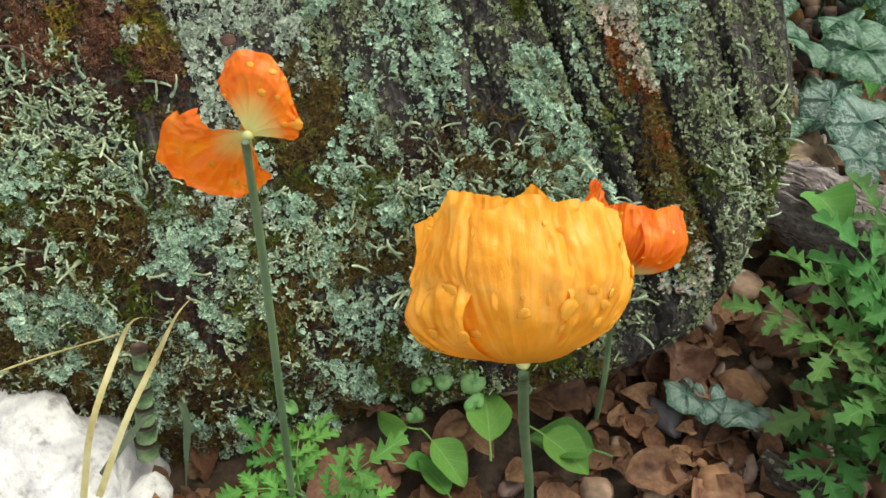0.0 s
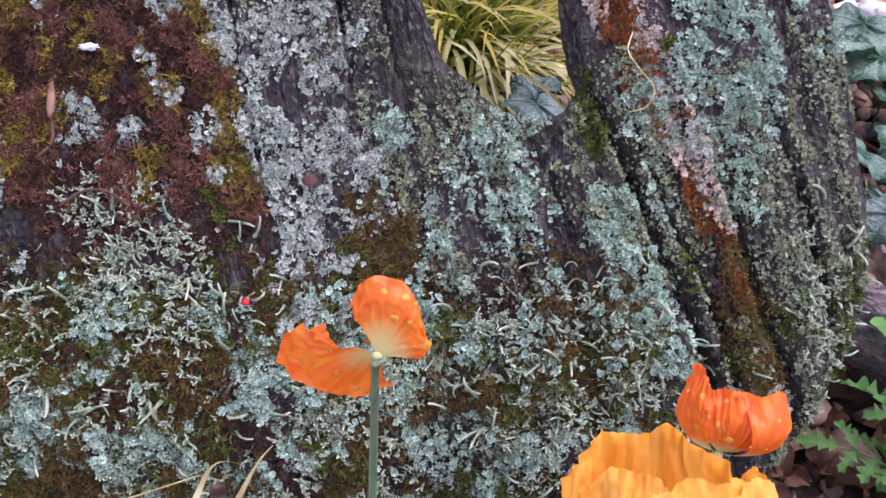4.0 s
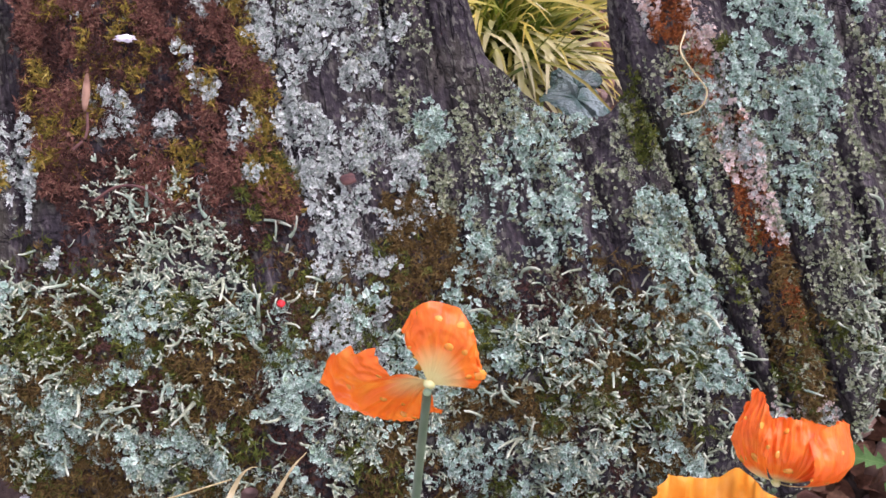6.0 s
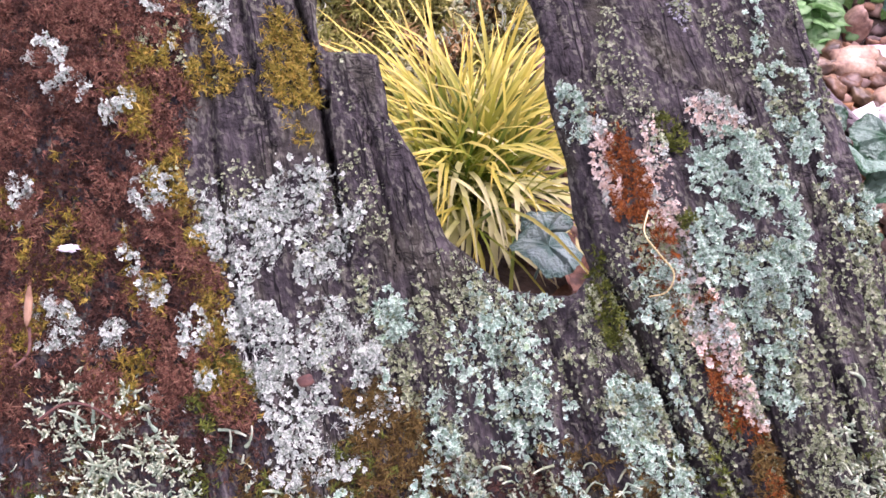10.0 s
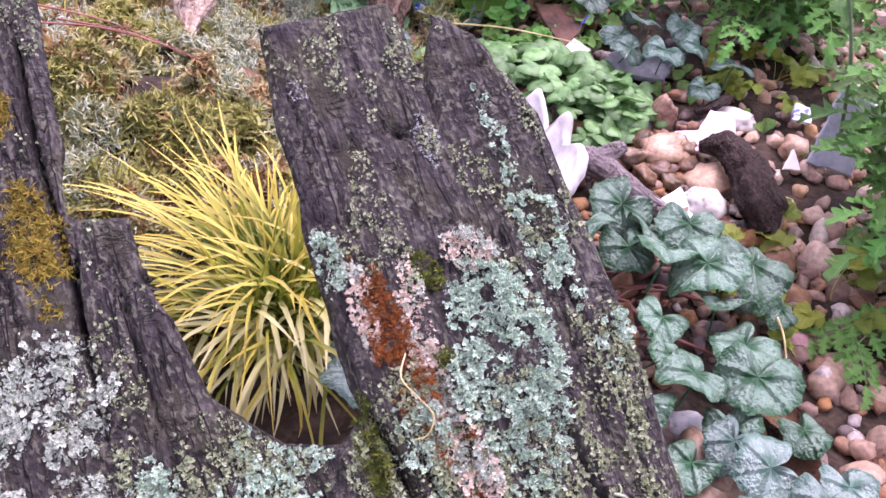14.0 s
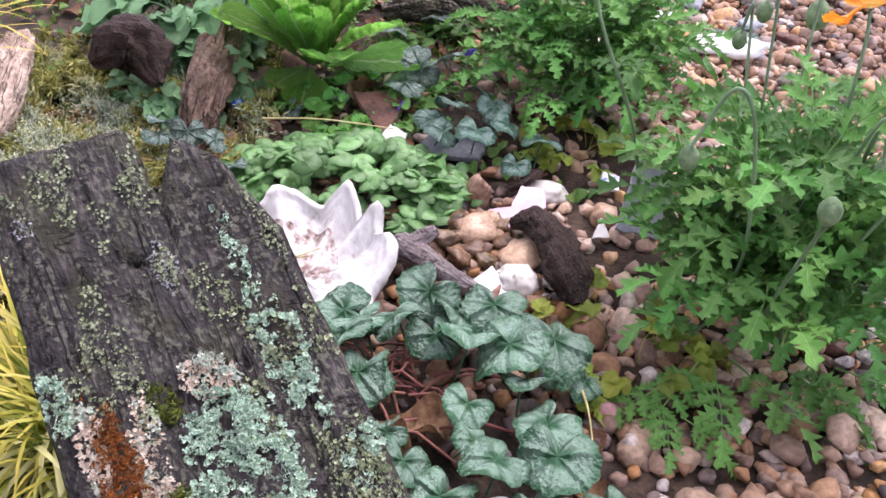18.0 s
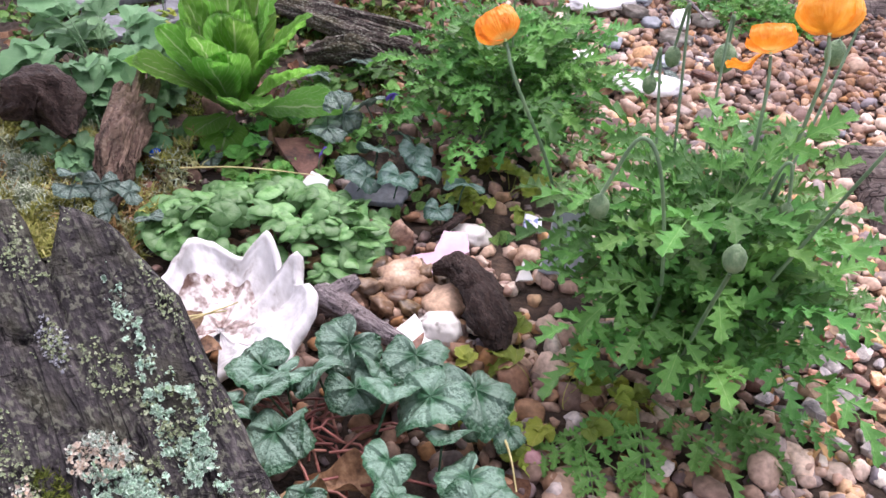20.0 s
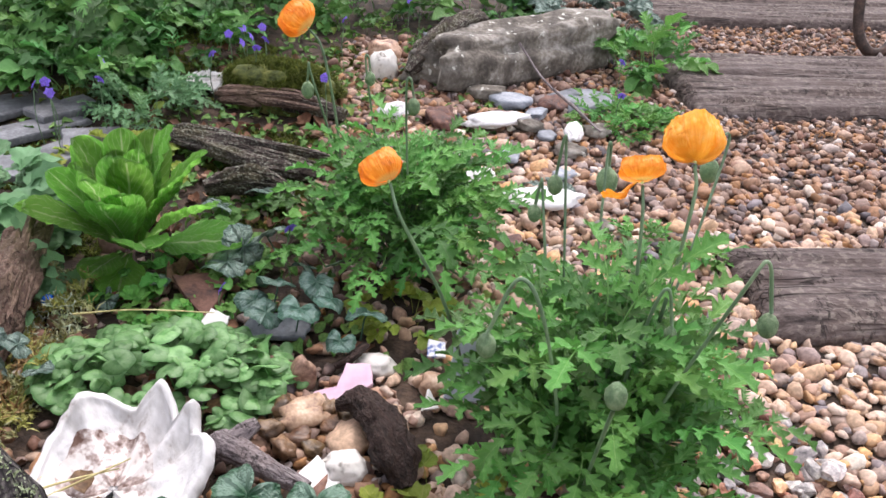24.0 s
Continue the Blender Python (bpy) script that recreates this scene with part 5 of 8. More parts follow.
single("red_fruit", lump("red_fruit", (0.0017, 0.0015, 0.0012), 6, 0.2, 2), material("red_tip", [(0.4, 0.01, 0.01), (0.6, 0.02, 0.02), (0.7, 0.06, 0.05)], rough=0.4), "tiny bright red lichen tip", "lichen tip", Matrix.Translation(on_timber(-0.102, -0.089, 0.008)))



# ---- plants: leaf shapes ----
def blade_mesh(name, width, n=10, m=5, cup=0.15, bend=0.25, wave=0.03, seed=0, crinkle=0.0, stalk=0.0, sweep=0.0):
    """A leaf one unit long along y; width(s) gives its half width; it bends down towards the tip."""
    s = np.linspace(0, 1, n)
    x = np.linspace(-1, 1, m)
    S, X = np.meshgrid(s, x, indexing="ij")
    s = np.sin(s * math.pi / 2) if width is obovate else s
    S, X = np.meshgrid(s, x, indexing="ij")
    w = np.array([width(t) for t in s])[:, None]
    quilt = 0.022 * np.cos(6.283 * 10 * (S - 0.16 * np.abs(X))) * smooth(0.1, 0.3, np.abs(X)) * smooth(1.0, 0.6, np.abs(X)) * smooth(0.15, 0.3, S) if crinkle > 0.04 else 0.0
    z = quilt + cup * np.abs(X) ** 1.5 * w * 2 - bend * S**2 + wave * np.sin(S * 11 + X * 2 + seed) * np.abs(X) + crinkle * (fbm(S * 14 + seed, X * 4, seed) - 0.5)
    v = np.stack([X * w, S + sweep * np.abs(X) * w, z], -1).reshape(-1, 3)
    uv = np.stack([(X + 1) / 2, S], -1).reshape(-1, 2)
    f = grid_faces(n, m)
    if not stalk:
        return v, [f], uv
    tv, tf, tu = tube([(0, -stalk, -0.12 * stalk), (0, -stalk * 0.5, 0), (0, 0.02, 0)], 0.018, 5)
    return np.vstack([v, tv]), [f, tf[0] + len(v)], np.vstack([uv, tu * 0 + [0.5, 0.1]])


def round_leaf(name, seed, notch=0.75, tooth=0.03, teeth=11, point=0.12, cup=0.1, wave=0.04, rings=5, arms=30, stalk=0.6, crease=0.035):
    """A heart-shaped leaf one unit wide, its stalk at the origin's notch."""
    r = np.random.default_rng(seed)
    a = np.linspace(-np.pi, np.pi, arms)
    R = 0.5 * (1 + point * np.exp(-((a / 0.4) ** 2)) - notch * np.exp(-(((np.abs(a) - np.pi) / 0.32) ** 2)) + tooth * np.cos(teeth * a) + 0.04 * np.sin(2 * a + r.random() * 6))
    V, U = [], []
    for k in range(rings + 1):
        t = k / rings
        x, y = R * t * np.sin(a), R * t * np.cos(a) + 0.0
        z = cup * t**2 * (0.5 + 0.5 * np.cos(2 * a + seed)) - 0.14 * t**3 + wave * t * np.sin(3 * a + seed * 2) + crease * t * np.abs(np.sin(4.5 * a))
        V.append(np.stack([x, y, z], -1))
        U.append(np.stack([0.5 + x, 0.5 + y], -1))
    v, uv = np.vstack(V), np.vstack(U)
    f = [grid_faces(rings + 1, arms)]
    tv, tf, tu = tube([(0, 0, -0.02), (0, -0.08, -0.3 * stalk), (0.03, -0.05, -stalk)], 0.022, 5)
    return mesh_of(name, np.vstack([v, tv]), f + [tf[0] + len(v)], np.vstack([uv, tu * 0 + 0.5]))


def lobed(t):
    """Half width of a cut leaflet: three pointed forward lobes a side."""
    k = (t * 3.9 + 0.3) % 1
    return (0.022 + 0.33 * math.sin(math.pi * min(1, t**0.78 * 0.98)) ** 0.75) * (0.28 + 0.72 * (k / 0.74 if k < 0.74 else (1 - k) / 0.26) ** 1.1)


def oval(t):
    return 0.02 + 0.33 * math.sin(math.pi * t**0.8) ** 0.9


def obovate(t):
    return (0.035 + 0.215 * smooth(0.08, 0.62, t)) * math.sqrt(max(0.002, 1 - max(0, (t - 0.72) / 0.28) ** 2))


def pinnate_leaf(name, seed, arch=0.5, pairs=3, bare=0.35, size=1.0, width=lobed):
    """A divided leaf one unit long: a stalk that arches out along y with pairs of leaflets and one at the tip."""
    r = np.random.default_rng(seed)
    t = np.linspace(0, 1, 12)
    ang = np.radians(78) * (1 - t) + np.radians(78 - 120 * arch) * t
    steps = np.stack([0.05 * np.sin(t * 5 + seed), np.cos(ang), np.sin(ang)], -1) / 11
    p = np.vstack([[0, 0, 0], np.cumsum(steps[:-1], 0)])
    tv, tf, tu = tube(p, 0.011 * (1.2 - 0.7 * t), 5)
    V, F, U, base = [tv], [tf[0]], [tu * 0 + [0.5, 0.3]], len(tv)
    spots = [(1.0, 0, 0.46)] + [(bare + (1 - bare) * (k + 0.25) / pairs, sgn, 0.26 + 0.1 * math.sin(math.pi * (k + 1) / (pairs + 1))) for k in range(pairs) for sgn in (-1, 1)]
    for at, sgn, ln in spots:
        i = at * 11
        k = min(int(i), 10)
        o = p[k] + (p[k + 1] - p[k]) * (i - k)
        d = p[min(k + 1, 11)] - p[max(k - 1, 0)]
        fwd = Vector(d).normalized()
        side = Vector((1, 0, 0))
        if sgn:
            y = (fwd * 0.62 + side * sgn * 0.8 + Vector((0, 0, r.normal(0, 0.12)))).normalized()
        else:
            y = fwd
        up = (side.cross(fwd) + Vector((r.normal(0, 0.25), r.normal(0, 0.2), 0.3))).normalized()
        x = y.cross(up).normalized()
        z = x.cross(y)
        v, f, uv = blade_mesh("", width, 26, 5, 0.22, 0.15 + 0.3 * r.random(), 0.05, seed + k, 0.03, 0, 0.55 if width is lobed else 0.1)
        M3 = np.array([x, y, z]).T
        sc = ln * size * (0.85 + 0.3 * r.random())
        V.append(v @ M3.T * sc + o)
        F.append(f[0] + base)
        U.append(uv)
        base += len(v)
    return mesh_of(name, np.vstack(V), F, np.vstack(U))


POPPY_LEAVES = [pinnate_leaf("poppy_leaf", 200 + k, 0.25 + 0.14 * k, 3, 0.26, 1.0) for k in range(6)]


def poppy_plant(name, label, x, y, reach, high, stems, seed, leaf=0.075, mat=None):
    """A clump of leafy stems from one crown, each with divided leaves along it."""
    z = float(ground_z(x, y))
    ob = thing(name, label, "plant", pose(x, y, z), "poppy plants in the bed")
    r = np.random.default_rng(seed)
    for k in range(stems):
        out = ((k + 0.5) / stems) ** 0.55
        az = radians(k * 137.5 + r.normal(0, 15))
        tip = np.array([reach * 0.78 * out * math.cos(az), reach * 0.78 * out * math.sin(az), high * (0.86 - 0.62 * out**2) * r.uniform(0.85, 1.05)])
        mid = tip * [0.42, 0.42, 0.62] + [0, 0, 0.012]
        pts = curve([(0.01 * math.cos(az), 0.01 * math.sin(az), -0.004), tuple(mid), tuple(tip)], 6)
        part("stem", tube_mesh("stem", pts, np.linspace(0.0022, 0.0012, len(pts)), 5), M_STEM, ob)
        for j in range(5):
            t = 0.3 + 0.7 * j / 4
            i = min(int(t * (len(pts) - 1)), len(pts) - 2)
            o = pts[i] + (pts[i + 1] - pts[i]) * (t * (len(pts) - 1) - i)
            head = math.degrees(az) - 90 + (0 if j == 4 else (62 if j % 2 else -62) + r.normal(0, 22))
            ln = leaf * r.uniform(0.8, 1.2) * (1.1 if j == 4 else 1.0)
            part("leaf", POPPY_LEAVES[int(r.integers(1 if out < 0.6 else 2, 4 if out < 0.6 else 6))], mat or M_POPPYLEAF, ob, "", pose(*o, r.normal(-4, 9), r.normal(0, 10), head) @ Matrix.Diagonal((ln, ln, ln, 1)))
    return ob


big_plant = poppy_plant("poppy_plant", "large bushy poppy plant with divided bright green leaves on gravel", 0.1, -0.408, 0.128, 0.182, 44, 1, 0.058)
poppy_plant("poppy_plant", "bushy poppy plant with divided green leaves beside a weathered log", -0.07, -0.09, 0.137, 0.142, 36, 2, 0.056)
poppy_plant("poppy_plant", "small poppy plant with divided green leaves beside the old timber", 0.01, -0.848, 0.066, 0.07, 9, 3, 0.048, M_SHRUBDARK)
poppy_plant("poppy_plant", "young pale green poppy plant in front of the timber", -0.195, -1.03, 0.02, 0.045, 2, 4, 0.03)
SPRAWL = [pinnate_leaf("poppy_leaf", 260 + k, 0.1 + 0.12 * k, 4, 0.26, 0.85) for k in range(3)]
for k, (x, y, head, ln) in enumerate(((0.072, -0.478, 213, 0.075), (0.05, -0.485, 152, 0.07), (0.03, -0.515, 128, 0.055), (0.02, -0.53, 186, 0.05), (0.1, -0.475, 232, 0.07), (0.125, -0.465, 205, 0.07), (0.06, -0.49, 180, 0.07), (0.15, -0.47, 245, 0.06), (0.035, -0.545, 230, 0.04))):
    part("leaf", SPRAWL[k % 3], M_POPPYLEAF, big_plant, "", pose(x - 0.1, y + 0.408, 0.022, -68, 8 * (k % 3) - 8, head) @ Matrix.Diagonal((ln, ln, ln, 1)))


# ---- flowers ----
def petal_mesh(name, seed, length, half, open_, ragged=0.05, crumple=0.2, edge=None):
    """A crumpled petal that rises from the flower's base and spreads by the angle open_ (radians from the axis)."""
    n, m = 34, 64
    S, A = np.meshgrid(np.linspace(0, 1, n), np.linspace(-1, 1, m), indexing="ij")
    rim = 1 + ragged * ((fbm(A * 5 + seed, A * 0 + seed, seed, 3) - 0.5) * 1.4 + 0.3 * (vnoise(A * 22 + seed, A * 0, seed + 2) - 0.5)) - (0.03 if half > 1.0 else 0.12) * A**4
    if edge:
        rim = rim * np.interp(A, np.linspace(-1, 1, len(edge)), edge)
    L = length * S * rim
    bowl = smooth(radians(75), radians(50), open_)
    th = open_ * (0.55 + 0.45 * np.minimum(1, S * 1.6)) * (1.25 - 0.35 * S)
    rho, z = L * np.sin(th), L * np.cos(th)
    reach = length * math.sin(open_) * (1 - (1 - S) ** 2.4) ** 0.62 * (1 + 0.06 * (rim - 1) * S) * (1 - 0.2 * smooth(0.5, 1.0, S) ** 1.5)
    rho, z = rho * (1 - bowl) + reach * bowl, z * (1 - bowl) + length * math.cos(open_) * S**1.35 * rim * bowl
    az = A * half * (0.75 + 0.25 * S)
    turn = A + 0.1 * (vnoise(A * 3 + seed, S * 2.0, seed + 4) - 0.5)
    pleat = np.abs(vnoise(turn * 7 + seed, S * 0.9, seed + 5) - 0.5) + 0.45 * np.abs(vnoise(turn * 19 + seed, S * 1.6, seed + 6) - 0.5)
    dent = np.abs(vnoise(A * 5 + seed, S * 4.5 + A, seed + 7) - 0.5) + 0.5 * np.abs(vnoise(A * 11 + seed, S * 9.0, seed + 9) - 0.5)
    fold = crumple * length * (1.1 * S * (fbm(A * 1.5 + seed * 3, S * 1.1, seed, 2) - 0.5) + 0.42 * smooth(0.05, 0.4, S) * (0.35 - pleat) + 0.95 * S**1.4 * (0.35 - dent))
    rho = rho + fold * np.cos(th)
    z = z - fold * np.sin(th) * (1 - 0.7 * bowl)
    v = np.stack([rho * np.sin(az), rho * np.cos(az), z], -1).reshape(-1, 3)
    return mesh_of(name, v, [grid_faces(n, m)], np.stack([(A + 1) / 2, S], -1).reshape(-1, 2))


def basis(axis, right=(1, 0, 0)):
    z = Vector(axis).normalized()
    x = (Vector(right) - z * Vector(right).dot(z)).normalized()
    return Matrix((x, z.cross(x), z)).transposed().to_4x4()


DROP = lump("water_drop", (1, 1.2, 0.36), 1, 0.16, 3)


def poppy(label, base, axis, petals, mat, root, seed, drops=0, stem_r=0.0016, right=(1, 0, 0), bow=0.02, kick=1.0):
    """petals: (turn in degrees, length, half width, opening); the stem runs from the root on the ground to the flower's base."""
    base, ax = Vector(base), Vector(axis).normalized()
    ob = thing("poppy_flower", label, "flower", Matrix.Translation(base), "orange poppies")
    B = basis(axis, right)
    r = np.random.default_rng(seed)
    meshes = []
    for k, (turn, ln, half, op, *edge) in enumerate(petals):
        me = petal_mesh("petal", seed * 11 + k, ln, radians(half), radians(op), edge=edge)
        meshes.append((me, part("petal", me, mat, ob, "", B @ pose(0, 0, 0, 0, 0, -turn) @ Matrix.Translation((0, 0, 0.0004 * k)))))
    part("flower_base", lump("flower_base", (0.0013, 0.0013, 0.0011), seed, 0.1, 2), M_RECEPT, ob, "pale yellow-green flower base", B)
    part("stamen_ring", lump("stamen_ring", (0.004, 0.004, 0.003), seed + 1, 0.5, 3, 0, 4.0), M_STAMEN, ob, "yellow ring of stamens", B @ Matrix.Translation((0, 0, 0.008)))
    root = Vector(root)
    mid = (root + base) / 2 + Vector((bow * 0.3, 0, 0)) - ax * bow * 0.4
    near = -ax * 0.022 - Vector((0, 0, 0.012)) if kick > 0.5 else (root - base) * 0.2
    pts = curve([root - base, mid - base, near, -ax * 0.002], 9)
    part("stem", tube_mesh("stem", pts, stem_r * np.linspace(1.35, 0.9, len(pts)), 7), M_STEM, ob)
    for k in range(drops):
        me, pob = meshes[k % min(3, len(meshes))]
        v = me.vertices[int(r.integers(64 * 10, 64 * 31))]
        nrm = v.normal if v.normal.dot(Vector((v.co.x, v.co.y, 0))) > 0 else -v.normal
        q = r.uniform(0.0004, 0.0011) * (1.7 if k % 7 == 0 else 1) * (0.75 if len(petals) < 4 else 1)
        part("water_drop", DROP, M_WATER, pob, "", Matrix.Translation(v.co + nrm * q * 0.1) @ basis(nrm, (0.3, 0.8, 0.1)) @ Matrix.Diagonal((q, q, q, 1)))
    return ob


EYE_RIGHT = (0.93, 0.36, 0.0)
poppy("wet pale orange cupped poppy bloom beside the timber", (-0.128, -1.0466, 0.264), (-0.45, 0.75, 0.5),
      [(182, 0.0345, 66, 36, 0.84, 0.9, 1.0, 0.96, 1.02, 0.95, 0.98, 0.9, 0.8), (255, 0.031, 46, 46, 0.8, 0.88, 0.78, 0.7, 0.62, 0.6), (115, 0.034, 52, 37, 0.86, 1.0, 0.95, 1.02, 0.9),
       (352, 0.0375, 66, 34, 0.85, 0.95, 1.06, 1.0, 1.08, 0.96, 0.86), (160, 0.0325, 44, 38, 0.86, 1.0, 0.93, 1.02, 0.85), (216, 0.034, 36, 37, 0.8, 0.96, 1.04, 0.98, 0.86), (290, 0.034, 46, 37, 0.8, 0.9, 0.95, 0.88)], M_PETAL_Y, (-0.113, -0.992, 0.03), 1, 46, 0.0012, EYE_RIGHT, 0.004, 0.2)
poppy("wet orange poppy bloom with folded petals before the timber", (-0.204, -1.022, 0.259), (-0.3, 0.86, -0.1),
      [(149, 0.0195, 74, 64, 0.5, 0.56, 0.54, 0.58, 0.78, 0.98, 1.03, 0.9, 0.6), (322, 0.027, 52, 82, 0.6, 0.85, 1.08, 1.25, 1.32, 1.28, 1.12, 0.9, 0.62)], M_PETAL_A, (-0.203, -1.033, 0.03), 2, 18, 0.0011, (0.96, 0.27, 0.0), 0.002, 0.1)
poppy("small wet orange poppy bloom low beside the timber", (-0.1215, -0.9680, 0.1960), (-0.25, 0.8, 0.5),
      [(126, 0.028, 50, 44, 0.8, 1.0, 1.02, 0.95, 0.8), (232, 0.03, 24, 36, 0.7, 1.0, 0.85), (180, 0.0235, 40, 41), (160, 0.02, 46, 42), (60, 0.022, 44, 40)], M_PETAL_O, (-0.105, -0.925, 0.02), 3, 20, 0.0009, EYE_RIGHT, 0.004, 0.1)
poppy("tall yellow-orange poppy bloom above the gravel", (0.148, -0.365, 0.271), (0.0, 0.72, 0.68),
      [(180, 0.038, 74, 36, 0.8, 0.92, 1.0, 1.04, 1.0, 0.92, 0.8), (85, 0.036, 74, 40, 0.8, 0.95, 0.95, 0.8), (275, 0.036, 74, 40, 0.8, 0.95, 0.95, 0.8), (0, 0.039, 74, 32, 0.84, 0.96, 1.02, 1.0, 0.9), (40, 0.034, 50, 32), (220, 0.034, 50, 32)], M_PETAL_Y, (0.115, -0.405, 0.01), 4, 0, 0.0014)
poppy("wilting orange poppy bloom with drooping petals above gravel", (0.111, -0.375, 0.257), (-0.1, 0.55, 0.8),
      [(0, 0.024, 60, 58), (290, 0.03, 36, 112), (90, 0.022, 58, 60), (190, 0.025, 60, 50)], M_PETAL_M, (0.11, -0.405, 0.01), 5, 0, 0.0013)
poppy("crumpled orange poppy bloom above the bushy plant", (-0.07, -0.372, 0.245), (-0.5, 0.55, 0.6),
      [(0, 0.026, 66, 42), (95, 0.024, 66, 44), (180, 0.026, 66, 40), (270, 0.025, 66, 42)], M_PETAL_M, (-0.0, -0.33, 0.03), 6, 0, 0.0013, (0, 1, 0))
poppy("orange poppy bloom on a tall thin stem", (-0.189, 0.0, 0.243), (-0.72, 0.3, 0.5),
      [(0, 0.035, 72, 42), (95, 0.034, 72, 41), (180, 0.036, 72, 40), (270, 0.035, 72, 39)], M_PETAL_M, (-0.15, -0.01, 0.03), 7, 0, 0.0013, (0, 1, 0))

BUD = lump("bud", (0.0078, 0.0078, 0.0108), 3, 0.08, 3, 0, 2.0)


def bud(label, at, root, hook=0.02, size=1.0, lean=(0.3, 0.0)):
    """A nodding bud on a hooked stem."""
    at, root = Vector(at), Vector(root)
    ob = thing("poppy_bud", label, "bud", Matrix.Translation(at), "poppy buds")
    side = Vector((lean[0], lean[1], 0)) * hook * 2
    top = Vector((0, 0, 0.012 * size))
    rise = top + Vector((0, 0, hook * 1.6)) - side * 0.5
    mid = (root - at) * 0.5 - side * 0.9
    pts = curve([root - at, mid, rise - side * 0.55 - Vector((0, 0, hook)), rise, top], 8) if hook else curve([root - at, (root - at) * 0.5, -top], 8)
    part("bud_head", BUD, M_BUD, ob, "hairy green bud", Matrix.Diagonal((size, size, size, 1)))
    part("stem", tube_mesh("stem", pts, 0.0013, 6), M_STEM, ob)
    return ob


bud("green nodding poppy bud on a hooked stem above gravel", (0.174, -0.494, 0.221), (0.12, -0.43, 0.02), 0.022, 0.8, (0.45, 0))
bud("pale green upright poppy bud among the leaves", (0.07, -0.569, 0.22), (0.085, -0.46, 0.02), 0.0, 0.8)
bud("green nodding poppy bud on a hooked stem among leaves", (0.002, -0.5026, 0.2), (0.06, -0.43, 0.02), 0.026, 0.8, (-0.6, 0.1))
bud("grey-green poppy bud beside an orange bloom", (0.112, -0.245, 0.195), (0.1, -0.38, 0.02), 0.014, 1.2, (0.15, 0.3))
bud("grey-green poppy bud under a tall bloom", (0.208, -0.217, 0.198), (0.12, -0.38, 0.02), 0.014, 1.1, (-0.3, 0.2))
bud("small green poppy bud on a straight tall stem", (0.0596, -0.3, 0.215), (0.075, -0.41, 0.02), 0.02, 0.8, (-0.15, 0))
bud("small green poppy bud low on a tall stem", (0.043, -0.323, 0.2), (0.07, -0.41, 0.02), 0.012, 0.7, (-0.2, 0))
bud("green poppy bud on a tall thin stem", (-0.178, -0.0765, 0.2), (-0.13, -0.03, 0.03), 0.012, 0.85, (-0.2, 0.2))
bud("small green poppy bud on a thin stem", (-0.1177, -0.031, 0.2), (-0.09, -0.04, 0.03), 0.01, 0.75, (0.2, 0.1))
bud("green poppy bud above the bushy plant", (-0.066, -0.107, 0.2), (-0.06, -0.09, 0.03), 0.012, 0.85, (0.3, 0.1))
bud("small drooping poppy bud on a hooked stem", (0.13, -0.45, 0.18), (0.11, -0.42, 0.02), 0.018, 0.55, (0.4, 0))


# ---- primrose ----
def primrose(label, x, y, size, count, seed):
    ob = thing("primrose", label, "plant", pose(x, y, float(ground_z(x, y))))
    r = np.random.default_rng(seed)
    shapes = [mesh_of("leaf", *blade_mesh("", obovate, 44, 13, 0.1, 0.04 + 0.035 * k, 0.014, k, 0.05)) for k in range(5)]
    for k in range(count):
        out = (k + 0.5) / count
        az = k * 137.5 + r.normal(0, 12)
        tilt = 84 - 10 * out - (20 - 16 * math.cos(radians(az))) * out + r.normal(0, 5)
        ln = size * (0.65 if k < 4 else 1.0) * r.uniform(0.72, 1.15)
        m = pose(0, 0, 0.022, 0, 0, az) @ pose(0, 0.008, 0, tilt) @ pose(0, 0, 0, 0, r.normal(0, 14), 0) @ Matrix.Diagonal((ln * 0.78, ln, ln, 1))
        part("leaf", shapes[int(min(4, out * 5))], M_PRIMROSE, ob, "", m)
    for az, tilt, ln in ((188, 4, 0.62), (165, 16, 0.55), (262, 22, 0.95)):
        part("leaf", shapes[4], M_PRIMROSE, ob, "", pose(0, 0, 0.02, 0, 0, az) @ pose(0, 0.012, 0, tilt) @ Matrix.Diagonal((size * ln * 1.3, size * ln, size * ln, 1)))
    return ob


primrose("lush primrose rosette with crinkled bright green leaves", -0.374, -0.108, 0.124, 30, 8)

# ---- heart-shaped leaves ----
HEARTS = [round_leaf("heart_leaf", 300 + k, 0.5, 0.012, 9, 0.12, 0.08, 0.03, 5, 41, 0.6, 0.012) for k in range(4)]
CYCS = [round_leaf("cyclamen_leaf", 320 + k, 0.8, 0.03, 15, 0.16, 0.14, 0.07, 7, 61) for k in range(5)]


def leafy(name, label, category, places, shapes, mat, seed, tilt=16, group=""):
    """A low plant of single stalked leaves: places are (x, y, height over the ground, size, heading)."""
    x0, y0 = np.mean([p[0] for p in places]), np.mean([p[1] for p in places])
    ob = thing(name, label, category, pose(x0, y0, float(ground_z(x0, y0))), group)
    r = np.random.default_rng(seed)
    for k, (x, y, h, size, head) in enumerate(places):
        z = float(ground_z(x, y)) + h - float(ground_z(x0, y0))
        stretch = max(0.4, h / size / 0.6)
        m = pose(x - x0, y - y0, z, r.normal(4, tilt), r.normal(0, tilt), head) @ Matrix.Diagonal((size, size * r.uniform(0.95, 1.1), size * min(stretch, 1.2), 1))
        part("leaf", shapes[k % len(shapes)], mat, ob, "", m)
    return ob


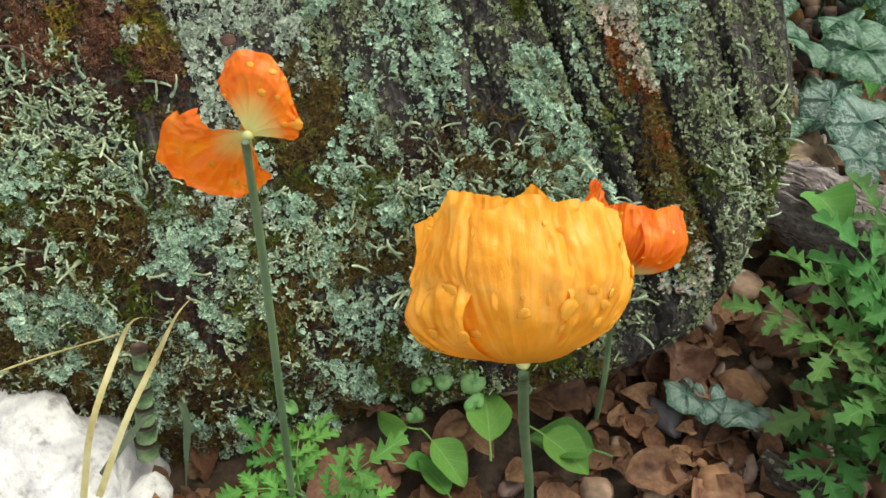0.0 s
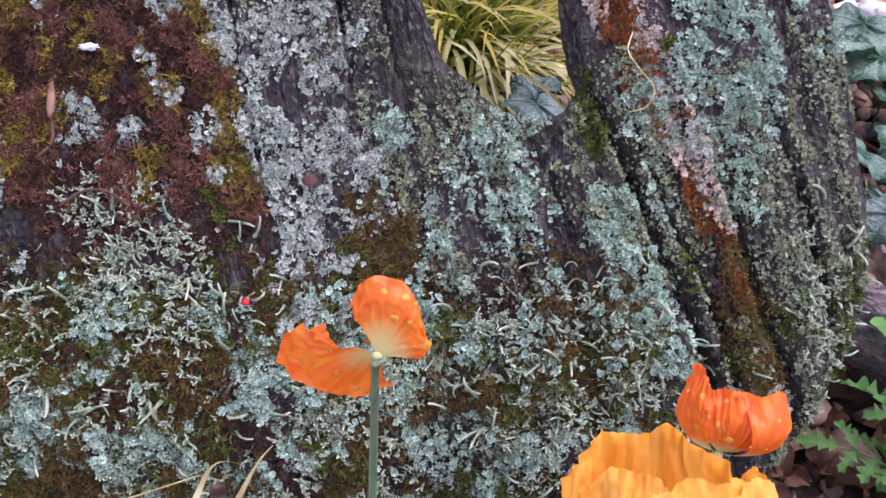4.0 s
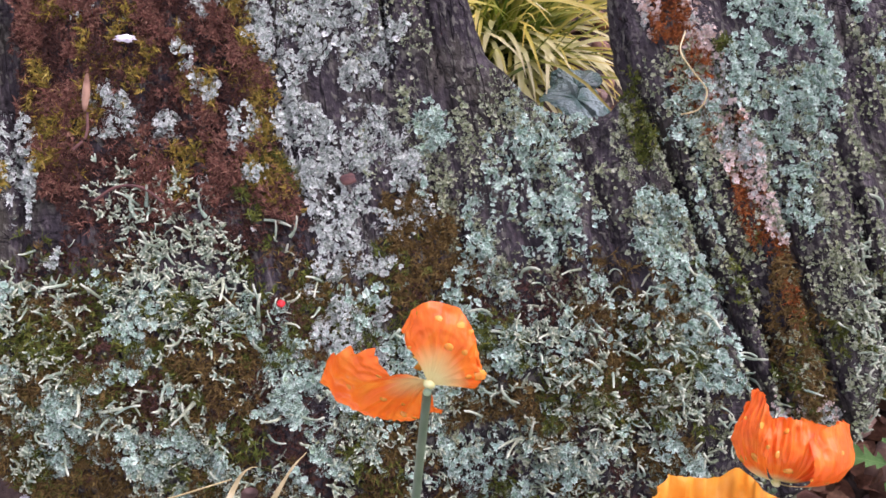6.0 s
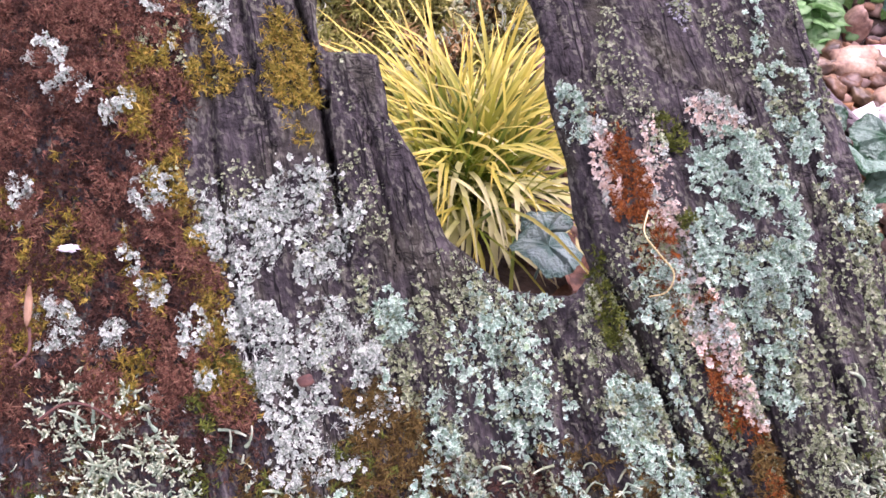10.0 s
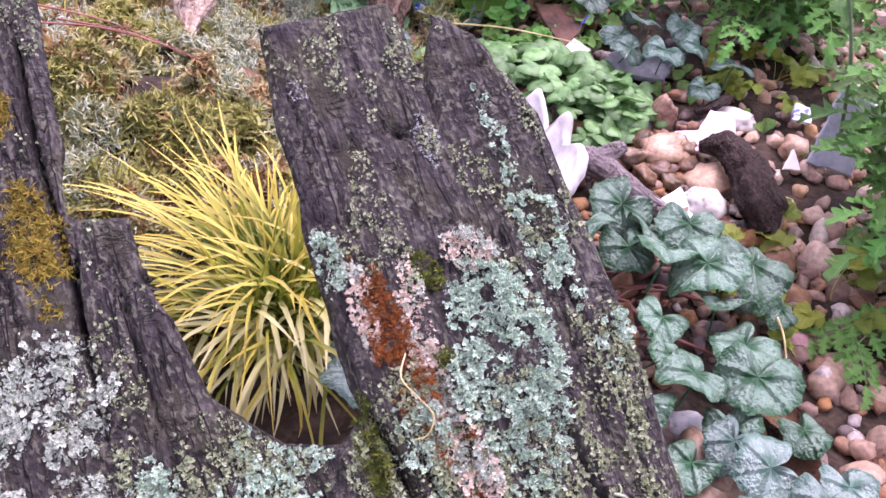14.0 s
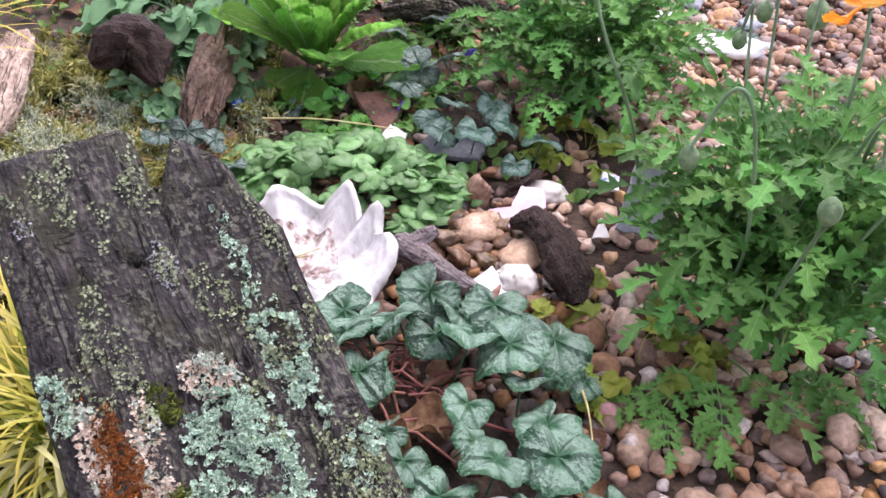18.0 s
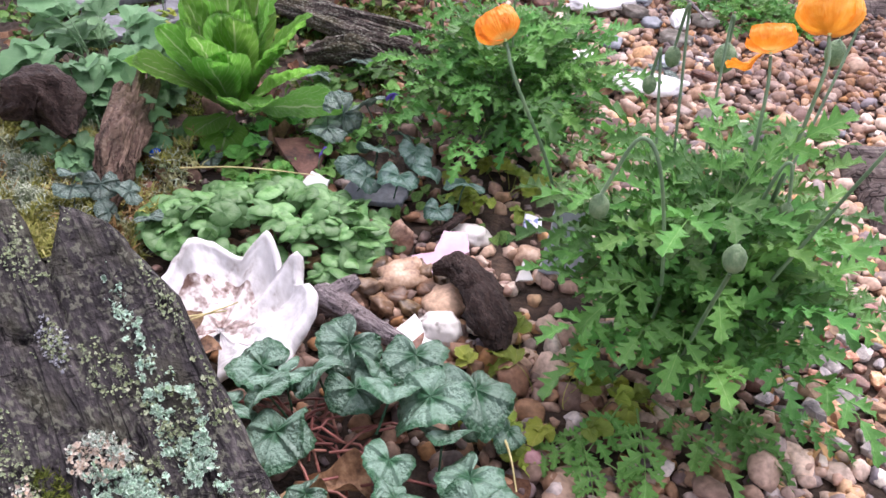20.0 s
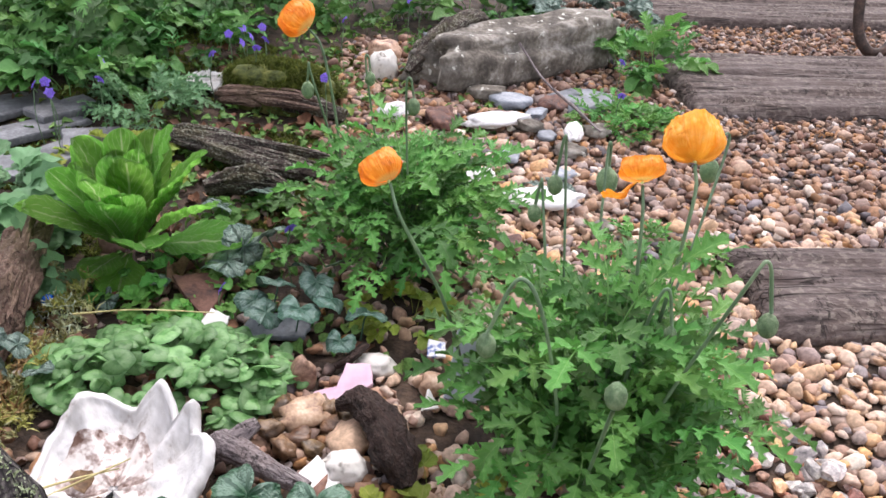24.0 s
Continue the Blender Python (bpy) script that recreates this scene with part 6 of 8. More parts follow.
OVALS = [mesh_of("oval_leaf", *blade_mesh("", oval, 14, 7, 0.25, 0.15 + 0.1 * k, 0.03, k, 0.01, 0.3)) for k in range(3)]
r_v = np.random.default_rng(12)
cover = []
while len(cover) < 290:
    a, b = r_v.uniform(-1, 1, 2)
    if a * a + b * b < 1:
        cover.append((-0.272 + 0.122 * a - 0.015 * b, -0.318 + 0.075 * b + 0.01 * a, 0.014 + 0.032 * (1 - a * a - b * b) * r_v.uniform(0.3, 1.3), r_v.uniform(0.012, 0.029), r_v.uniform(0, 360)))
leafy("violet_plant", "low mat of small heart-shaped light green leaves", "plant", cover, HEARTS, M_GROUNDLEAF, 21, 19)
leafy("cyclamen", "cyclamen with silver-marbled dark green heart-shaped leaves", "plant",
      [(-0.157, -0.495, 0.05, 0.05, 160), (-0.201, -0.53, 0.045, 0.042, 120), (-0.176, -0.526, 0.05, 0.044, 200), (-0.107, -0.498, 0.05, 0.052, 185), (-0.119, -0.538, 0.055, 0.048, 150), (-0.181, -0.577, 0.035, 0.038, 190),
       (-0.144, -0.535, 0.045, 0.042, 220), (-0.09, -0.545, 0.058, 0.056, 140), (-0.06, -0.528, 0.055, 0.055, 205), (-0.11, -0.591, 0.04, 0.036, 170), (-0.101, -0.618, 0.035, 0.034, 120), (-0.075, -0.563, 0.045, 0.04, 230),
       (-0.215, -0.523, 0.045, 0.046, 100), (-0.227, -0.561, 0.04, 0.044, 140), (-0.187, -0.585, 0.045, 0.05, 175), (-0.205, -0.55, 0.05, 0.04, 240), (-0.132, -0.505, 0.04, 0.04, 130)], CYCS, M_CYCLAMEN, 22, 17, "cyclamens in the bed")
leafy("cyclamen", "cyclamen with broad grey-veined leaves over brown pebbles", "plant",
      [(-0.056, -0.599, 0.045, 0.044, 150), (-0.048, -0.629, 0.05, 0.052, 175), (-0.084, -0.638, 0.045, 0.042, 140), (-0.056, -0.663, 0.035, 0.038, 200), (-0.113, -0.668, 0.035, 0.046, 160), (-0.156, -0.625, 0.035, 0.03, 120),
       (-0.141, -0.647, 0.035, 0.036, 190), (-0.012, -0.636, 0.025, 0.032, 210), (-0.034, -0.544, 0.035, 0.028, 170), (-0.075, -0.69, 0.025, 0.036, 150)], CYCS, M_CYCLAMEN, 31, 17, "cyclamens in the bed")
leafy("cyclamen", "cyclamen leaves with grey marbling beside the timber's foot", "plant",
      [(-0.074, -0.903, 0.02, 0.022, 150), (-0.064, -0.9, 0.018, 0.018, 200), (-0.047, -0.896, 0.016, 0.021, 160), (-0.041, -0.889, 0.014, 0.016, 190)],
      CYCS, M_GREYSHEEN, 23, 18, "cyclamens in the bed")
leafy("cyclamen", "dark green cyclamen leaves under the poppy plant", "plant",
      [(-0.192, -0.207, 0.05, 0.040, 160), (-0.163, -0.245, 0.045, 0.040, 180), (-0.195, -0.248, 0.04, 0.034, 120), (-0.153, -0.203, 0.05, 0.036, 200), (-0.21, -0.23, 0.04, 0.032, 100), (-0.098, -0.238, 0.04, 0.040, 220), (-0.12, -0.275, 0.03, 0.030, 170), (-0.135, -0.225, 0.045, 0.034, 150), (-0.17, -0.175, 0.05, 0.032, 90)],
      CYCS, M_CYCDARK, 24, 20, "cyclamens in the bed")
# the sky's sheen on these leaves comes from the material's colour
leafy("cyclamen", "cyclamen leaves with a painted pale sky sheen beside the timber", "plant",
      [(-0.035, -0.69, 0.045, 0.042, 120), (-0.005, -0.705, 0.05, 0.04, 180), (-0.03, -0.715, 0.04, 0.034, 90), (-0.055, -0.675, 0.04, 0.036, 160), (0.01, -0.68, 0.04, 0.036, 200)], CYCS, M_GREYSHEEN, 34, 16, "cyclamens in the bed")
leafy("wild_seedling", "small blue-grey leaf at the foot of the sedge", "plant",
      [(-0.268, -0.728, 0.055, 0.04, 200), (-0.275, -0.71, 0.05, 0.03, 90)], CYCS, M_GREYSHEEN, 33, 12)
leafy("ivy", "trailing grey-green ivy leaves over dark wood", "plant",
      [(-0.449, -0.335, 0.045, 0.034, 150), (-0.425, -0.328, 0.05, 0.032, 200), (-0.4, -0.325, 0.045, 0.03, 120), (-0.455, -0.318, 0.05, 0.03, 170), (-0.378, -0.34, 0.03, 0.028, 230), (-0.41, -0.35, 0.035, 0.026, 60)], CYCS, M_GREYLEAF, 25, 20)
leafy("heuchera", "grey-green rounded leaves beside the primrose", "plant",
      [(-0.245, -0.125, 0.04, 0.05, 160), (-0.226, -0.098, 0.04, 0.045, 210), (-0.257, -0.151, 0.035, 0.045, 120), (-0.3, -0.005, 0.025, 0.04, 120), (-0.26, 0.03, 0.03, 0.04, 190), (-0.33, -0.165, 0.02, 0.03, 200), (-0.37, -0.2, 0.015, 0.028, 140)], CYCS, M_GREYLEAF, 26, 18)
leafy("small_seedling", "small grey-green leaves on gravel", "plant",
      [(0.11, 0.1, 0.012, 0.034, 160), (0.13, 0.12, 0.014, 0.032, 220), (0.09, 0.13, 0.016, 0.03, 100), (0.12, 0.15, 0.014, 0.028, 10)], CYCS, M_GREYLEAF, 27, 14)
leafy("clover", "tiny round green leaves at the timber's foot", "plant",
      [(-0.18, -0.965, 0.03, 0.009, 90), (-0.172, -0.96, 0.032, 0.008, 200), (-0.23, -0.985, 0.03, 0.009, 120), (-0.236, -0.992, 0.034, 0.008, 10), (-0.226, -0.998, 0.026, 0.009, 220), (-0.16, -0.955, 0.034, 0.011, 160), (-0.155, -0.962, 0.03, 0.01, 60), (-0.177, -0.975, 0.02, 0.008, 250)], HEARTS, M_GROUNDLEAF, 28, 25)
leafy("violet_plant", "oval fresh green leaves in leaf litter before the timber", "plant",
      [(-0.102, -0.95, 0.02, 0.028, 100), (-0.124, -0.955, 0.02, 0.026, 260), (-0.143, -0.972, 0.026, 0.028, 30), (-0.166, -0.98, 0.018, 0.023, 250), (-0.178, -0.98, 0.018, 0.018, 120), (-0.172, -0.993, 0.014, 0.017, 300), (-0.15, -0.995, 0.012, 0.018, 70)], OVALS, M_SHRUB, 29, 22)
leafy("broad_leaf_seedling", "single dark green oval leaves beside driftwood", "plant",
      [(-0.052, -0.778, 0.055, 0.036, 215), (-0.04, -0.6, 0.03, 0.03, 200), (-0.385, -0.985, 0.05, 0.04, 300), (-0.4, -0.955, 0.05, 0.04, 250)], OVALS, M_SHRUB, 30, 18)


# ---- golden sedge ----
def ribbon(root, az, lift, length, droop, width, seed, n=9):
    """A narrow grass blade: verts, quads."""
    t = np.linspace(0, 1, n)
    ang = lift - droop * t**1.4
    d = np.stack([np.cos(ang) * math.cos(az), np.cos(ang) * math.sin(az), np.sin(ang)], -1) * length / (n - 1)
    p = np.asarray(root) + np.vstack([[0, 0, 0], np.cumsum(d[:-1], 0)])
    s = np.array([-math.sin(az), math.cos(az), 0.0])
    w = width * np.minimum(1, 3 * (1 - t) + 0.05) * np.minimum(1, 0.6 + t)
    v = np.stack([p - s * w[:, None], p - [0, 0, 1] * w[:, None] * 0.35, p + s * w[:, None]], 1).reshape(-1, 3)
    return v, grid_faces(n, 3), np.stack([np.tile([0.0, 0.5, 1.0], n), np.repeat(t, 3)], -1)


def sedge(label, x, y, z, count, own, seed):
    ob = thing("sedge_tuft", label, "grass", pose(x, y, z))
    r = np.random.default_rng(seed)
    V, F, U, base = [], [], [], 0
    for k in range(count):
        az = r.uniform(0, 6.283)
        big = k < own
        if big:
            az = -1.1 + r.normal(0, 0.9)
        elif math.cos(az + 1.16) > 0.1 and r.random() < 0.65:
            continue
        ln = r.uniform(0.09, 0.175) if not big else r.uniform(0.075, 0.12)
        root = (r.normal(0, 0.015), r.normal(0, 0.015), 0)
        v, f, uv = ribbon(root, az, r.uniform(0.6, 1.55) if not big else r.uniform(0.6, 1.3), ln, r.uniform(0.5, 3.0) if not big else r.uniform(1.4, 3.0), r.uniform(0.0007, 0.0016) if not big else r.uniform(0.0012, 0.0022), k)
        v[:, :2] += np.outer(np.repeat(np.linspace(0, 1, 9), 3) ** 2, r.normal(0, 0.012, 2))
        if big:
            part("blade", mesh_of("blade", v, [f], uv), M_SEDGEPALE, ob)
        else:
            V.append(v)
            F.append(f + base)
            U.append(uv)
            base += len(v)
    tagged(part("foliage", mesh_of("foliage", np.vstack(V), F, np.vstack(U)), M_SEDGE, ob), kind="stuff")
    return ob


sedge("dense tuft of golden yellow sedge growing behind the timber", -0.345, -0.672, 0.02, 600, 84, 41)
sedge("small tuft of golden yellow sedge on the mossy bank", -0.72, -0.3, 0.05, 160, 10, 42)


def whisker(name, label, pts, r, mat, category="stalk"):
    return single(name, tube_mesh(name, curve(pts, 8), np.linspace(r, r * 0.5, (len(pts) - 1) * 8 + 1), 5), mat, label, category)


def flat_blade(label, pts, width, mat):
    """A flat folded dry grass leaf along points, with a thread-like tip."""
    c = curve(pts, 8)
    n = len(c)
    t = np.linspace(0, 1, n)
    w = width * np.interp(t, [0, 0.5, 0.72, 1], [1, 0.85, 0.35, 0.12])[:, None]
    side = np.array([0.9, 0.3, 0.15])
    v = np.stack([c - side * w, c + np.array([0.1, -0.2, -0.3]) * w, c + side * w], 1).reshape(-1, 3)
    return single("dry_grass", mesh_of("dry_grass", v, [grid_faces(n, 3)], np.stack([np.tile([0.0, 0.5, 1.0], n), np.repeat(t, 3)], -1)), mat, label, "grass blade")


flat_blade("yellow dry grass blade bent over a white stone", [(-0.273, -1.071, 0.06), (-0.277, -1.052, 0.085), (-0.281, -1.027, 0.1), (-0.278, -1.016, 0.111), (-0.266, -1.01, 0.11)], 0.0016, M_STRAW)
flat_blade("yellow dry grass blade with a brown tip", [(-0.268, -1.068, 0.06), (-0.267, -1.045, 0.085), (-0.2655, -1.022, 0.103), (-0.263, -1.01, 0.116), (-0.2605, -1.003, 0.121)], 0.0016, M_STRAW)
flat_blade("dark green grass blade behind a white stone", [(-0.276, -1.07, 0.05), (-0.268, -1.05, 0.072), (-0.263, -1.035, 0.078), (-0.255, -1.03, 0.06)], 0.002, M_GREENBLADE)
flat_blade("grey-green bent grass blade beside a banded stem", [(-0.262, -1.022, 0.066), (-0.256, -1.027, 0.064), (-0.251, -1.038, 0.05), (-0.249, -1.045, 0.035)], 0.002, M_GREENBLADE)
whisker("dry_grass_stalk", "thin dry grass stalk over a white stone", [(-0.34, -1.075, 0.08), (-0.31, -1.05, 0.1), (-0.285, -1.02, 0.1)], 0.0006, M_STRAW)


for x0, y0, z0, x1, y1, z1 in ((-0.614, -0.5445, 0.14, -0.4996, -0.5197, 0.11), (-0.605, -0.553, 0.13, -0.501, -0.53, 0.12), (-0.6, -0.535, 0.125, -0.495, -0.51, 0.1)):
    whisker("dry_stalk", "thin red-brown dry stalk over the mossy bank", [(x0, y0, z0), ((x0 + x1) / 2, (y0 + y1) / 2, (z0 + z1) / 2 + 0.006), (x1, y1, z1)], 0.0009, M_REDSTALK)
whisker("dry_stalk", "thin straw-coloured stalk lying over pebbles", [(-0.381, -0.255, 0.026), (-0.32, -0.247, 0.03), (-0.249, -0.236, 0.024)], 0.0011, M_STRAW)
whisker("dry_stalk", "thin pale brown stalk leaning over pebbles", [(-0.038, -0.545, 0.032), (-0.031, -0.567, 0.034), (-0.025, -0.588, 0.026)], 0.0012, M_STRAW)

# ---- banded stem ----
horse = thing("banded_stem", "thick green stem with black rings beside a white stone", "stem", pose(-0.2685, -1.042, 0.045, -24, 0, 26))
for k in range(6):
    part("segment", tube_mesh("segment", [(0.0004 * k, 0, 0.0095 * k), (0.0004 * k, 0, 0.0095 * k + 0.0075)], 0.0046 - 0.0003 * k, 12), M_BUD, horse)
    part("ring", tube_mesh("ring", [(0.0004 * k, 0, 0.0095 * k + 0.0075), (0.0004 * k, 0, 0.0095 * k + 0.0095)], 0.0048 - 0.0003 * k, 12), M_IRON, horse, "black ring")

# ---- stones, shells and wood in the bed ----


def stone(name, label, mat, x, y, size, seed, sink=0.3, head=0.0, rough=0.22, level=3, power=0.85, lift=0.0, category="stone", tilt=0.0):
    z = float(ground_z(x, y)) + size[2] * (1 - 2 * sink) + lift
    return single(name, lump(name, size, seed, rough, level, 0, 1.5, power), mat, label, category, pose(x, y, z, tilt, 0, head))


def wood_piece(name, label, mat, pts, radii, seed, flat=1.0, sides=32, category="driftwood", knots=1.0):
    """An uneven length of wood along points, grooved along its grain."""
    c = curve(pts, 10)
    rad = np.interp(np.linspace(0, 1, len(c)), np.linspace(0, 1, len(radii)), radii)
    v, f, uv = tube(c, rad, sides)
    a = np.tile(np.arange(sides), len(c))
    t = np.repeat(np.arange(len(c)), sides)
    mid = np.repeat(c, sides, 0)
    k = 1 + 0.5 * (fbm(a * 0.9 + seed, t * 0.1, seed) - 0.5) * 2 + 0.3 * (vnoise(a * 1.7, t * 0.35, seed + 3) - 0.5) + 0.22 * (vnoise(a * 0.97 + 3, t * 1.3, seed + 5) - 0.5)
    k = k - 0.16 * smooth(0.62, 0.8, vnoise(a * 0.8 + 0.1 * t, t * 0.07, seed + 8))
    k = 1 + (k - 1) * knots
    w = mid + (v - mid) * k[:, None] * [1, 1, flat]
    place = Matrix.Translation(pts[0]) @ (Vector(pts[-1]) - Vector(pts[0])).to_track_quat("X", "Z").to_matrix().to_4x4()
    back = np.array(place.inverted())
    return single(name, mesh_of(name, w @ back[:3, :3].T + back[:3, 3], f, uv), mat, label, category, place)


def shell_face(T, A):
    """Inside of the big shell: T from the hinge to the rim, A from one side to the other; rounded flutes with sharp valleys."""
    bend = np.interp(A, [-1.35, -0.85, -0.35, -0.03, 0.08, 0.18, 0.3, 0.45, 0.62, 0.82, 1.05, 1.35], [-1.2, -0.5, 0, 0.5, 1, 1.5, 2, 2.5, 3, 3.5, 4, 4.5])
    fold = np.sqrt(np.cos(np.pi * bend) ** 2 + 0.006) * 1.7 - 1.0
    phi = A * 2.1 + 0.1 * np.sin(A * 9) * T**2
    reach = (0.072 - 0.028 * smooth(0.85, 1.3, np.abs(A)) - 0.01 * smooth(-0.1, -0.8, A)) * (1 + (0.04 + 0.05 * smooth(-0.4, 0.1, A)) * fold * T**3 + 0.04 * np.sin(A * 5 + 1) * T**2 + 0.22 * (fbm(A * 9, T * 1.5, 9) - 0.5) * T)
    hor = reach * (1 - (1 - T) ** 1.6)
    high = (0.014 + 0.022 * np.exp(-(((A + 0.12) / 0.6) ** 2)) + 0.012 * np.exp(-(((A - 0.6) / 0.3) ** 2))) * (1 + 0.1 * fold)
    fold = fold * (1 + 0.3 * np.sin(A * 4.3 + 2))
    z = 0.0007 * np.sin(T * 38 + 5 * fbm(A * 4, A * 0, 12)) * T + high * T**1.9 + 0.0022 * np.cos(np.pi * bend * 4) * T**0.8 + 0.0125 * fold * T**0.8 + 0.004 * (fbm(A * 9, T * 6, 2) - 0.5)
    return np.stack([hor * np.sin(phi), hor * np.cos(phi), z], -1)


def shell():
    n, m = 26, 150
    T, A = np.meshgrid(np.linspace(0.0, 1, n), np.linspace(-1.35, 1.35, m), indexing="ij")
    top = shell_face(T, A)
    out = np.stack([np.sin(A * 2.1), np.cos(A * 2.1), 0 * A], -1)
    under = top + out * (0.002 + 0.008 * T[..., None]) - [0, 0, 1] * (0.01 - 0.004 * T[..., None])
    lip = (top[-1] + under[-1]) / 2 + out[-1] * 0.001 + [0, 0, 0.0035]
    rows = np.concatenate([top, lip[None], under[::-1]], 0)
    return mesh_of("shell_body", rows.reshape(-1, 3), [grid_faces(len(rows), m)])


def shell_stain():
    n, m = 14, 70
    T, A = np.meshgrid(np.linspace(0.02, 1, n), np.linspace(-1.3, 1.1, m), indexing="ij")
    T = T * (0.24 + 0.38 * np.exp(-(((A + 0.5) / 0.8) ** 2)) + 0.24 * (fbm(A * 5, A * 0, 7) - 0.5)) + 0.03
    return mesh_of("stained_hollow", (shell_face(T, A) + [0, 0, 0.0009]).reshape(-1, 3), [grid_faces(n, m)])


big_shell = thing("clam_shell", "large white fluted clam shell half lying open", "shell", pose(-0.27, -0.462, 0.012, 0, 0, -2) @ Matrix.Diagonal((0.9, 0.97, 0.95, 1)))
part("shell_body", shell(), M_SHELL, big_shell)
part("stained_hollow", shell_stain(), M_SHELLIN, big_shell, "brown stained wet hollow")
for k, (x, y, a) in enumerate(((-0.285, -0.475, 30), (-0.258, -0.49, 110))):
    v, f, uv = blade_mesh("", oval, 8, 5, 0.3, 0.2, 0.06, k)
    single("fallen_leaf", mesh_of("fallen_leaf", v * 0.026, f, uv), M_DEADLEAF, "curled brown dead leaf in the white shell", "leaf", pose(x, y, 0.022, 10, 0, a), "fallen leaves")

for k, pts in enumerate((((-0.325, -0.505, 0.03), (-0.29, -0.48, 0.035), (-0.255, -0.455, 0.04)), ((-0.33, -0.49, 0.03), (-0.295, -0.475, 0.034), (-0.262, -0.462, 0.036)))):
    single("straw", tube_mesh("straw", curve(pts, 6), np.linspace(0.0012, 0.0006, 13), 5), M_STRAW, "yellow dry grass blade across the shell", "straw")

stone("flint", "large white chalky flint with grey veins", M_CHALK, -0.315, -1.078, (0.055, 0.045, 0.032), 8, 0.22, 28, 0.2, 4, 0.62)
stone("flint", "white chalky flint with a rounded hollow end", M_CHALK, -0.257, -1.066, (0.02, 0.015, 0.015), 9, 0.2, 60, 0.35)
stone("flint", "tall white flint knob beside a larger flint", M_CHALK, -0.336, -1.056, (0.014, 0.014, 0.036), 10, 0.15, 10, 0.3)
stone("red_stone", "rough dark red porous stone", M_REDSTONE, -0.178, -0.302, (0.022, 0.016, 0.0145), 11, 0.2, 10, 0.2)
stone("white_stone", "rounded white stone with brown speckles", M_QUARTZ, -0.097, -0.424, (0.0185, 0.017, 0.016), 12, 0.2, 15, 0.12, 4)
stone("tan_stone", "knobbly tan flint among pebbles", M_TAN, -0.139, -0.361, (0.026, 0.015, 0.013), 13, 0.15, 30, 0.38)
stone("tan_stone", "pointed tan flint standing on end", M_TAN, -0.15, -0.309, (0.012, 0.01, 0.02), 14, 0.2, 30, 0.25)
stone("white_stone", "white stone with a hollow", M_QUARTZ, -0.086, -0.278, (0.019, 0.015, 0.011), 15, 0.25, -20, 0.25)
stone("orange_stone", "small bright orange-tan stone", M_TAN, -0.03, -0.3, (0.013, 0.013, 0.011), 16, 0.2, 0, 0.15)
stone("round_stone", "brown rounded stone by the rock", M_REDSTONE, -0.044, 0.362, (0.024, 0.02, 0.017), 17, 0.25)
stone("garden_rock", "long grey-brown rough garden rock", M_GREYSTONE, 0.085, 0.625, (0.215, 0.07, 0.06), 18, 0.22, 36, 0.22, 5, 0.6, category="rock")
stone("garden_rock", "small flat grey slab beside the large rock", M_SLATE, -0.03, 0.74, (0.06, 0.03, 0.02), 19, 0.2, 20, 0.2, 4, 0.6, category="rock")
wood_piece("old_log", "dark splintered wood leaning on the rock", M_OLDWOOD, [(-0.105, 0.49, 0.03), (-0.06, 0.56, 0.06), (0.0, 0.64, 0.08), (0.03, 0.69, 0.07)], [0.006, 0.024, 0.026, 0.018, 0.006], 21)
stone("flat_rock", "flat pale grey stone under the rock", M_SLATE, 0.19, 0.47, (0.06, 0.05, 0.014), 20, 0.3, 20, 0.15)
stone("mossy_hump", "low hump of earth grown over with moss", M_HUMP, -0.3, 0.4, (0.09, 0.05, 0.042), 21, 0.3, 0, 0.25, 4, category="hump")
stone("tan_stone", "brown rounded stone behind the poppies", M_TAN, -0.16, 0.66, (0.03, 0.025, 0.022), 22, 0.2)
stone("white_stone", "tall pale stone behind the poppies", M_QUARTZ, -0.15, 0.54, (0.026, 0.02, 0.035), 23, 0.2)
stone("white_stone", "white stone lying among poppy stems", M_CHALK, -0.12, 0.36, (0.03, 0.02, 0.018), 24, 0.25, 40)
stone("tan_stone", "large tan pebble beside the timber", M_TAN, -0.058, -0.7, (0.03, 0.018, 0.014), 25, 0.2, -50, 0.15)
stone("tan_stone", "long orange-tan stone beside the timber", M_TAN, -0.066, -0.682, (0.026, 0.013, 0.012), 25, 0.2, -62, 0.15, lift=0.006)
stone("tan_stone", "tan pebble at the timber's edge", M_TAN, -0.057, -0.735, (0.012, 0.016, 0.014), 26, 0.1, 20, 0.15, lift=0.008)
stone("white_stone", "white stone chip under cyclamen leaves", M_CHALK, -0.076, -0.652, (0.018, 0.012, 0.011), 27, 0.2)
for k, (x, y, s) in enumerate(((-0.15, -0.37, 0.014), (-0.14, -0.39, 0.012), (-0.16, -0.355, 0.011), (-0.115, -0.37, 0.012), (-0.127, -0.4, 0.01), (-0.165, -0.385, 0.012), (-0.1, -0.355, 0.013), (-0.12, -0.345, 0.012), (-0.15, -0.405, 0.011))):
    stone("pebble", "smooth brown pebble in a small heap", M_PEBBLEDARK, x, y, (s, s * 0.75, s * 0.65), 30 + k, 0.1, k * 40, 0.34, 3, 0.75, lift=0.004 * (k % 3))

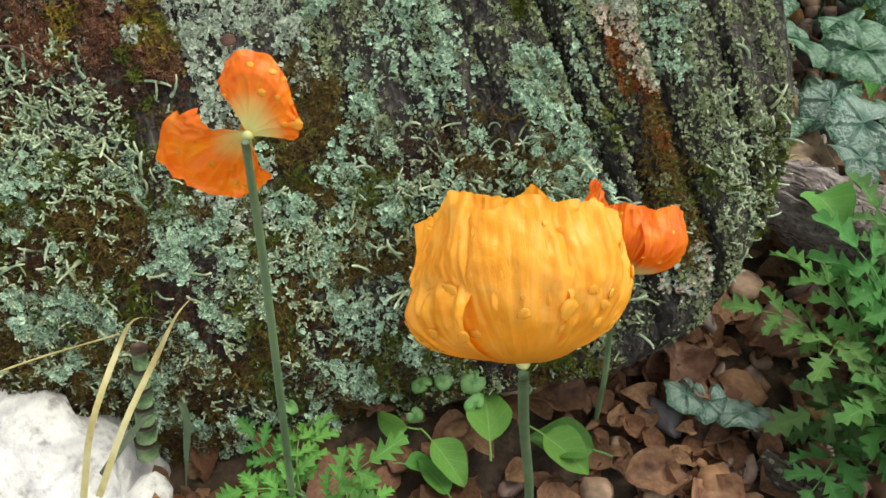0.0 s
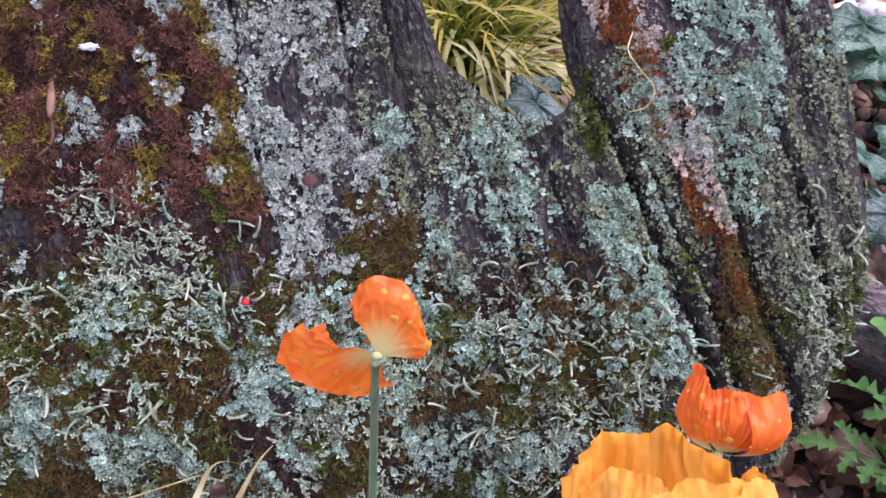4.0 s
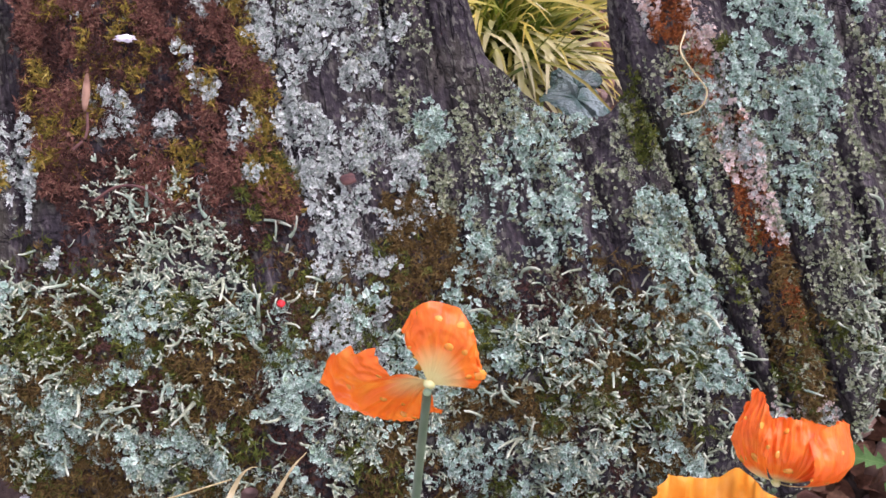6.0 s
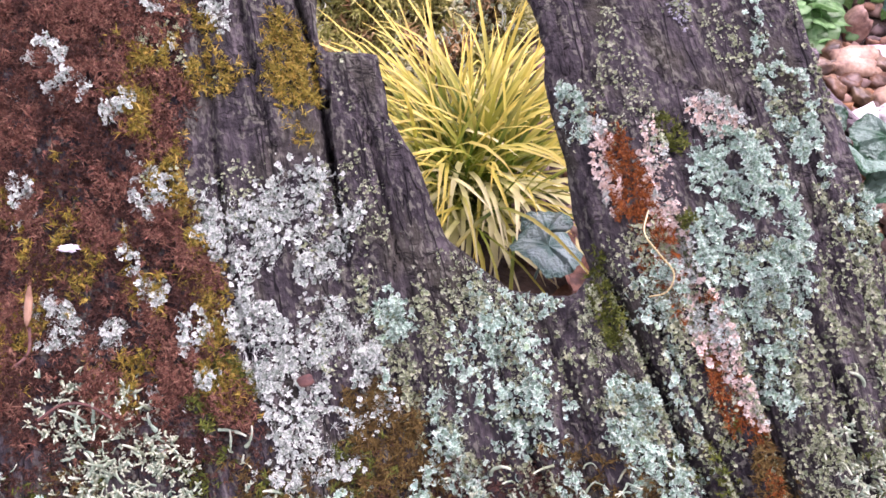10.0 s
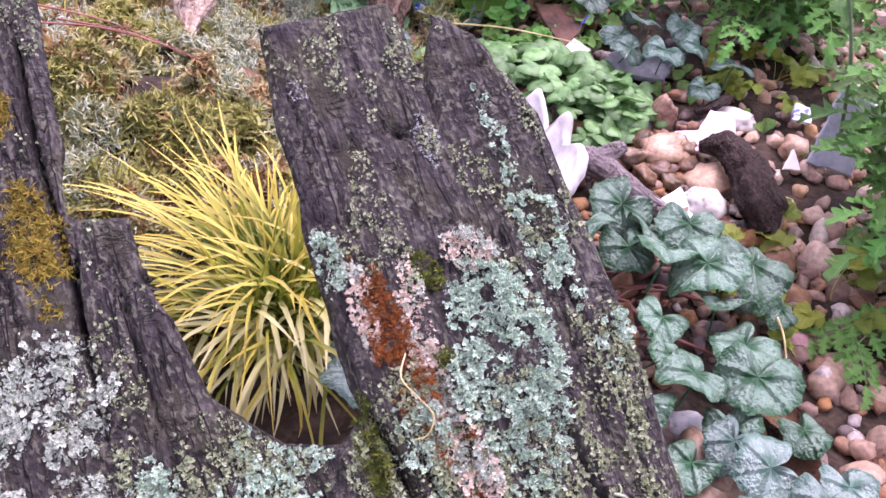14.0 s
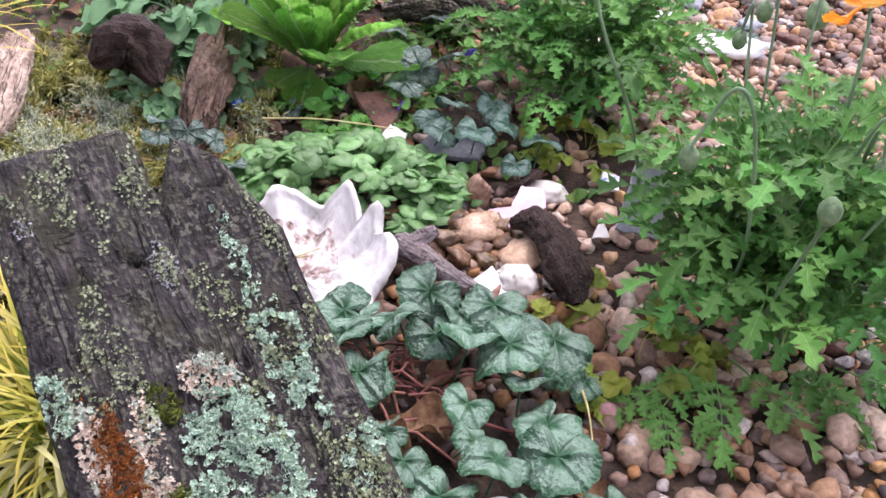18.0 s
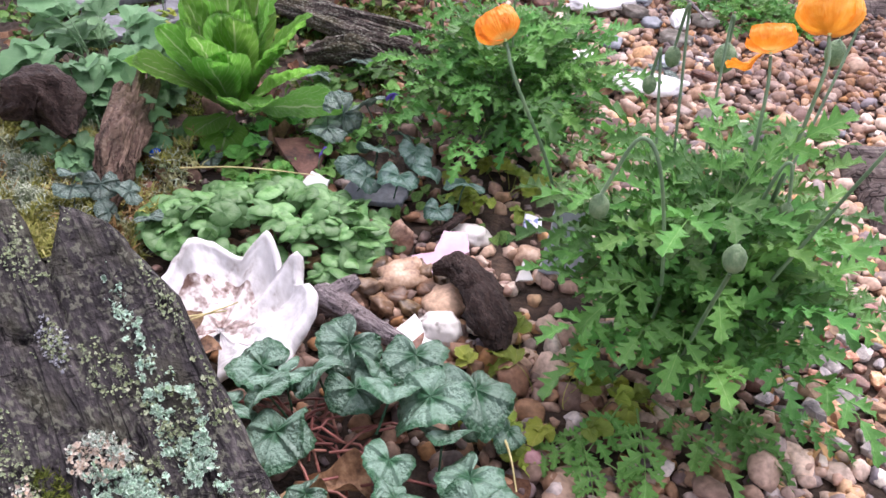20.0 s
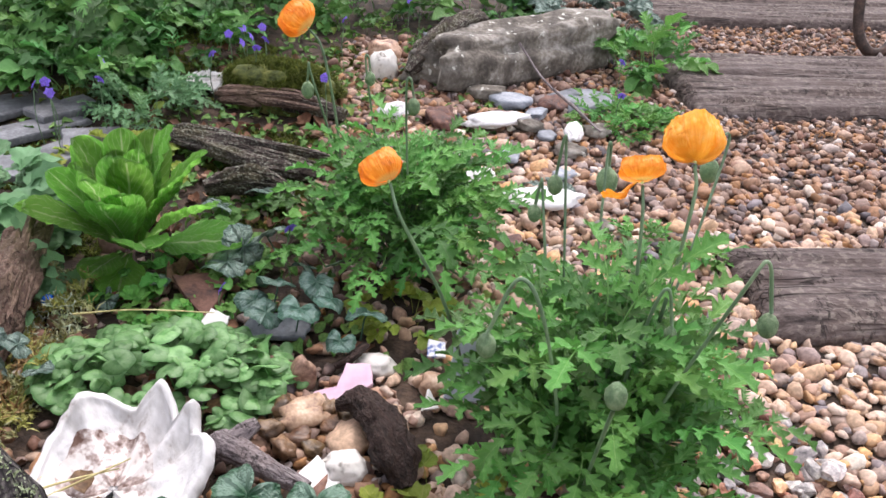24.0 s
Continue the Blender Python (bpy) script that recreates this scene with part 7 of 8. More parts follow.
single("china_shard", slab_of("china_shard", [(-0.01, -0.008), (0.009, -0.01), (0.012, 0.006), (-0.004, 0.011)], 0.004, 8, 0.0004), M_BLUECHINA, "white china shard with blue pattern", "shard", pose(-0.031, -0.263, 0.014, 26, 6, 20))
stone("pink_pebble", "dull pink rounded pebble under cyclamen leaves", M_PINKSTONE, -0.017, -0.543, (0.013, 0.01, 0.008), 28, 0.2, 10, 0.15)
marble = single("marble", lump("marble", (0.0075, 0.0075, 0.0075), 1, 0.0, 3), M_GLASSBLUE, "bright blue glass marble on soil", "marble", pose(-0.42, -0.222, 0.016))
single("china_shard", slab_of("china_shard", [(-0.03, -0.014), (0.003, -0.02), (0.03, 0.006), (0.028, 0.028), (0.006, 0.03), (-0.002, 0.004), (-0.022, 0.0)], 0.006, 1, 0.0006), M_PINK, "pink glazed china shard", "shard", pose(-0.113, -0.333, 0.012, 16, -4, 4))
single("china_shard", slab_of("china_shard", [(-0.018, -0.004), (0.008, -0.018), (0.02, -0.006), (0.0, 0.016)], 0.005, 2, 0.0005), M_WHITECHINA, "white angular china shard", "shard", pose(-0.118, -0.434, 0.012, 18, 6, 6))
single("china_shard", slab_of("china_shard", [(-0.009, -0.006), (0.008, -0.009), (0.006, 0.01)], 0.004, 3, 0.0004), M_WHITECHINA, "small white china shard", "shard", pose(-0.035, -0.335, 0.01, 40, 8, 40))
single("china_shard", slab_of("china_shard", [(-0.014, -0.008), (0.012, -0.01), (0.014, 0.006), (-0.006, 0.012)], 0.006, 4, 0.0005), M_WHITECHINA, "white and blue china shard", "shard", pose(-0.25, -0.235, 0.012, 30, 8, 0))
single("pot_shard", slab_of("pot_shard", [(-0.034, 0.03), (0.008, -0.034), (0.034, 0.034)], 0.007, 5), M_TERRACOTTA, "triangular red-brown pot shard", "shard", pose(-0.275, -0.192, 0.008, 14, 0, 8))
single("slate_piece", slab_of("slate_piece", [(-0.04, -0.012), (0.03, -0.02), (0.04, 0.014), (-0.02, 0.02)], 0.006, 6), M_SLATE, "thin blue-grey slate piece on soil", "slate", pose(-0.19, -0.236, 0.008, 6, 0, 12), "slate pieces")
single("slate_piece", slab_of("slate_piece", [(-0.022, -0.03), (0.018, -0.034), (0.024, 0.03), (-0.008, 0.038)], 0.008, 7), M_SLATEBLUE, "pale blue-grey slate standing on edge", "slate", pose(0.0, -0.305, 0.03, 58, 0, 4), "slate pieces")
for k, (x, y, sx, sy, head) in enumerate(((-0.69, 0.26, 0.16, 0.07, 50), (-0.625, 0.2, 0.17, 0.05, 52), (-0.53, 0.19, 0.08, 0.06, 20), (-0.6, 0.09, 0.1, 0.07, 15), (-0.56, 0.14, 0.09, 0.06, 60), (-0.47, 0.16, 0.07, 0.06, 40), (-0.6, 0.27, 0.1, 0.05, 52))):
    single("slate_piece", slab_of("slate_piece", [(-sx / 2, -sy / 2), (sx / 2, -sy / 2 * 0.8), (sx / 2 * 0.9, sy / 2), (-sx / 2 * 1.1, sy / 2 * 0.9)], 0.012, 20 + k), M_SLATEDARK, "dark grey flat slate slab in the bed", "slate", pose(x, y, float(ground_z(x, y)) + 0.004, 4, 3, head), "slate pieces")
for k, (x, y, s, head) in enumerate(((0.04, 0.33, 0.05, 10), (0.1, 0.07, 0.05, 0), (0.01, 0.12, 0.03, 40), (0.16, 0.3, 0.03, 80))):
    v = lump("oyster_shell", (s, s * 0.45, 0.008), 60 + k, 0.3, 3)
    single("oyster_shell", v, M_SHELL, "flat white ridged oyster shell on gravel", "shell", pose(x, y, 0.018, 6, -4, head), "oyster shells")

wood_piece("driftwood", "grey-brown forked driftwood stick", M_DRIFT, [(-0.205, -0.414, 0.02), (-0.19, -0.42, 0.024), (-0.158, -0.438, 0.022), (-0.122, -0.452, 0.016)], [0.009, 0.013, 0.011, 0.009, 0.006], 1, 1.0, 32, "driftwood", 0.45)
wood_piece("driftwood", "short grey driftwood prong", M_DRIFT, [(-0.192, -0.418, 0.022), (-0.18, -0.408, 0.03), (-0.171, -0.4, 0.034)], [0.01, 0.008, 0.005], 2, 1.0, 32, "driftwood", 0.45)
wood_piece("wood_chunk", "dark brown crumbling wood chunk", M_DARKCHUNK, [(-0.112, -0.362, 0.024), (-0.09, -0.363, 0.03), (-0.07, -0.388, 0.03), (-0.056, -0.42, 0.024), (-0.046, -0.446, 0.014)], [0.004, 0.012, 0.016, 0.016, 0.016, 0.008], 3, 0.9, 32)
wood_piece("wood_chunk", "dark splinter of wood on pink china", M_DARKCHUNK, [(-0.122, -0.297, 0.014), (-0.108, -0.288, 0.018), (-0.095, -0.268, 0.02)], [0.003, 0.005, 0.004], 4, 1, 8)
wood_piece("driftwood", "pale cream driftwood branch on the mossy bank", M_PALESTICK, [(-0.66, -0.21, 0.06), (-0.632, -0.27, 0.066), (-0.6, -0.35, 0.066), (-0.572, -0.42, 0.055)], [0.005, 0.016, 0.02, 0.02, 0.006], 5)
wood_piece("old_log", "dark grey wet log beside the mossy bank", M_DARKCHUNK, [(-0.562, -0.25, 0.06), (-0.536, -0.235, 0.074), (-0.51, -0.232, 0.07), (-0.486, -0.258, 0.05)], [0.005, 0.024, 0.028, 0.022, 0.005], 6)
log_c = wood_piece("old_stump", "brown splintered stump beside the primrose", M_TRUNK, [(-0.475, -0.11, 0.05), (-0.45, -0.2, 0.045), (-0.438, -0.265, 0.04), (-0.428, -0.325, 0.01)], [0.004, 0.016, 0.021, 0.02, 0.006], 7)
log_a = wood_piece("old_log", "weathered dark log with pale lichen behind the primrose", M_OLDWOOD, [(-0.44, 0.2, 0.02), (-0.38, 0.17, 0.022), (-0.31, 0.13, 0.02), (-0.24, 0.105, 0.018), (-0.18, 0.11, 0.012)], [0.006, 0.012, 0.015, 0.014, 0.006], 8, 0.8)
wood_piece("old_log", "brown rotten log piece on soil", M_OLDWOOD, [(-0.33, 0.03, 0.025), (-0.28, 0.05, 0.03), (-0.22, 0.035, 0.025)], [0.008, 0.017, 0.016, 0.008], 9)
log_b = wood_piece("old_log", "mossy dark log below the hump", M_OLDWOOD, [(-0.4, 0.355, 0.018), (-0.33, 0.36, 0.022), (-0.25, 0.34, 0.02), (-0.19, 0.32, 0.014)], [0.008, 0.015, 0.014, 0.008], 10)
wood_piece("driftwood", "grey driftwood with a pale grain beside the timber", M_DRIFT, [(-0.085, -0.765, 0.05), (-0.05, -0.768, 0.052), (-0.005, -0.765, 0.05), (0.07, -0.76, 0.045)], [0.014, 0.02, 0.02, 0.016], 11)
wood_piece("driftwood", "dark stick on leaf litter", M_OLDWOOD, [(-0.03, -0.905, 0.025), (0.02, -0.92, 0.03), (0.07, -0.93, 0.025)], [0.006, 0.008, 0.006], 12, 1, 9)
wood_piece("twig", "thin grey twig leaning on the rock", M_DRIFT, [(0.08, 0.5, 0.09), (0.12, 0.44, 0.05), (0.17, 0.36, 0.03), (0.2, 0.3, 0.02)], [0.002, 0.0025, 0.002], 13, 1, 6, "twig")
wood_piece("fence_post", "short green-stained wooden post behind the rock", M_OLDWOOD, [(0.13, 1.02, 0.0), (0.13, 1.02, 0.1), (0.13, 1.02, 0.22)], [0.05, 0.05, 0.048], 14, 1, 16, "post")


def splinters(log, mat, a, b, width, count, seed):
    """Long cracked slivers lying along a rotten log, as its parts."""
    r = np.random.default_rng(seed)
    a, b = Vector(a), Vector(b)
    along = (b - a).normalized()
    side = along.cross(Vector((0, 0, 1))).normalized()
    back = log.matrix_basis.inverted()
    for k in range(count):
        t0 = r.uniform(-0.05, 0.5)
        t1 = t0 + r.uniform(0.3, 0.6)
        off = (k / (count - 1) - 0.5) * 2
        rise = 0.9 * math.sqrt(max(0.0, 1 - off * off)) * width + r.uniform(0.0, 0.006)
        p0, p1 = a.lerp(b, t0) + side * off * width + Vector((0, 0, rise)), a.lerp(b, t1) + side * (off + r.normal(0, 0.12)) * width + Vector((0, 0, rise + r.normal(0, 0.006)))
        sides = 7
        c = curve([back @ p0, back @ (p0.lerp(p1, 0.5) + Vector((0, 0, r.normal(0.002, 0.002)))), back @ p1], 6)
        v, f, uv = tube(c, np.interp(np.linspace(0, 1, len(c)), [0, 0.15, 0.8, 1], [0.002, 0.0065, 0.005, 0.0006]) * r.uniform(0.7, 1.3), sides)
        v = v + 0.0016 * (np.stack([fbm(v[:, 0] * 60, v[:, 1] * 400 + v[:, 2] * 300, seed + j, 2) for j in range(3)], -1) - 0.5)
        part("splinter", mesh_of("splinter", v, f, uv, False), mat, log)


splinters(log_a, M_OLDWOOD, (-0.43, 0.2, 0.012), (-0.18, 0.12, 0.01), 0.016, 26, 1)
splinters(log_b, M_TRUNK, (-0.39, 0.355, 0.016), (-0.2, 0.325, 0.014), 0.013, 18, 2)
splinters(log_c, M_TRUNK, (-0.47, -0.13, 0.05), (-0.43, -0.31, 0.025), 0.018, 12, 3)
for k, (x, y, s) in enumerate(((0.07, 0.435, 0.032), (0.141, 0.433, 0.03), (0.089, 0.338, 0.03), (-0.031, 0.183, 0.026), (0.049, -0.047, 0.024), (0.151, 0.249, 0.024), (0.135, 0.168, 0.018), (-0.044, 0.341, 0.03), (0.029, 0.468, 0.034), (0.11, 0.39, 0.022),
                               (0.05, 0.37, 0.02), (0.2, 0.33, 0.022), (0.06, 0.22, 0.018), (0.18, 0.14, 0.016), (0.0, 0.25, 0.022), (0.12, 0.3, 0.018), (0.02, 0.02, 0.018), (0.17, 0.02, 0.016))):
    mat, word = ((M_SLATE, "blue-grey"), (M_REDSTONE, "dark purple-brown"), (M_GREYSTONE, "grey-brown"), (M_TAN, "tan"))[(k * 5 + k // 3) % 4]
    stone("flat_stone", word + " flat stone lying on the gravel", mat, x, y, (s, s * 0.7, s * 0.3), 900 + k, 0.1, k * 67, 0.25, 3, 0.7, 0.008, "stone", 8)


pts = curve([(0.8, 0.95, 0.5), (0.79, 0.9, 0.25), (0.79, 0.86, 0.08), (0.81, 0.83, 0.02), (0.85, 0.83, 0.02), (0.88, 0.86, 0.08), (0.9, 0.9, 0.25)], 10)
single("iron_hoop", tube_mesh("iron_hoop", pts, 0.011, 10), M_IRON, "dark rusty bent iron leg on the path", "iron leg")


# ---- sleepers across the gravel ----
def sleeper(label, x, y, length, width, head, seed, top=0.02):
    nx, ny = 110, 64
    X, Y = np.meshgrid(np.linspace(0, length, nx), np.linspace(0, width, ny), indexing="ij")
    groove = 0.010 * smooth(0.012, 0, np.abs(Y - width * (0.55 + 0.05 * np.sin(X * 3 + seed)))) * smooth(0.35, 0.6, fbm(X * 4, X * 0 + seed, seed))
    Z = top + 0.006 * (fbm(X * 3, Y * 26, seed) - 0.5) + 0.0045 * (vnoise(X * 7, Y * 150, seed + 1) - 0.5) - 0.006 * smooth(0.62, 0.74, vnoise(X * 4 + 9, Y * 70, seed + 7)) - groove
    e = np.minimum(np.minimum(X, 1.0), np.minimum(Y, width - Y))
    Z = Z - 0.012 * np.clip(1 - e / 0.012, 0, 1) ** 2
    Xr = X + 0.012 * (fbm(Y * 30, X * 0, seed + 4) - 0.5) * (X < 0.05)
    bm = bmesh.new()
    v = [bm.verts.new(p) for p in np.stack([Xr, Y, Z], -1).reshape(-1, 3)]
    for q in grid_faces(nx, ny):
        bm.faces.new([v[k] for k in q])
    rim = [ed for ed in bm.edges if ed.is_boundary]
    low = [g for g in bmesh.ops.extrude_edge_only(bm, edges=rim)["geom"] if isinstance(g, bmesh.types.BMVert)]
    for w in low:
        w.co.z = -0.06
    bmesh.ops.recalc_face_normals(bm, faces=bm.faces)
    return single("sleeper", bm, M_SLEEPER, label, "sleeper", pose(x, y, 0, 0, 0, head), "sleepers across the path")


sleeper("weathered brown timber sleeper set in gravel", 0.325, -0.2, 1.6, 0.172, 7, 1)
sleeper("weathered brown timber sleeper with a long split", 0.385, 0.44, 1.6, 0.29, 7, 2)
sleeper("weathered timber sleeper at the far side of the path", 0.4, 0.99, 1.8, 0.26, 7, 3)
SLEEPERS = ((0.325, -0.2, 0.172), (0.385, 0.44, 0.29), (0.4, 0.99, 0.26))


def on_sleeper(x, y, pad=0.0):
    c, s = math.cos(radians(7)), math.sin(radians(7))
    hit = np.zeros(np.shape(x), bool)
    for x0, y0, w in SLEEPERS:
        a, b = (x - x0) * c + (y - y0) * s, -(x - x0) * s + (y - y0) * c
        hit |= (a > -pad) & (b > -pad) & (b < w + pad)
    return hit


# ---- moss, litter and ground plants ----
def strew(name, templates, count, box, density, low, high, mat, label, category, seed, tilt=0.35, lift=0.0, heap=0.0):
    r = np.random.default_rng(seed)
    x, y = r.uniform(box[0], box[1], count), r.uniform(box[2], box[3], count)
    keep = r.random(count) < density(x, y)
    x, y = x[keep], y[keep]
    if len(x):
        return scatter(name, templates, np.stack([x, y, ground_z(x, y) + lift + heap * (fbm(x * 34, y * 34, 301) - 0.42)], -1), turns(len(x), tilt, seed), r.uniform(low, high, len(x)), mat, label, category)


def bank(x, y):
    return smooth(0.34, 0.26, np.hypot(x + 0.6, (y + 0.5) * 0.8)) * smooth(-0.36, -0.42, x)


def bank_open(x, y):
    """The bank but for the bare dark hollow by the driftwood's end."""
    return bank(x, y) * smooth(0.55, 1.1, np.hypot((x + 0.535) / 0.026, (y + 0.515) / 0.04) + 0.8 * (fbm(x * 50, y * 50, 311) - 0.5))


BANK_BOX = (-0.95, -0.35, -0.85, -0.1)
strew("bank_moss", FUZZ, 52000, BANK_BOX, lambda x, y: bank_open(x, y) * smooth(0.43, 0.53, fbm(x * 26, y * 26, 91)), 0.004, 0.011, M_MOSSPALE, "pale straw-green moss on the bank", "moss", 201, 0.5, 0.004, 0.06)
strew("bank_moss", FUZZ, 46000, BANK_BOX, lambda x, y: bank_open(x, y) * smooth(0.5, 0.57, fbm(x * 24 + 5, y * 24, 92)), 0.004, 0.012, M_MOSSLIME, "yellow-green moss on the bank", "moss", 202, 0.5, 0.008, 0.06)
strew("bank_moss", FUZZ, 26000, BANK_BOX, lambda x, y: bank_open(x, y) * smooth(0.44, 0.54, fbm(x * 20 + 9, y * 20, 93)), 0.004, 0.009, M_MOSSBROWN, "brown moss on the bank", "moss", 203, 0.5, 0.0, 0.06)
strew("bank_moss", FUZZ, 18000, BANK_BOX, lambda x, y: bank_open(x, y) * smooth(0.53, 0.6, fbm(x * 21 + 4, y * 21, 191)), 0.005, 0.012, M_MOSSBANK, "orange-brown moss tufts on the bank", "moss", 212, 0.5, 0.008, 0.06)
strew("bank_lichen", FLAKES, 26000, BANK_BOX, lambda x, y: bank_open(x, y) * smooth(0.5, 0.58, fbm(x * 24 + 7, y * 24, 96)), 0.003, 0.007, M_LICHGREEN, "grey-green crust lichen among the bank's moss", "lichen", 207, 0.8, 0.01, 0.06)
strew("bank_lichen", CURLS, 42000, BANK_BOX, lambda x, y: bank_open(x, y) * smooth(0.5, 0.57, fbm(x * 23 + 2, y * 23, 94)), 0.006, 0.013, M_CURLPALE, "pale horn lichen among the bank's moss", "lichen", 204, 0.7, 0.01, 0.06)
strew("bank_lichen", CURLS, 26000, (-0.7, -0.42, -0.45, -0.2), lambda x, y: smooth(0.1, 0.05, np.hypot(x + 0.545, y + 0.315)) * smooth(0.3, 0.45, fbm(x * 40, y * 40, 395)), 0.005, 0.013, M_CURLPALE, "thick cushion of pale grey-green lichen on the bank", "lichen", 214, 0.8, 0.006, 0.05)


def hump_moss():
    r = np.random.default_rng(205)
    n = 4800
    a, t = r.uniform(0, 6.283, n), np.sqrt(r.random(n))
    x, y = -0.3 + 0.093 * t * np.cos(a), 0.4 + 0.056 * t * np.sin(a)
    z = ground_z(x, y) + 0.018 + 0.045 * np.sqrt(np.maximum(0, 1 - t**2)) * 0.9
    scatter("hump_moss", FUZZ, np.stack([x, y, z], -1), turns(n, 0.4, 205), r.uniform(0.006, 0.012, n), M_MOSSGREEN, "dark green moss cushion on the hump", "moss")


hump_moss()

strew("crushed_shell", FLAKES, 900, (-0.45, -0.36, 0.37, 0.45), lambda x, y: smooth(0.05, 0.03, np.hypot((x + 0.405) * 0.8, (y - 0.4) * 1.3)), 0.006, 0.016, M_WHITECHINA, "white crumbled shell on the soil", "crushed shell", 211, 0.4, 0.012)

LITTER = []
for k in range(4):
    v, f, uv = blade_mesh("", oval, 7, 4, 0.3, 0.15 + 0.1 * k, 0.08, k)
    q = f[0]
    LITTER.append((v, np.vstack([q[:, [0, 1, 2]], q[:, [0, 2, 3]]]), uv))
M_LITTER = island_material("leaf_litter", [(0.06, 0.03, 0.018), (0.15, 0.07, 0.04), (0.1, 0.055, 0.035), (0.23, 0.13, 0.075), (0.17, 0.085, 0.06)], rough=0.7, trans=0.1)


def bed(x, y):
    return smooth(0.06, -0.04, x) * smooth(0.9, 0.5, y)


def litter_here(x, y):
    return np.maximum(0.55 * bed(x, y) * smooth(0.4, 0.6, fbm(x * 14, y * 14, 95)), smooth(0.16, 0.08, np.hypot(x + 0.08, y + 0.86)))


M_TINYGREEN = island_material("tiny_green_leaves", [(0.05, 0.13, 0.025), (0.1, 0.22, 0.05), (0.16, 0.28, 0.08), (0.07, 0.17, 0.05), (0.2, 0.27, 0.06)], rough=0.5, trans=0.2)


def weeds_here(x, y):
    return 0.8 * smooth(-0.1, -0.2, x) * smooth(-0.1, 0.1, y) * smooth(0.47, 0.58, fbm(x * 11, y * 11, 97)) + 0.7 * smooth(0.42, 0.55, fbm(x * 16, y * 16, 98)) * smooth(0.1, 0.0, x) * smooth(-0.35, -0.2, y)


strew("ground_weeds", LITTER, 6500, (-1.1, 0.05, -0.4, 0.95), weeds_here, 0.008, 0.02, M_TINYGREEN, "tiny green leaves covering the soil", "weeds", 208, 0.5, 0.01)
strew("soil_moss", FUZZ, 24000, (-0.75, -0.1, -0.1, 0.7), lambda x, y: 0.8 * smooth(0.5, 0.6, fbm(x * 13 + 3, y * 13, 99)), 0.004, 0.009, M_MOSSGREEN, "dark green moss patches on the soil", "moss", 209)
strew("leaf_litter", LITTER, 2600, (-0.8, 0.1, -1.15, 0.6), litter_here, 0.015, 0.038, M_LITTER, "brown dead leaves and crumbs on the soil", "leaf litter", 206, 0.3, 0.004)
strew("leaf_litter", LITTER, 1500, (-0.26, 0.12, -1.06, -0.78), lambda x, y: 0.3 + 0.7 * smooth(0.42, 0.58, fbm(x * 30, y * 30, 315)), 0.006, 0.022, M_LITTER, "brown dead leaf crumbs before the timber", "leaf litter", 216, 0.5, 0.006)
for k in range(34):
    r_n = np.random.default_rng(500 + k)
    x, y, a, ln = -0.155 + r_n.normal(0, 0.022), -0.56 + r_n.normal(0, 0.03), r_n.uniform(0, 6.28), r_n.uniform(0.03, 0.06)
    z = float(ground_z(x, y)) + r_n.uniform(0.004, 0.02)
    single("red_stalk", tube_mesh("red_stalk", [(x, y, z), (x + ln * math.cos(a) * 0.5, y + ln * math.sin(a) * 0.5, z + r_n.uniform(0.004, 0.014)), (x + ln * math.cos(a), y + ln * math.sin(a), z)], 0.0011, 5), M_REDSTALK,
           "thin dark red dead flower stalk on soil", "stalk", None, "red stalks under the cyclamen")
for k, (x, y, s, a) in enumerate(((-0.075, -0.9, 0.034, 20), (-0.11, -0.93, 0.03, 100), (-0.05, -0.93, 0.034, 200), (-0.085, -0.95, 0.03, 300), (-0.35, -0.05, 0.05, 30), (-0.3, -0.13, 0.04, 150), (-0.17, -0.61, 0.05, 220), (-0.12, -0.6, 0.045, 80), (-0.25, -0.72, 0.05, 10))):
    v, f, uv = blade_mesh("", oval, 16, 9, 0.5, 0.3, 0.12, k, 0.12)
    single("fallen_leaf", mesh_of("fallen_leaf", v * s, f, uv), M_DEADLEAF, "curled brown dead leaf on the ground", "leaf", pose(x, y, float(ground_z(x, y)) + 0.012, 8, 6, a), "fallen leaves")

M_YELLOWING = leaf_material("yellowing_leaf", (0.16, 0.26, 0.03), (0.4, 0.42, 0.1), (0.3, 0.34, 0.05), veins=4, vary=0.3, vein_w=0.05, hue=0.02)

# ---- greenery at the back ----
BACK = [pinnate_leaf("shrub_leaf", 400 + k, 0.4 + 0.15 * k, 2, 0.4, 1.35, oval if k % 2 else lobed) for k in range(4)]
TREFOIL = [pinnate_leaf("trefoil_leaf", 420 + k, 0.5 + 0.15 * k, 1, 0.85, 1.5, lambda t: 0.05 + 0.42 * math.sin(math.pi * min(1, t**0.7 * 0.93)) ** 0.8 * (1 + 0.12 * math.sin(t * 19))) for k in range(3)]


def bush(name, label, x, y, reach, high, count, seed, shapes, mat, group="", leaf=0.08):
    z = float(ground_z(x, y))
    ob = thing(name, label, "plant", pose(x, y, z), group)
    r = np.random.default_rng(seed)
    for k in range(count):
        a, t = r.uniform(0, 6.283), math.sqrt(r.random())
        ln = leaf * r.uniform(0.75, 1.25) + high * 0.3 * (1 - t)
        m = pose(reach * t * math.cos(a), reach * t * math.sin(a), high * 0.5 * (1 - t) * r.random(), r.normal(0, 12), r.normal(0, 12), math.degrees(a) - 90 + r.normal(0, 35)) @ Matrix.Diagonal((ln, ln, ln, 1))
        part("leaf", shapes[int(r.integers(len(shapes)))], mat, ob, "", m)
    return ob


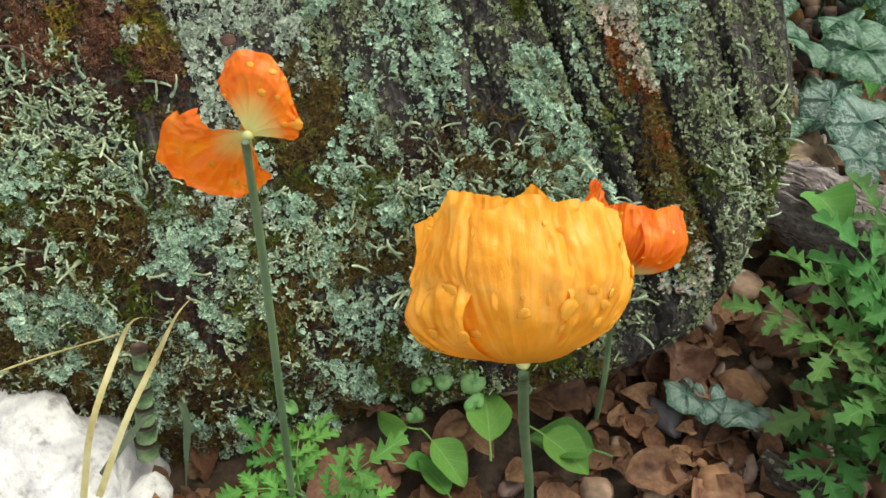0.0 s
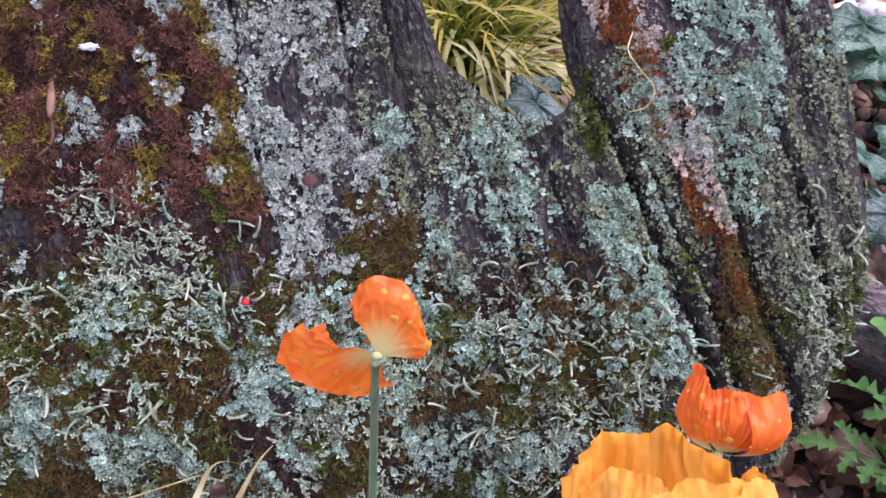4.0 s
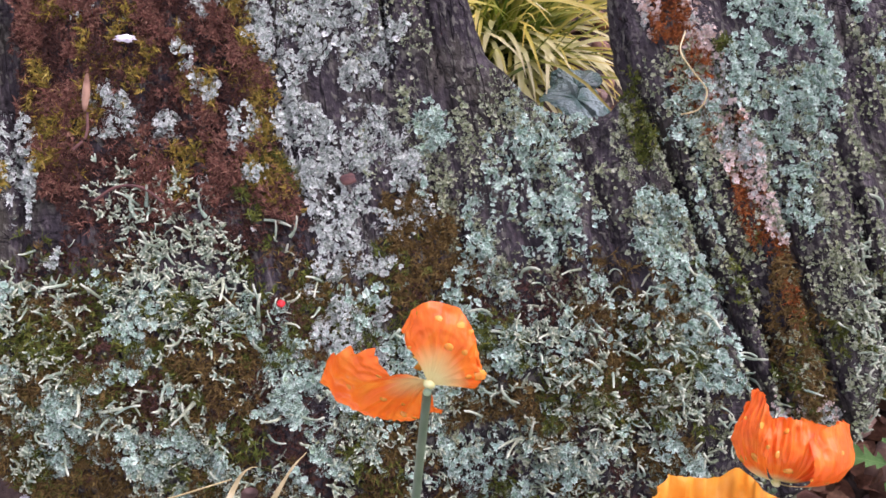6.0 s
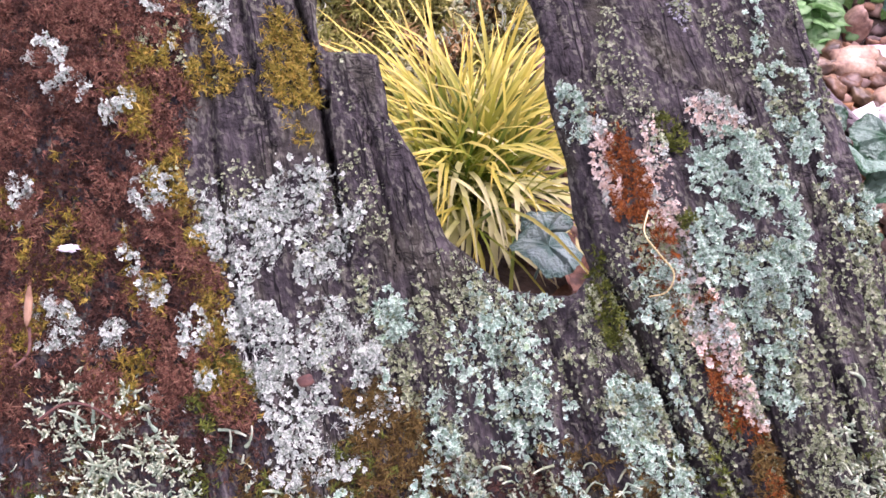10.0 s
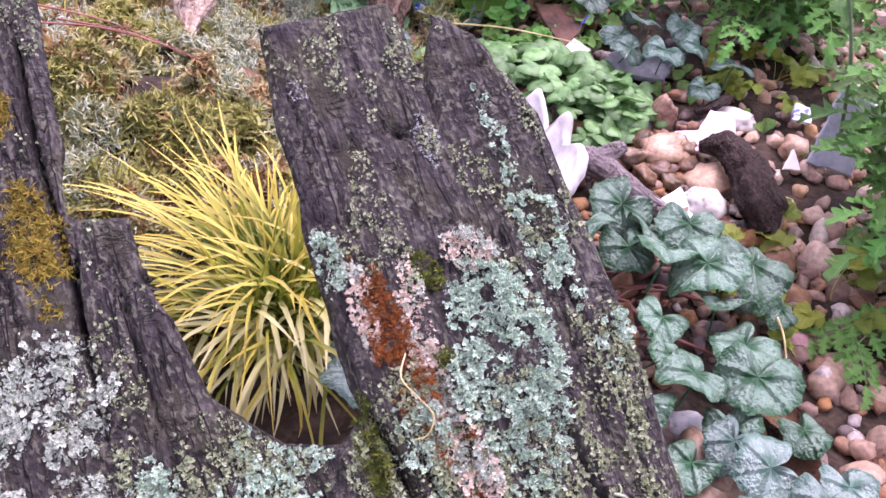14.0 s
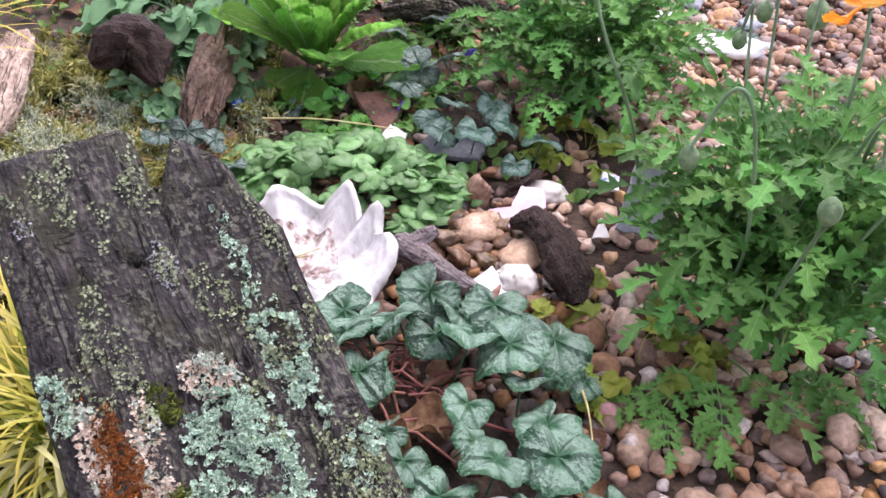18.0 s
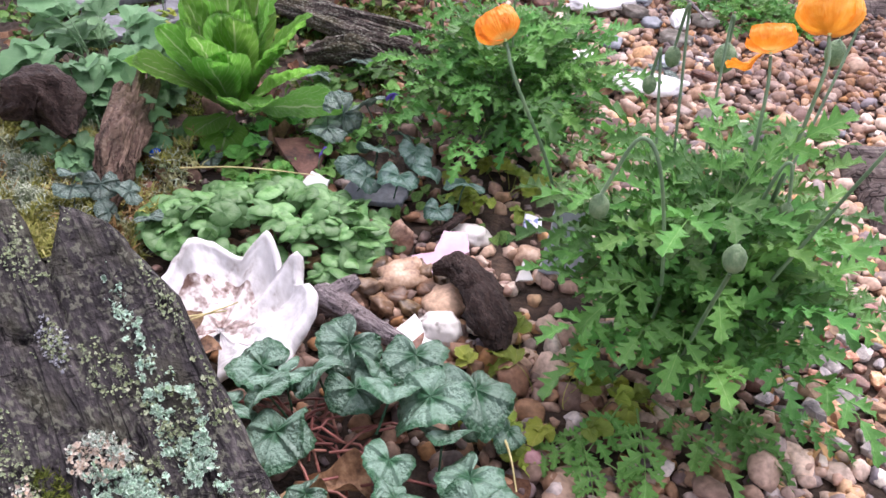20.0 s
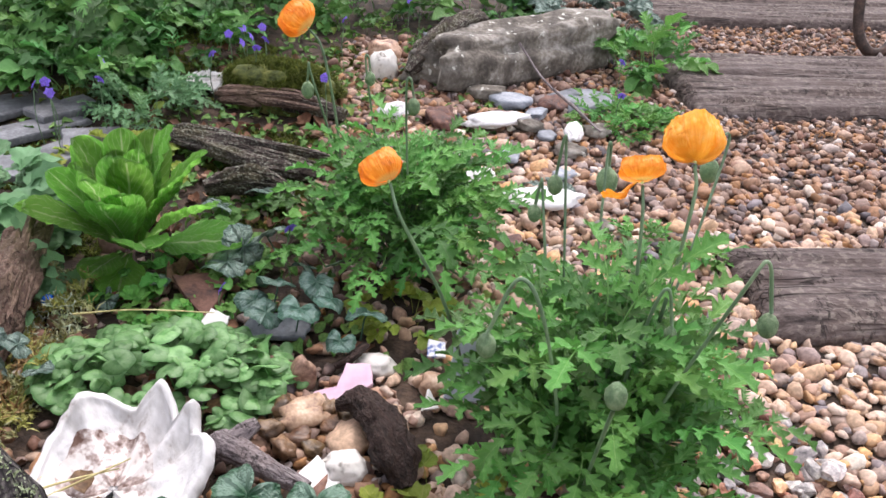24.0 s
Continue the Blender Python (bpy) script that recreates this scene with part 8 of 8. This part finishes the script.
for k, (x, y, rr, hh, n) in enumerate(((-0.86, 0.55, 0.16, 0.13, 80), (-0.66, 0.55, 0.14, 0.12, 80), (-0.78, 0.82, 0.2, 0.2, 80), (-0.5, 0.8, 0.2, 0.16, 80), (-0.25, 0.95, 0.16, 0.12, 50), (-1.05, 0.8, 0.2, 0.18, 40), (0.02, 0.95, 0.13, 0.1, 36), (-0.75, 0.38, 0.1, 0.09, 50), (-0.62, 0.36, 0.08, 0.09, 50), (-0.5, 0.55, 0.1, 0.08, 50))):
    bush("shrub", "low leafy green plant at the back of the bed", x, y, rr, hh, n, 600 + k, BACK, M_SHRUBDARK, "leafy plants at the back", 0.05)
bush("columbine", "columbine with blue-green rounded lobed leaves", -0.55, -0.07, 0.085, 0.14, 90, 620, TREFOIL, M_AQUILEGIA, "", 0.028)
bush("columbine", "columbine leaves over the mossy bank's edge", -0.49, -0.2, 0.055, 0.09, 44, 621, TREFOIL, M_AQUILEGIA, "", 0.024)
bush("cranesbill", "fresh green divided leaves beside the rock", 0.33, 0.66, 0.09, 0.08, 44, 622, BACK, M_POPPYLEAF, "", 0.05)
bush("creeping_weed", "low green weed creeping over gravel", 0.24, 0.4, 0.08, 0.02, 50, 623, BACK, M_SHRUB, "", 0.025)
bush("grey_leaf_plant", "grey-green large leaves behind the rock", 0.25, 0.92, 0.1, 0.08, 26, 624, TREFOIL, M_GREYLEAF, "", 0.05)
bush("fern", "small feathery grey-green fern leaves by the hump", -0.49, 0.3, 0.07, 0.05, 60, 625, POPPY_LEAVES, M_AQUILEGIA, "", 0.04)
bush("seedling", "small green seedling on gravel", 0.215, -0.02, 0.04, 0.015, 22, 626, BACK, M_SHRUB, "", 0.02)
bush("weed", "yellowing green leaves under the poppy plant", -0.005, -0.49, 0.06, 0.02, 26, 627, TREFOIL, M_YELLOWING, "", 0.022)
bush("weed", "small green weeds along the sleeper's edge", 0.285, -0.03, 0.03, 0.015, 24, 629, BACK, M_SHRUB, "", 0.02)
bush("weed", "low green weeds on gravel by the sleeper", 0.29, 0.37, 0.06, 0.02, 60, 630, BACK, M_SHRUB, "", 0.025)
bush("weed", "yellow-green leaves at the poppy plant's foot", -0.06, -0.2, 0.04, 0.02, 20, 631, TREFOIL, M_YELLOWING, "", 0.022)
bush("weed", "tiny green weeds between slates and primrose", -0.47, 0.12, 0.08, 0.03, 50, 632, TREFOIL, M_YELLOWING, "", 0.02)
bush("weed", "small green leaves on soil beside the shard", -0.3, -0.15, 0.09, 0.02, 70, 633, TREFOIL, M_SHRUB, "", 0.02)
bush("weed", "small green leaves on soil before the logs", -0.24, -0.02, 0.06, 0.02, 50, 634, TREFOIL, M_SHRUB, "", 0.02)
bush("weed", "dark green leaf tuft by the timber's end", -0.45, -0.9, 0.03, 0.06, 10, 628, BACK, M_SHRUB, "", 0.04)

VIOLET_PETAL = mesh_of("petal", *blade_mesh("", oval, 6, 4, 0.2, 0.3, 0.05, 2))
for k, (x, y, z) in enumerate(((-0.398, 0.456, 0.09), (-0.383, 0.492, 0.09), (-0.359, 0.448, 0.09), (-0.334, 0.438, 0.09), (-0.338, 0.392, 0.09), (-0.398, 0.352, 0.09), (-0.596, 0.179, 0.09), (-0.561, 0.151, 0.09), (-0.586, 0.192, 0.09), (-0.57, 0.165, 0.085), (-0.547, 0.297, 0.09), (-0.52, 0.215, 0.09), (-0.668, 0.473, 0.1), (-0.219, 0.542, 0.1), (-0.117, 0.695, 0.1), (-0.214, 0.273, 0.09), (-0.345, 0.47, 0.1), (-0.37, 0.43, 0.085), (0.254, 0.49, 0.07), (0.24, 0.381, 0.05), (-0.19, -0.14, 0.07), (-0.25, -0.2, 0.03), (-0.1, 0.75, 0.12))):
    vi = thing("violet_flower", "small purple-blue violet bloom on a thin stem", "flower", pose(x, y, z, 60, 0, k * 47), "violet flowers")
    for j, a in enumerate((0, 75, 145, 215, 285)):
        part("petal", VIOLET_PETAL, M_VIOLET, vi, "", pose(0, 0, 0, 12, 0, a) @ Matrix.Diagonal((0.012, 0.0075, 0.008, 1)))
    inv = vi.matrix_basis.inverted()
    foot = inv @ Vector((x, y, float(ground_z(x, y)) - z + z))
    part("stem", tube_mesh("stem", curve([tuple(foot), tuple(foot * 0.5 + Vector((0.004, 0, 0.004))), (0, 0, 0)], 5), 0.0007, 5), M_STEM, vi)

# ---- gravel ----
PEBS = [lump("pebble", (1.0, 0.62 + 0.07 * (k % 5), 0.5 + 0.06 * (k % 3)), 700 + k, 0.3, 2, 0, 1.5, 0.8, 4 + k % 6) for k in range(30)]
PEB_T = [(np.array([tuple(v.co) for v in p.vertices]), np.array([tuple(f.vertices) for f in p.polygons]), np.zeros((len(p.vertices), 2))) for p in PEBS[:10]]


def gravel_here(x, y):
    right = smooth(-0.04, 0.03, x + 0.25 * smooth(-0.3, 0.3, y) - 0.03) * smooth(1.9, 1.6, y)
    back = smooth(0.32, 0.22, x) * smooth(0.7, 0.8, y)
    nook = 0.8 * smooth(0.1, 0.05, np.hypot(x + 0.12, y + 0.37)) + 0.3 * smooth(-0.5, -0.3, x) * smooth(-0.75, -0.5, y) * smooth(0.2, -0.1, y)
    between = 0.85 * smooth(0.13, 0.07, np.hypot(x + 0.02, (y + 0.5) * 0.8))
    front = 0.28 * smooth(0.14, 0.06, np.hypot(x + 0.06, y + 0.9))
    return np.clip(np.maximum.reduce([right * (1 - back), nook, front, between]), 0, 1)


def gravel():
    r = np.random.default_rng(77)
    step = 0.015
    X, Y = np.meshgrid(np.arange(-0.5, 1.1, step), np.arange(-1.0, 1.35, step))
    x, y = X.ravel() + r.normal(0, 0.005, X.size), Y.ravel() + r.normal(0, 0.005, X.size)
    x2, y2 = x + r.normal(0, 0.01, x.size), y + r.normal(0, 0.01, x.size)
    x3, y3 = x + r.normal(0, 0.012, x.size), y + r.normal(0, 0.012, x.size)
    lay = np.r_[np.zeros(x.size), np.ones(x.size), np.ones(x.size) * 0.5]
    x, y = np.r_[x, x2, x3], np.r_[y, y2, y3]
    keep = (r.random(x.size) < gravel_here(x, y) * np.where(lay > 0.2, 0.75, 1)) & ~on_sleeper(x, y, 0.004)
    x, y, lay = x[keep], y[keep], lay[keep]
    fine = smooth(0.1, 0.5, y) * smooth(0.1, 0.35, x)
    size = np.exp(r.normal(math.log(0.0084), 0.32, x.size)) * (1 - 0.32 * fine) * np.where(lay > 0.2, 0.9, 1)
    z = ground_z(x, y) + size * 0.25 + lay * 0.007 * r.random(x.size)
    rot = turns(x.size, 0.35, 78)
    near = np.argsort(np.hypot((x - 0.24) * 1.2, (y + 0.4)))[:300]
    bed_of = thing("gravel", "mixed tan, brown and grey rounded gravel", "gravel", None, "", "structure")
    for i in near:
        m = Matrix(rot[i].tolist()).to_4x4()
        m.translation = (x[i], y[i], z[i])
        part("pebble", PEBS[i % 10 + 10 * (i * 7 % 3)], (M_PEBBLE, M_PEBBLEGREY, M_PEBBLEBROWN)[i * 7 % 3], bed_of, "", m @ Matrix.Diagonal((size[i], size[i], size[i], 1)))
    rest = np.setdiff1d(np.arange(x.size), near)
    low = [lump("pebble", (1.0, 0.75, 0.6), 760 + k, 0.3, 1, 0, 1.5, 0.8, 5) for k in range(6)]
    low = [(np.array([tuple(v.co) for v in p.vertices]), np.array([tuple(f.vertices) for f in p.polygons]), np.zeros((len(p.vertices), 2))) for p in low]
    X, Y = np.meshgrid(np.arange(1.1, 2.1, 0.018), np.arange(-1.0, 1.5, 0.018))
    fx, fy = X.ravel() + r.normal(0, 0.005, X.size), Y.ravel() + r.normal(0, 0.005, X.size)
    ok = ~on_sleeper(fx, fy, 0.004)
    fx, fy = fx[ok], fy[ok]
    scatter("gravel_bed", low, np.stack([fx, fy, ground_z(fx, fy) + 0.003], -1), turns(len(fx), 0.4, 79), np.exp(r.normal(math.log(0.011), 0.25, len(fx))), M_PEBBLES, "far stretch of mixed brown gravel", "gravel")
    front = rest[(y[rest] + 0.25 * r.normal(0, 0.3, len(rest)) < 0.05 + 0.2 * (x[rest] < 0.2)) & (x[rest] > -0.1) & (x[rest] + r.normal(0, 0.12, len(rest)) < 0.7) & (y[rest] + 0.5 * np.maximum(0, 0.25 - x[rest]) * -1 > -0.58)]
    rest = np.setdiff1d(rest, front)
    scatter("gravel_bed", PEB_T, np.stack([x, y, z], -1)[front], rot[front], size[front], M_PEBBLESPALE, "pale tan and cream gravel stones by the poppies", "gravel")
    scatter("gravel_bed", PEB_T, np.stack([x, y, z], -1)[rest], rot[rest], size[rest], M_PEBBLES, "mixed tan, brown and grey gravel stones", "gravel")


gravel()
